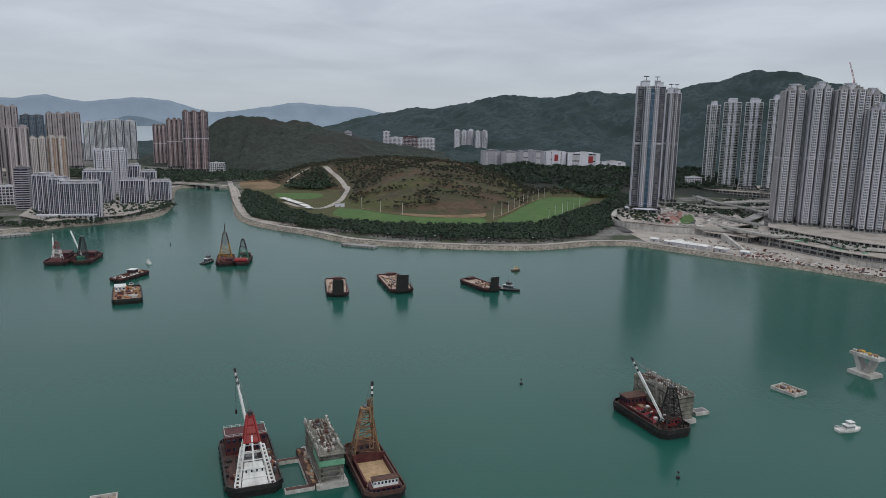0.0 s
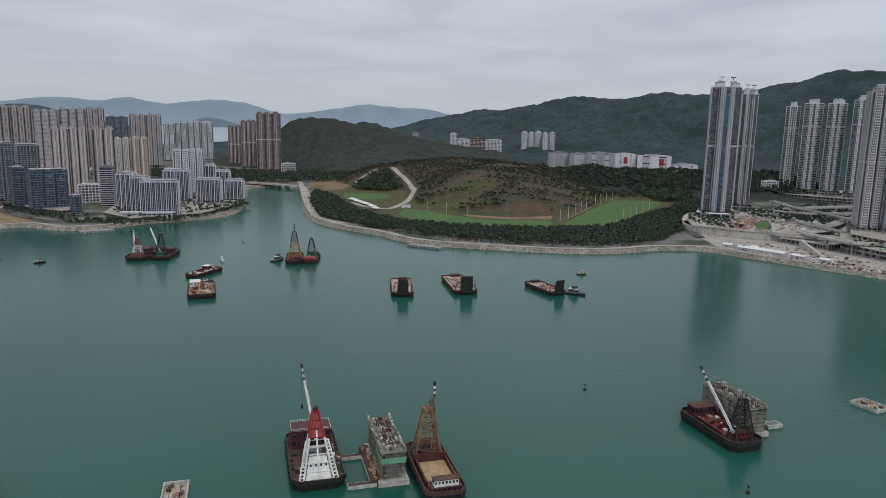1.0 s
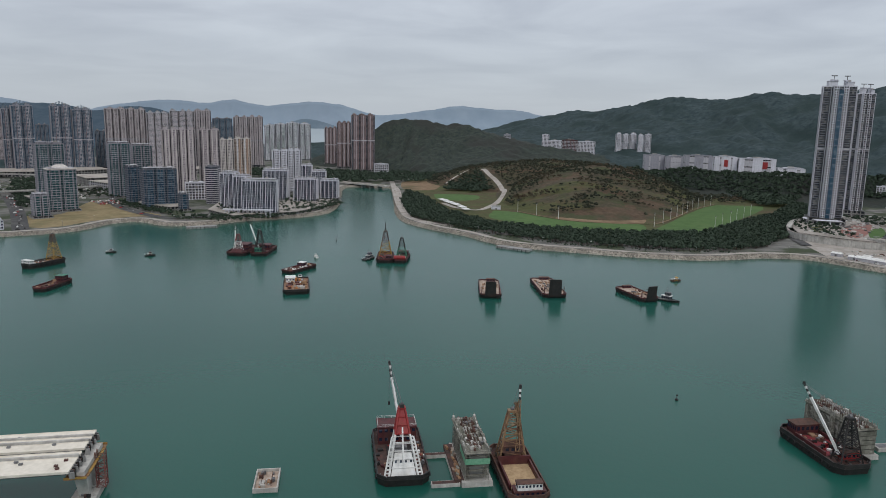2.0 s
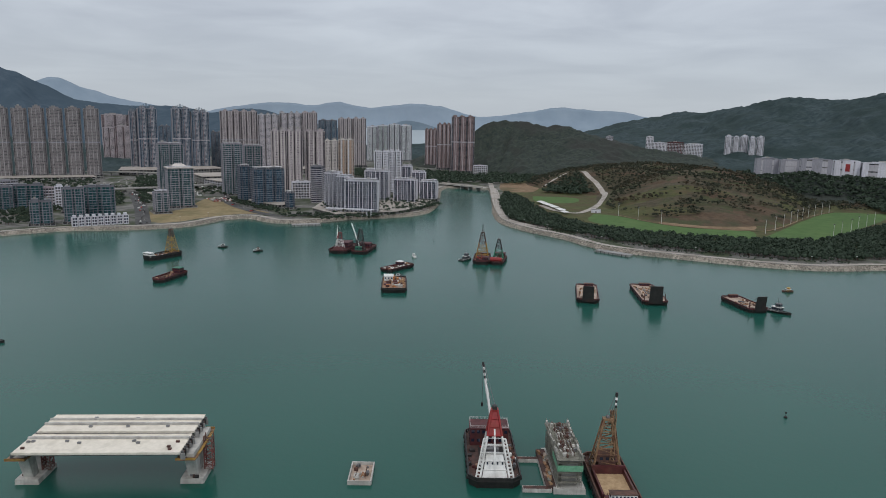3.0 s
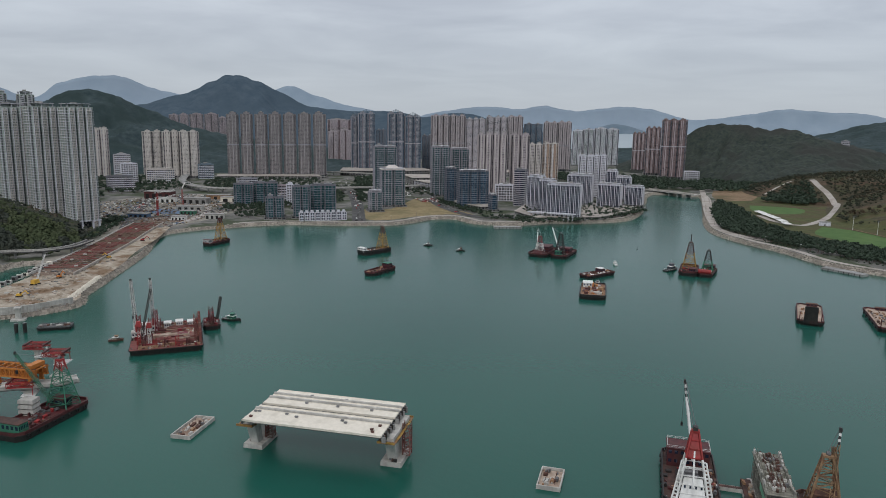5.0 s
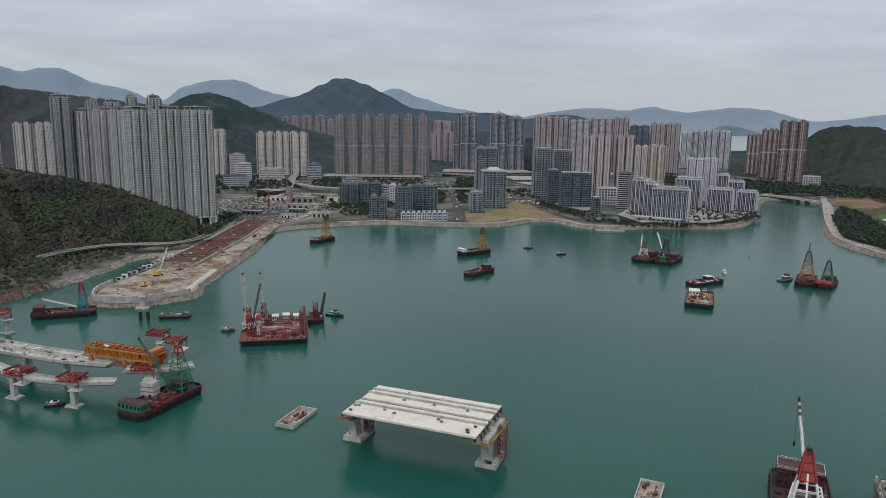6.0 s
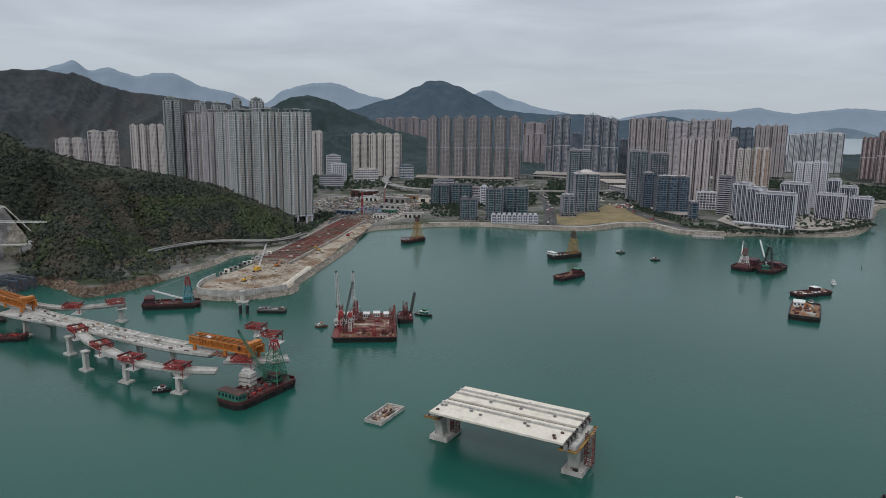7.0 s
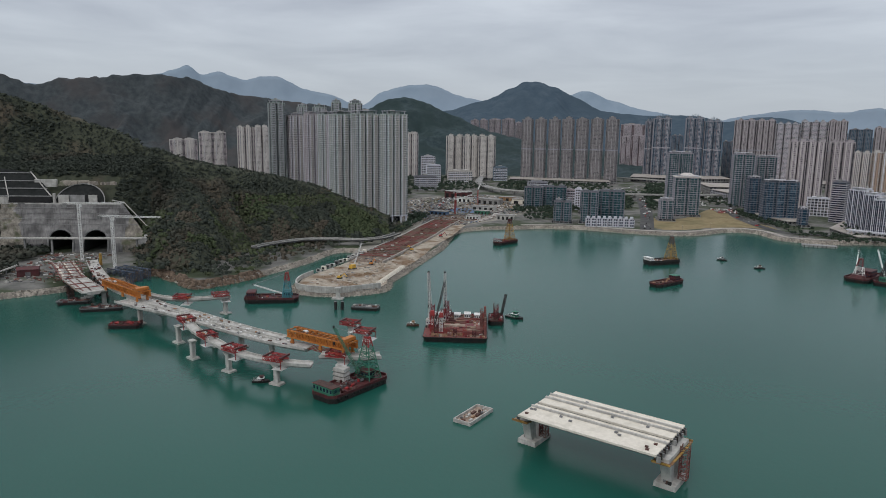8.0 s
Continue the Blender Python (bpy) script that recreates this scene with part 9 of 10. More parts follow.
ramp1, rline = deck_arm("ramp_deck", "curving slip-road deck with red form travellers", [(-442, 71), (-414, 73), (-391, 78), (-377, 81), (-356, 90), (-340, 103), (-332, 113)], 3.0, 12.9, 12.7, 1.8)
ramp2, _ = deck_arm("ramp_deck", "slender curving ramp deck on the landward side", [(-552, 52), (-528, 58), (-510, 68), (-499, 81), (-495, 96), (-495, 110)], 2.7, 13.0, 12.8, 1.8)
ramp3, _ = deck_arm("ramp_deck", "short detached deck piece on its pier beside the barge", [(-344, 122), (-338, 130), (-331, 140), (-328, 150)], 3.6, 12.9, 12.9, 1.8)
for x, y, t, z in ((-441, 66, 20, 11.0), (-407, 68, 20, 11.0), (-376, 81, 30, 10.9), (-345.5, 98.5, 35, 10.9), (-496, 51, 20, 10.8), (-425, 84, 20, 10.7), (-558, 34, 20, 10.9), (-590, 26, 20, 11.0), (-495.8, 107, 30, 10.9), (-512, 68, 30, 11.0), (-416, 98, 25, 10.7), (-386, 108, 25, 10.7), (-337, 131, 50, 10.9), (-455, 80, 20, 10.8), (-394, 160, 40, 11.0), (-374, 161, 40, 11.0)):
    pier_stub(x, y, t, z)
stack = thing("precast_stack", "stack of white precast deck segments beside the barge", "concrete block", pose(-327, 127, 0, 0, 0, 30))
part("pile_cap", Geo().box(-4, 4, -3.5, 3.5, -1, 1.6), M_CONC, stack)
for k in range(4):
    part("segment", Geo().box(-3.6, 3.6, -2.8, 2.8, 1.7 + 2.3 * k, 3.4 + 2.3 * k, 4 * (k % 2), 0.2), M_CONC, stack)


def form_traveller(x, y, z, turn, L=11.0):
    """A red steel form traveller on the deck's end."""
    root = thing("form_traveller", "red steel form traveller hanging on the deck end", "form traveller", pose(x, y, z, 0, 0, turn), "form travellers")
    for s in (-1, 1):
        part("truss", Geo().lattice((-L / 2, s * 3.2, 1.6), (L / 2, s * 3.2, 1.6), 1.8, 6, 0.32), M_RED, root)
        part("hanger", Geo().beam((L / 2 - 0.5, s * 3.6, -3.4), (L / 2 - 0.5, s * 3.6, 1.2), 0.3), M_RED, root)
    part("cross_beam", Geo().box(-L / 2, -L / 2 + 1.0, -4.2, 4.2, 2.4, 3.2), M_MAROON, root)
    part("cross_beam", Geo().box(L / 2 - 1.0, L / 2, -4.2, 4.2, 2.4, 3.2), M_MAROON, root)
    part("platform", Geo().box(0, L / 2 + 0.5, -4.4, 4.4, -3.7, -3.4), M_WHITE, root)
    clutter(root, random.Random(int(x)), -L / 2, L / 2, -2.4, 2.4, 0.1, 6, [M_RED, M_WHITE, M_MAROON, M_ORANGE], 0.6, 1.8)


for x, y, z, t in ((-402, 75.5, 13.0, 12), (-371, 83, 13.0, 28), (-345.5, 98.5, 13.0, 38), (-441, 71, 13.0, 8), (-496, 104, 12.9, 88), (-500, 79, 13.0, 60), (-337, 129, 13.0, 50), (-394, 160, 11.1, 40), (-374, 161, 11.1, 40)):
    form_traveller(x, y, z, t)

# orange launching gantries
def gantry(x, y, z, turn, L):
    root = thing("launching_gantry", "long orange launching gantry standing on the viaduct deck", "gantry", pose(x, y, z, 0, 0, turn), "launching gantries")
    bays = int(L / 2.2)
    for s in (-1, 1):
        for z in (3.4, 7.2):
            part("chord", Geo().box(-L / 2, L / 2, s * 3.6 - 0.7, s * 3.6 + 0.7, z - 0.35, z + 0.35, 0, 0.05), M_ORANGE, root)
        part("web_plate", Geo().box(-L / 2 + 0.3, L / 2 - 0.3, s * 3.6 - 0.12, s * 3.6 + 0.12, 3.75, 5.9), M_ORANGED, root)
        for k in range(bays + 1):
            px = -L / 2 + 0.4 + (L - 0.8) * k / bays
            part("upright", Geo().box(px - 0.2, px + 0.2, s * 3.6 - 0.55, s * 3.6 + 0.55, 3.75, 6.85), M_ORANGE, root)
            if k < bays:
                qx = px + (L - 0.8) / bays
                z0_, z1_ = (3.7, 6.9) if k % 2 else (6.9, 3.7)
                part("diagonal", Geo().beam((px, s * 4.0, z0_), (qx, s * 4.0, z1_), 0.28), M_ORANGE, root)
        part("top_rail", Geo().box(-L / 2, L / 2, s * 3.6 - 0.15, s * 3.6 + 0.15, 7.55, 7.75), M_RUST, root)
    for k in range(int(L / 4) + 1):
        px = -L / 2 + 0.6 + (L - 1.2) * k / int(L / 4)
        part("cross_tie", Geo().box(px - 0.3, px + 0.3, -2.9, 2.9, 6.9, 7.4), M_ORANGE, root)
    for px in (-L * 0.42, L * 0.05, L * 0.42):
        for s in (-1, 1):
            part("leg", Geo().hexa([(px - 1.2, s * 3.6 - 0.5, 0), (px + 1.2, s * 3.6 - 0.5, 0), (px + 1.2, s * 3.6 + 0.5, 0), (px - 1.2, s * 3.6 + 0.5, 0)], [(px - 0.6, s * 3.6 - 0.5, 3.05), (px + 0.6, s * 3.6 - 0.5, 3.05), (px + 0.6, s * 3.6 + 0.5, 3.05), (px - 0.6, s * 3.6 + 0.5, 3.05)]), M_ORANGE, root)
    part("trolley", Geo().box(L * 0.38, L * 0.46, -4.4, 4.4, 7.76, 9.4, 0, 0.1), M_ORANGE, root)
    clutter(root, random.Random(3), -L / 2, L / 2, -2.0, 2.0, 7.4, 5, [M_WHITE, M_ORANGE, M_STEEL], 0.5, 1.6)


gantry(-354, 126.5, 13.1, 26.6, 45)
gantry(-527, 46, 13.4, 19.4, 56)
# loose gear and striped decking along the viaduct
gear = thing("deck_gear", "scattered formwork, sheeting and stores along the viaduct deck", "stores")
r = random.Random(31)
for k in range(190):
    src = (mline, mline2)[k % 2]
    i = r.randrange(2, len(src) - 2)
    q = src[i] + Vector((r.uniform(-3, 3), r.uniform(-3, 3)))
    z = 13.0 - 0.0 + 0.02 + (0.35 if k % 2 else 0.0)
    h = r.uniform(0.2, 0.9)
    part("crate", Geo().box(q.x - r.uniform(0.3, 1.3), q.x + r.uniform(0.3, 1.3), q.y - r.uniform(0.2, 0.6), q.y + r.uniform(0.2, 0.6), z, z + h, r.uniform(0, 60)), r.choice([M_WHITE, M_RUST, M_CONC, M_CONC, M_STEEL, M_TAN, M_MAROON, M_WHITE]), gear)
for k in range(16):
    part("timber_strip", Geo().box(-364 + 1.6 * k, -363.2 + 1.6 * k, 117 + 0.72 * k, 124 + 0.72 * k, 12.4, 12.7, 26), M_TAN if k % 2 else M_RED, gear)


# ---- the tunnel mouth ----
PORT = pose(-773, 28, 0, 0, 0, 64.6)
portal = thing("tunnel_portal", "tall grey sprayed-concrete tunnel face with two dark arched bores", "tunnel portal", PORT)
# local x runs along the face, -y looks over the bay
HW, HZ = 74.0, 51.5
BORES = ((-16.5, 12.0), (17.0, 12.0))
SPRING = 15.0


def face_z(x):
    return HZ if x < 42 else HZ - (x - 42) * 1.35


g = Geo()
NXF, NZF = 136, 32
rub = Geo()


def in_bore(x, z):
    for c, hw in BORES:
        if abs(x - c) < hw and (z < SPRING or ((x - c) / hw) ** 2 + ((z - SPRING) / (hw * 0.92)) ** 2 < 1):
            return True
    return False


def face_pt(i, k):
    x = -HW + 2 * HW * i / NXF
    z = LAND_Z + (face_z(x) - LAND_Z) * k / NZF
    y = 0.22 * (z - LAND_Z) + (0.5 if -52 < x < 45 else 2.6) * noise.noise(Vector((x / 7, z / 7, 0.3)))
    return (x, y, z)


for i in range(NXF):
    for k in range(NZF):
        a, b, c, d = face_pt(i, k), face_pt(i + 1, k), face_pt(i + 1, k + 1), face_pt(i, k + 1)
        if in_bore((a[0] + b[0]) / 2, (a[2] + c[2]) / 2):
            continue
        edge = 46 + 5 * noise.noise(Vector((a[2] / 9, 3.0, 0.0))) + 0.2 * (a[2] - 30)
        left = -56 + 6 * noise.noise(Vector((a[2] / 8, 7.0, 0.0))) - 0.2 * (a[2] - 30)
        (rub if a[0] > edge or a[0] < left else g).poly([a, b, c, d])
part("face", g, M_SHOT, portal)
part("rubble_flank", rub, M_RUBBLE, portal, "loose beige rubble at the face's edge")
# the bore lining is coloured near black for its unlit depth
for c, hw in BORES:
    g = Geo()
    ring = [(c - hw, 0, LAND_Z), (c - hw, 0, SPRING)] + [(c + hw * math.cos(math.pi * (1 - t / 14)), 0, SPRING + hw * 0.92 * math.sin(math.pi * t / 14)) for t in range(1, 14)] + [(c + hw, 0, SPRING), (c + hw, 0, LAND_Z)]
    for p, q in zip(ring[:-1], ring[1:]):
        g.poly([(p[0], 2.0, p[2]), (q[0], 2.0, q[2]), (q[0], 60, q[2]), (p[0], 60, p[2])])
    g.poly([(p[0], 60, p[2]) for p in ring])
    part("bore", g, M_DARK, portal, "dark arched tunnel bore")
    g = Geo()
    for p, q in zip(ring[:-1], ring[1:]):
        yp, yq = 0.22 * (p[2] - LAND_Z), 0.22 * (q[2] - LAND_Z)
        g.beam((p[0], yp - 0.5, p[2]), (q[0], yq - 0.5, q[2]), 1.6, 1.2)
    part("arch_ring", g, M_CONCD, portal)
for k in range(4):
    z = 31 + 5.4 * k
    x1 = min(HW - 1, 42 + (HZ - z) / 1.35)
    segs = [(-HW + 1, x1)] if z > 28 else [(-HW + 1, -30), (30, x1)]
    for q0, q1 in segs:
        part("lift_line", Geo().beam((q0, 0.22 * (z - LAND_Z) - 0.35, z), (q1, 0.22 * (z - LAND_Z) - 0.35, z), 0.35), M_CONCD, portal)
# benches, the arched dark cut and the gridded slope above the face
def cut_y(z):
    return 11.0 + (z - HZ) * 0.75


part("crest_slab", Geo().box(-92, 40, 10.0, 13.5, HZ - 1.2, HZ + 0.2), M_CONC, portal, "pale concrete ledge along the crest of the face")
AX, AW, AH = 0.0, 24.0, 18.0
arc_pts = [(AX - AW * math.cos(math.pi * k / 18), HZ + 0.2 + AH * math.sin(math.pi * k / 18)) for k in range(19)]
part("arched_cut", Geo().poly([(x, cut_y(z) + 1.5, z) for x, z in arc_pts]), M_MESH, portal, "dark netted slope under an arched edge")
g = Geo()
for (xa, za), (xb, zb) in zip(arc_pts[:-1], arc_pts[1:]):
    g.beam((xa, cut_y(za), za), (xb, cut_y(zb), zb), 0.8)
part("arch_kerb", g, M_CONCD, portal, "pale kerb along the arched edge")
# the near-black panel is the shaded gap between the pale ones
for x0, x1, m in ((-20, -10, M_CONC), (-9, 5.5, M_CONCD), (5.5, 9, M_DARK), (9, 17, M_CONC)):
    part("crest_panel", Geo().box(x0, x1, 11.6, 13.0, HZ + 0.2, HZ + 8.0), m, portal)
part("crest_post", Geo().box(-24.6, -22.4, 10.4, 12.6, HZ - 8, HZ + 9.5), M_CONC, portal)
g = Geo()
g.poly([(-100, cut_y(HZ) + 0.8, HZ), (-25, cut_y(HZ) + 0.8, HZ), (-30, cut_y(HZ + 10) + 0.8, HZ + 10), (-52, cut_y(HZ + 28) + 0.8, HZ + 28), (-100, cut_y(HZ + 34) + 0.8, HZ + 34)])
part("slope_face", g, M_MESH, portal, "dark netted cut slope")
# solid block coloured near black as the shade of a recess
part("recess_shade", Geo().box(-66, -27, 10.2, 11.8, HZ + 0.25, HZ + 6.0), M_DARK, portal, "near-black block drawn as a shaded recess below the gridded slope")
for k, (zz, xe) in enumerate(((HZ + 6.3, -25), (HZ + 13.5, -34), (HZ + 20.5, -43), (HZ + 28, -52))):
    part("slope_beam", Geo().beam((-100, cut_y(zz), zz), (xe, cut_y(zz), zz), 0.9), M_CONCD, portal)
for xb, xt in ((-66, -78), (-84, -94)):
    part("slope_rib", Geo().beam((xb, cut_y(HZ), HZ), (xt, cut_y(HZ + 24), HZ + 24), 0.9), M_CONC, portal)
part("slope_rib", Geo().beam((-28, cut_y(HZ + 6), HZ + 6), (-54, cut_y(HZ + 29), HZ + 29), 0.9), M_CONC, portal)
part("slope_panel", Geo().box(-76, -67, 10.0, 11.0, HZ + 0.3, HZ + 6), M_CONC, portal)
part("upper_block", Geo().box(-48, -27, 26, 29, HZ + 14.5, HZ + 22), M_CONC, portal, "pale sprayed block above the gridded slope")
part("upper_rubble", Geo().prism([(-26, 25), (8, 28), (6, 34), (-24, 32)], HZ + 16, HZ + 21, [(-22, 27), (4, 29), (2, 33), (-20, 31)]), M_RUBBLE, portal)
g = Geo()
rr_ = random.Random(14)
for k in range(40):
    px, up_ = rr_.uniform(-24, 30), rr_.uniform(0.5, 2.0)
    py = cut_y(HZ + 20) + rr_.uniform(0, 4)
    g.box(px - up_ * 1.4, px + up_ * 1.4, py - up_, py + up_, HZ + 17, HZ + 18.5 + up_, rr_.uniform(0, 90), 0.3)
tagged(part("crest_rubble", g, M_ROCK, portal), kind="stuff")
part("edge_drain", Geo().beam((74, 6, 20), (43, 11.5, HZ + 1), 0.7).beam((43, 11.5, HZ + 1), (31, 13, HZ + 3), 0.7), M_CONC, portal, "pale drain channel down the edge of the cut")
# the wooded slope behind the crest
g = Geo()
NB = 30
for i in range(NB + 1):
    for k in range(NB + 1):
        u, w = -130 + 230 * i / NB, 12 + 120 * k / NB
        top = HZ + min(0.75 * (w - 12), 28 + 0.12 * (w - 50)) - max(0.0, u - 40) * 1.3
        if -100 < u < 30 and w < 42:
            top -= 4.0
        g.v.append((u, w + (4 if k == 0 else 0), max(LAND_Z, top + 2.5 * noise.noise(Vector((u / 16, w / 16, 4.0))))))
for i in range(NB):
    for k in range(NB):
        q = i * (NB + 1) + k
        g.f.append((q, q + NB + 1, q + NB + 2, q + 1))
bank = structure("portal_bank", g, M_HEAD, "steep wooded slope above the tunnel face", "bank", True)
bank.matrix_world = PORT
rr_ = random.Random(15)
spots = []
for (u, w, z) in g.v:
    for _ in range(7):
        u2, w2 = u + rr_.uniform(-7, 7), w + rr_.uniform(-4.5, 4.5)
        if (-100 < u2 < 32 and w2 < 44) or w2 < 16:
            continue
        q = PORT @ Vector((u2, w2, z))
        tall = rr_.uniform(3.0, 6.0)
        spots.append((q.x, q.y, z - 0.4 * tall + (w2 - w) * 0.7, tall))
wood("portal_woods", "dark green woods above the tunnel face", spots, 16, 14, M_LEAF2, trunks=False)
# access bridge across the face
part("access_bridge", Geo().box(-90, 66, -12, -6, 19.0, 20.2), M_CONC, portal)
g = Geo()
for i in range(53):
    g.beam((-90 + 3 * i, -12, 20.2), (-90 + 3 * i, -12, 21.4), 0.12)
g.beam((-90, -12, 21.4), (66, -12, 21.4), 0.12)
part("bridge_rail", g, M_STEEL, portal)
for x in (-70, -45, -20, 8, 36, 60):
    part("bridge_column", Geo().box(x - 0.8, x + 0.8, -10, -8, LAND_Z, 19.0), M_CONCD, portal)


# ledge road and cabins beside the cut
part("road_ledge", Geo().box(62, 112, -11, -1, 14.0, 19.6), M_CONCD, portal, "grey ledge of the access road beside the cut")
for k, (u, m, label) in enumerate(((70, M_WHITE, "small white site cabin beside the access road"), (79, M_WHITE, "small white site cabin beside the access road"), (90, M_NET, "pale green site cabin beside the access road"), (101, M_CONC, "grey site cabin beside the access road"))):
    q = PORT @ Vector((u, -6, 19.6))
    cab = thing("site_cabin", label, "cabin", pose(q.x, q.y, 19.6, 0, 0, 64.6), "cabins on the ledge")
    part("wall", Geo().box(-3.2, 3.2, -1.4, 1.4, 0, 2.6), m, cab)
    part("cabin_roof", Geo().box(-3.4, 3.4, -1.6, 1.6, 2.6, 2.9), M_WHITE, cab)
    part("window", Geo().box(-1.8, -0.4, -1.46, -1.36, 1.2, 2.0), G_NAVY, cab)
    part("door", Geo().box(0.8, 1.8, -1.46, -1.36, 0.05, 2.1), M_STEEL, cab)


def tower_crane(x, y, z, h, jib, turn):
    root = thing("tower_crane", "pale grey tower crane with a long level jib", "tower crane", pose(x, y, z, 0, 0, turn), "tower cranes")
    part("mast", Geo().lattice((0, 0, 0), (0, 0, h), 2.0, int(h / 3), 0.3), M_WHITE, root)
    part("jib", Geo().lattice((0, 0, h + 1), (jib, 0, h + 1.5), 1.5, int(jib / 2.5), 0.22, 1.0), M_WHITE, root)
    part("counter_jib", Geo().lattice((-12, 0, h + 1), (0, 0, h + 1), 1.5, 4, 0.25), M_WHITE, root)
    part("counterweight", Geo().box(-13, -10, -1.2, 1.2, h - 2, h + 1), M_CONCD, root)
    part("cab", Geo().box(0.8, 2.6, -1, 1, h - 2.2, h, 0, 0.1), M_WHITE, root)
    part("base", Geo().box(-2.5, 2.5, -2.5, 2.5, -0.5, 1.0), M_CONCD, root)


tower_crane(-672, 52, LAND_Z, 46, 46, 52)
tower_crane(-722, 29, LAND_Z, 53, 40, 70)
r = random.Random(51)
yard = thing("portal_yard", "crowded stores, cabins and plant on the portal platform", "stores")
for k in range(430):
    u, w = r.uniform(-24, 38), r.uniform(-135, -8)
    q = PORT @ Vector((u, w, 0))
    if q.x > -632:
        continue
    a, b, h = r.uniform(0.4, 2.2), r.uniform(0.3, 0.9), r.uniform(0.3, 1.6)
    part("crate", Geo().box(q.x - a, q.x + a, q.y - b, q.y + b, LAND_Z, LAND_Z + h, r.uniform(0, 90)), r.choice([M_WHITE, M_STRUT, M_STEEL, M_RUST, M_STRUT, M_CONC, M_CONCD, M_DUST, M_CONCD, M_STEEL, M_CONCD, M_CUT, M_PAVE]), yard)
tent = thing("silo", "yellow upright silo on the platform", "silo", pose(-690, 42, LAND_Z))
part("tank", Geo().tube((0, 0, 1), (0, 0, 11), 1.3, 12), M_OCHRE, tent)
part("cone", Geo().tube((0, 0, 11), (0, 0, 12.4), 1.3, 12, 0.3), M_OCHRE, tent)
part("stand", Geo().box(-1.4, 1.4, -1.4, 1.4, 0, 1), M_STEEL, tent)
shed = thing("site_shed", "red-brown corrugated site shed", "shed", pose(-674, -14, LAND_Z, 0, 0, 84))
part("conveyor", Geo().beam((-26, -1, 3), (-8, 3, 9), 2.4, 1.0), M_CONC, shed, "pale raking conveyor leading to the shed")
for q in (-24, -16):
    part("conveyor_leg", Geo().box(q - 0.3, q + 0.3, -0.3, 0.5, 0, 3.4 + (q + 24) * 0.33), M_STEEL, shed)
part("wall", Geo().box(-8, 8, -5, 5, 0, 6), M_MAROON, shed)
part("roof", Geo().hexa([(-8.5, -5.5, 6), (8.5, -5.5, 6), (8.5, 5.5, 6), (-8.5, 5.5, 6)], [(-8.5, -0.3, 8), (8.5, -0.3, 8), (8.5, 0.3, 8), (-8.5, 0.3, 8)]), M_MAROON, shed)
part("door", Geo().box(-2, 2, -5.08, -4.95, 0, 4), M_STEEL, shed)

# ---- the causeway with its strutted cut ----
CUT = [(-604, 262), (-655, 315), (-712, 374), (-765, 424), (-815, 474)]
cl = smooth_line(CUT, 4.0)
cn = left_normals(cl)
cut = thing("strutted_cut", "long open cut with rows of red steel struts", "excavation")
g = Geo()
for i in range(len(cl) - 1):
    a, b = cl[i], cl[i + 1]
    g.poly([(*(a + cn[i] * 17), LAND_Z + 0.35), (*(a - cn[i] * 17), LAND_Z + 0.35), (*(b - cn[i + 1] * 17), LAND_Z + 0.35), (*(b + cn[i + 1] * 17), LAND_Z + 0.35)])
part("cut_floor", g, M_CUT, cut, "rust-brown floor of the cut")
r = random.Random(71)
for i in range(8, len(cl), 2):
    a, n_ = cl[i], cn[i]
    p, q = a + n_ * 17, a - n_ * (17 if r.random() < 0.85 else 9)
    w_ = r.uniform(0.7, 1.5)
    part("strut", Geo().beam((p.x, p.y, LAND_Z + 1.6), (q.x, q.y, LAND_Z + 1.9), w_, 1.0), r.choice([M_STRUT, M_STRUT, M_CUT]), cut)
    if r.random() < 0.55:
        c_ = a + n_ * r.uniform(-14, 14)
        part("site_plant", Geo().box(c_.x - 1.6, c_.x + 1.6, c_.y - 0.8, c_.y + 0.8, LAND_Z + 2.3, LAND_Z + 3.4, r.uniform(0, 90), 0.1), r.choice([M_RED, M_CONC, M_RUST, M_SANDY, M_MAROON]), cut)
for s in (-6, 6):
    part("waler", wall_strip([p + q * s for p, q in zip(cl[8:], cn[8:])], 0.8, LAND_Z + 2.0, LAND_Z + 2.5), M_STRUT, cut)
for s in (-1, 1):
    g = wall_strip([p + q * (s * 17.6) for p, q in zip(cl, cn)], 1.2, LAND_Z, LAND_Z + 2.4)
    part("capping_wall", g, M_CONC if s > 0 else M_PAVE, cut)
patch("causeway_sand", [(-506, 196), (-506, 234), (-540, 258), (-600, 318), (-615, 300), (-640, 275), (-622, 262), (-585, 214), (-560, 185), (-530, 175)], LAND_Z + 0.24, M_SANDY, "pale sand and rubble on the causeway head", "ground")
patch("causeway_verge", [(-612, 300), (-600, 318), (-650, 362), (-705, 418), (-755, 462), (-790, 492), (-806, 486), (-765, 448), (-712, 398), (-660, 345)], LAND_Z + 0.26, M_SANDY, "strip of trampled sand beside the strutted cut", "ground", 20)
patch("causeway_track", [(-640, 262), (-600, 232), (-620, 250), (-690, 322), (-760, 395), (-830, 462), (-842, 450), (-770, 380), (-700, 305)], LAND_Z + 0.25, M_DUST, "dusty haul road along the cut", "ground", 20)
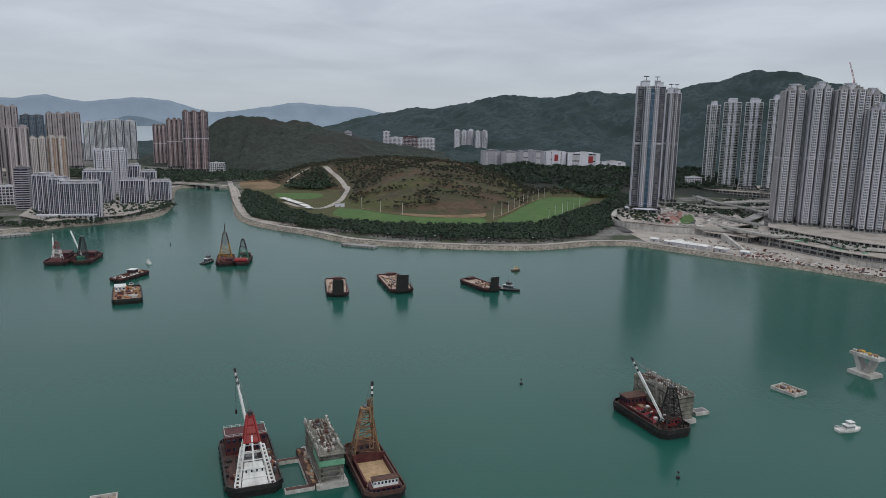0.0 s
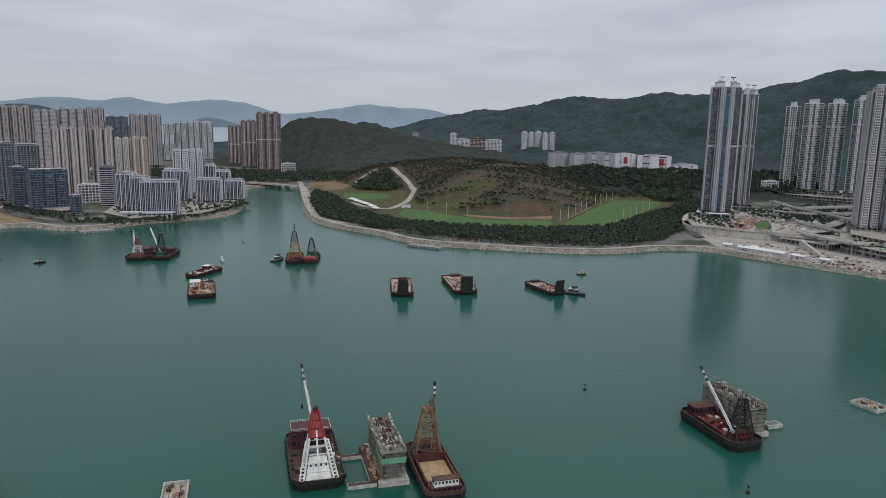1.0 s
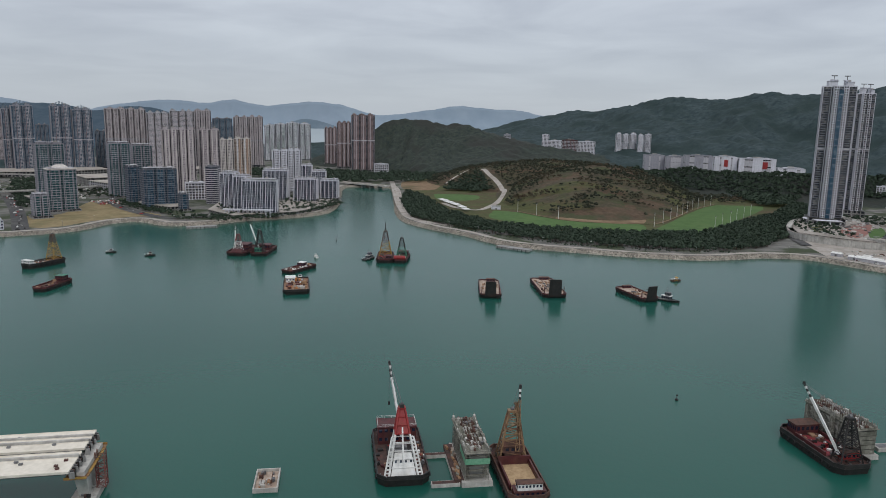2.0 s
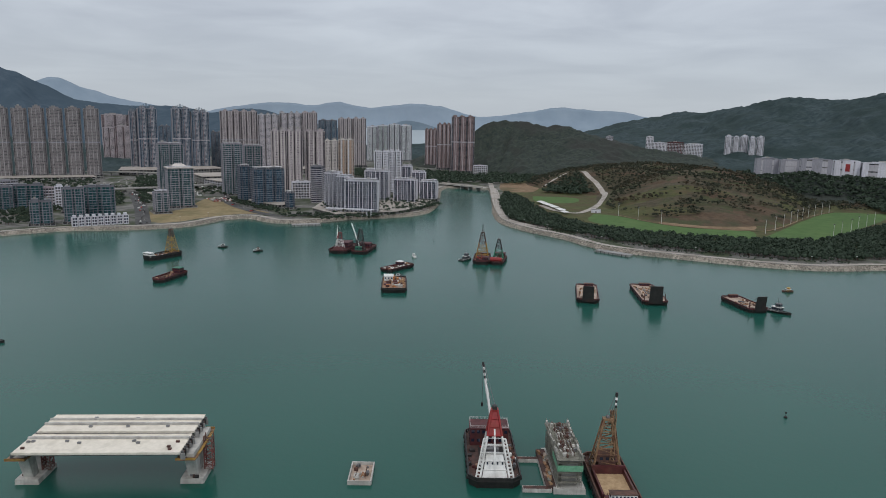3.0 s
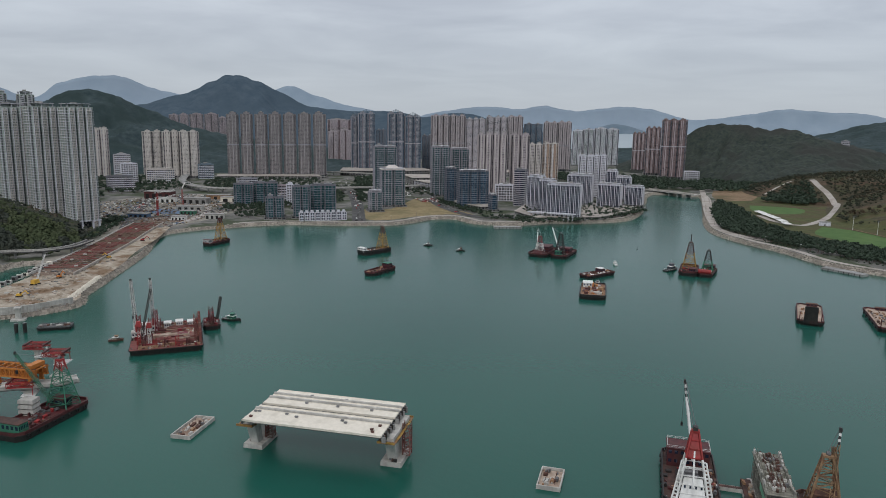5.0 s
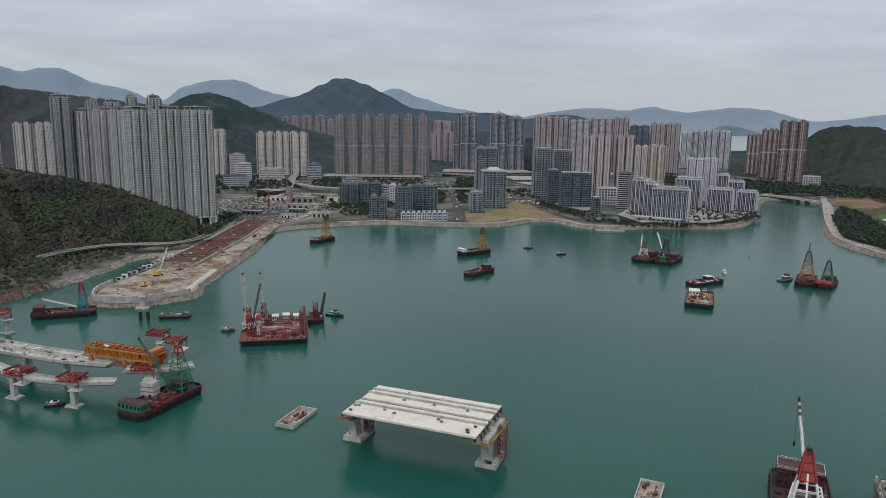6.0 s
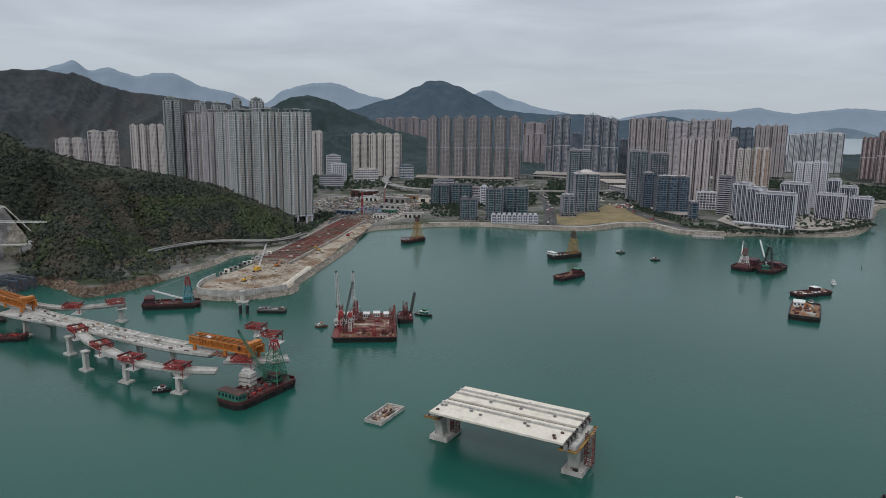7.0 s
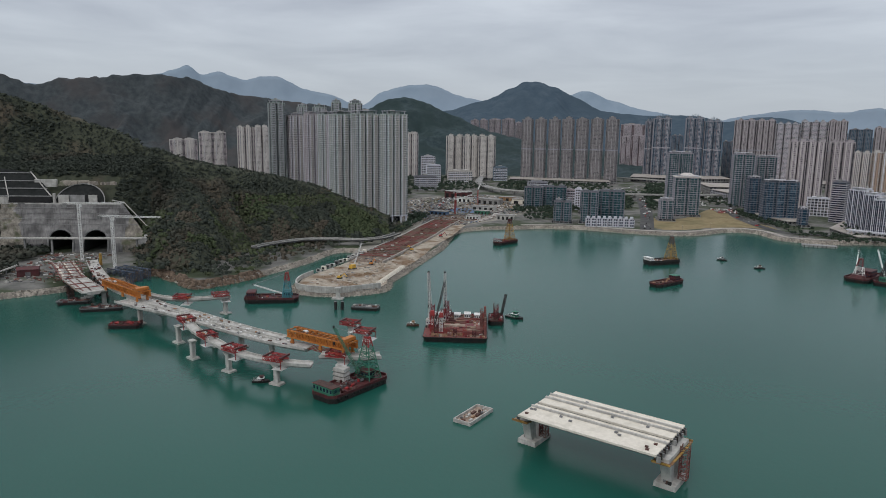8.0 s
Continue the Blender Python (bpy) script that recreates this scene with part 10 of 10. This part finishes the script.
# concrete wall round the causeway's end
wl = smooth_line([(-575, 200), (-556, 181), (-530, 172.5), (-508, 194), (-505, 232)], 5.0)
g = wall_strip(wl, 1.2, LAND_Z - 1.3, LAND_Z + 3.7)
structure("causeway_wall", g, M_CONC, "pale concrete retaining wall round the causeway's end", "wall")
r = random.Random(61)
stock = thing("causeway_stores", "concrete blocks, cabins and plant on the causeway", "stores")
for k in range(290):
    i = r.random()
    a = Vector((-525, 205)).lerp(Vector((-665, 330)), i)
    q = a + Vector((r.uniform(-22, 18), r.uniform(-20, 20)))
    s, h = r.uniform(0.4, 1.9), r.uniform(0.15, 1.0)
    part("crate", Geo().box(q.x - s, q.x + s, q.y - s * 0.6, q.y + s * 0.6, LAND_Z + 0.25, LAND_Z + 0.25 + h, r.uniform(0, 90)), r.choice([M_CONC, M_SANDY, M_PAVE, M_ROCK, M_STEEL, M_SANDY, M_GRIT, M_DUST]), stock)
for k in range(12):
    a = Vector((-585, 208)).lerp(Vector((-650, 280)), k / 11)
    blk = thing("seawall_block", "large pale precast seawall block", "concrete block", pose(a.x + 3, a.y, LAND_Z + 0.25, 0, 0, 48), "precast blocks")
    part("body", Geo().box(-2.2, 2.2, -1.6, 1.6, 0, 3.4 if k % 3 else 2.4, 0, 0.15), (M_CONC, M_DECK, M_CONCD, M_CONC, M_STEEL)[k % 5], blk)
    # a near-black plate on the face gives the slot its shade
    part("slot", Geo().box(-1.2, 1.2, -1.66, -1.5, 0.6, 2.6), M_DARK, blk)
crane = thing("crawler_crane", "yellow crawler crane with a thin lattice boom", "crane", pose(-578, 238, LAND_Z + 0.25, 0, 0, 120))
part("cab", Geo().box(-3, 3, -1.8, 1.8, 1.4, 4.4, 0, 0.2), M_YEL, crane)
for s in (-1, 1):
    part("crawler_track", Geo().box(-3.5, 3.5, s * 2 - 0.5, s * 2 + 0.5, 0, 1.3, 0, 0.3), M_BLACK, crane)
part("boom", Geo().lattice((2, 0, 3), (14, 0, 22), 0.8, 8, 0.14), M_WHITE, crane)
for x, y, t, m in ((-548, 214, 40, M_YEL), (-590, 262, 120, M_ORANGE), (-640, 330, 200, M_YEL), (-705, 402, 75, M_RED)):
    ex = thing("excavator", "weathered tracked excavator working on the causeway", "excavator", pose(x, y, LAND_Z + 0.25, 0, 0, t), "excavators")
    for s_ in (-1, 1):
        part("crawler_track", Geo().box(-2.2, 2.2, s_ * 1.2 - 0.35, s_ * 1.2 + 0.35, 0, 0.9, 0, 0.2), M_BLACK, ex)
    part("body", Geo().box(-2.0, 1.2, -1.3, 1.3, 0.9, 2.3, 0, 0.15), m, ex)
    part("cab", Geo().box(0.2, 1.6, 0.1, 1.3, 2.3, 3.3, 0, 0.1), G_NAVY, ex)
    part("boom", Geo().beam((1.2, -0.3, 2.0), (4.6, -0.3, 4.8), 0.6, 0.7).beam((4.6, -0.3, 4.8), (7.0, -0.3, 2.2), 0.45, 0.5), m, ex)
    part("bucket", Geo().hexa([(6.6, -0.9, 0.9), (7.6, -0.9, 1.1), (7.6, 0.3, 1.1), (6.6, 0.3, 0.9)], [(6.3, -0.9, 2.2), (7.4, -0.9, 2.4), (7.4, 0.3, 2.4), (6.3, 0.3, 2.2)]), M_STEEL, ex)
for k in range(16):
    a = Vector((-516, 236)).lerp(Vector((-566, 282)), k / 15)
    rib = thing("precast_unit", "white precast unit laid along the causeway's edge", "concrete block", pose(a.x, a.y, LAND_Z + 0.25, 0, 0, 48), "precast edge units")
    part("body", Geo().hexa([(-2.4, -0.9, 0), (2.4, -0.9, 0), (2.4, 0.9, 0), (-2.4, 0.9, 0)], [(-2.4, -0.6, 1.2), (1.0, -0.6, 2.2), (1.0, 0.6, 2.2), (-2.4, 0.6, 1.2)]), M_DECK, rib)
r = random.Random(63)
g = Geo()
for k in range(700):
    i = r.random()
    a = Vector((-512, 200)).lerp(Vector((-640, 330)), i)
    q = a + Vector((r.uniform(-30, 16), r.uniform(-24, 22)))
    rr_ = r.uniform(0.25, 1.1)
    if fbm(q.x, q.y, 14, 2, 3.0) > 0.0:
        g.box(q.x - rr_, q.x + rr_, q.y - rr_, q.y + rr_, LAND_Z + 0.2, LAND_Z + 0.25 + rr_ * 0.8, r.uniform(0, 90), rr_ * 0.4)
structure("causeway_rubble", g, M_SANDY, "heaps of pale sand and broken stone on the causeway", "rubble", kind="stuff")
# coast road bridge along the headland
bl = smooth_line([(-690, 180), (-700, 194), (-709, 215), (-714, 235), (-712, 252), (-701, 274), (-688, 293), (-690, 320), (-712, 350)], 8.0)
coast = thing("coast_viaduct", "low concrete road bridge curving along the headland", "bridge")
part("deck", wall_strip(bl, 7.6, 9.8, 11.0), M_ROAD, coast)
nb_ = left_normals(bl)
for s in (-1, 1):
    part("parapet", wall_strip([p + q * (3.6 * s) for p, q in zip(bl, nb_)], 0.3, 10.9, 12.0), M_CONC, coast)
for i in range(1, len(bl) - 1, 3):
    part("column", Geo().box(bl[i].x - 0.9, bl[i].x + 0.9, bl[i].y - 0.9, bl[i].y + 0.9, 0, 9.8), M_CONCD, coast)
root = thing("dolphin_pier", "small white concrete mooring pier off the causeway", "pier", pose(-499, 193, 0, 0, 0, 52))
part("slab", Geo().box(-4.5, 4.5, -2.5, 2.5, -0.8, 1.2, 0, 0.1), M_CONC, root)
part("column", Geo().box(-1.6, 1.6, -1.3, 1.3, 1.2, 8.0, 0, 0.2), M_CONC, root)
part("cap", Geo().box(-2.2, 2.2, -1.8, 1.8, 8.0, 9.0), M_CONC, root)
for x, y in ((-470.6, 180), (-467.7, 184)):
    root = thing("pile", "dark round steel pile standing in the water", "pile", pose(x, y, 0), "steel piles")
    part("shaft", Geo().tube((0, 0, -1), (0, 0, 6.0), 1.1, 10), M_HULL, root)
    part("cap", Geo().tube((0, 0, 6.0), (0, 0, 6.3), 1.2, 10), M_STEEL, root)

# plank strips, formwork and plant on the approach decks below the bores
approach = thing("approach_gear", "plank strips, red trestles and formwork on the approach decks", "stores")
r = random.Random(83)
for k in range(5):
    y0 = 6 + 3.2 * k
    part("plank_strip", Geo().box(-668, -612, y0 + 1.5, y0 + 2.7, 13.42, 13.7, 4), M_PAVE if k % 2 else M_DECK, approach)
for k in range(6):
    x0 = -664 + 12 * k
    part("trestle", Geo().beam((x0, 5, 14.6), (x0 + 2, 24, 14.6), 0.5).beam((x0, 5, 13.4), (x0, 5, 14.6), 0.4).beam((x0 + 2, 24, 13.4), (x0 + 2, 24, 14.6), 0.4), M_STRUT, approach)
for k in range(80):
    x0, y0 = r.uniform(-672, -560), r.uniform(5, 48)
    if y0 > 25 and not 30 < y0 < 41:
        continue
    a, h = r.uniform(0.4, 1.6), r.uniform(0.3, 1.4)
    part("crate", Geo().box(x0 - a, x0 + a, y0 - a * 0.5, y0 + a * 0.5, 13.42, 13.42 + h, r.uniform(0, 60)), r.choice([M_STRUT, M_CONC, M_RUST, M_STRUT, M_CONCD, M_STEEL, M_DECKD]), approach)
for y0, m in ((4.6, M_STRUT), (11.8, M_CUT), (18.6, M_STRUT)):
    part("edge_beam", Geo().box(-672, -600, y0 + 1.2, y0 + 2.0, 13.42, 14.3, 4), m, approach, "red steel edge beam")
for k, y0 in enumerate((12.5, 16.5, 21.5)):
    part("joint_board", Geo().box(-598, -552, y0, y0 + 0.8, 13.42, 13.75, 9), (M_CUT, M_STRUT, M_RUST)[k], approach, "rusty shuttering board")
for x0 in (-596, -574, -558):
    part("trestle", Geo().beam((x0, 9 + (x0 + 600) * 0.16, 14.4), (x0 - 2, 25 + (x0 + 600) * 0.16, 14.4), 0.6), M_STRUT, approach)
r = random.Random(87)
for k in range(9):
    x0, y0 = -636 + 7.0 * k, (14 if k % 2 else 34) + r.uniform(-3, 3) + 0.1 * k
    fw = thing("falsework_tower", "dark rusty falsework tower under the approach decks", "falsework", pose(x0, y0, 0, 0, 0, 8), "falsework towers")
    part("base_frame", Geo().box(-3, 3, -2.4, 2.4, -0.5, 1.4), M_HULL, fw)
    tagged(part("tower", Geo().lattice((0, 0, 1.4), (0, 0, 10.6), 3.6, 4, 0.4), M_DECKD if k % 3 else M_STEEL, fw), kind="stuff")
    part("head_beam", Geo().box(-3.2, 3.2, -3.4, 3.4, 10.6, 11.1), M_HULL, fw)
stage = thing("steel_staging", "blue-grey steel staging beside the approach decks", "staging", pose(-640, 60, 0, 0, 0, 32))
for k in range(5):
    for q in range(3):
        tagged(part("staging_bent", Geo().lattice((-14 + 7 * k, -8 + 8 * q, 0), (-14 + 7 * k, -8 + 8 * q, 9), 2.4, 3, 0.35), M_BLUESTEEL, stage), kind="stuff")
r = random.Random(19)
for k in range(26):
    x0, y0, z0 = r.uniform(-17, 17), r.uniform(-9, 9), r.uniform(6, 11)
    part("loose_beam", Geo().beam((x0, y0, z0), (x0 + r.uniform(-7, 7), y0 + r.uniform(-6, 6), z0 + r.uniform(-3, 2)), 0.35), M_BLUESTEEL if k % 3 else M_STEEL, stage)
for q in range(3):
    part("staging_beam", Geo().box(-17, 17, -8.4 + 8 * q, -7.6 + 8 * q, 9, 9.8), M_BLUESTEEL, stage)
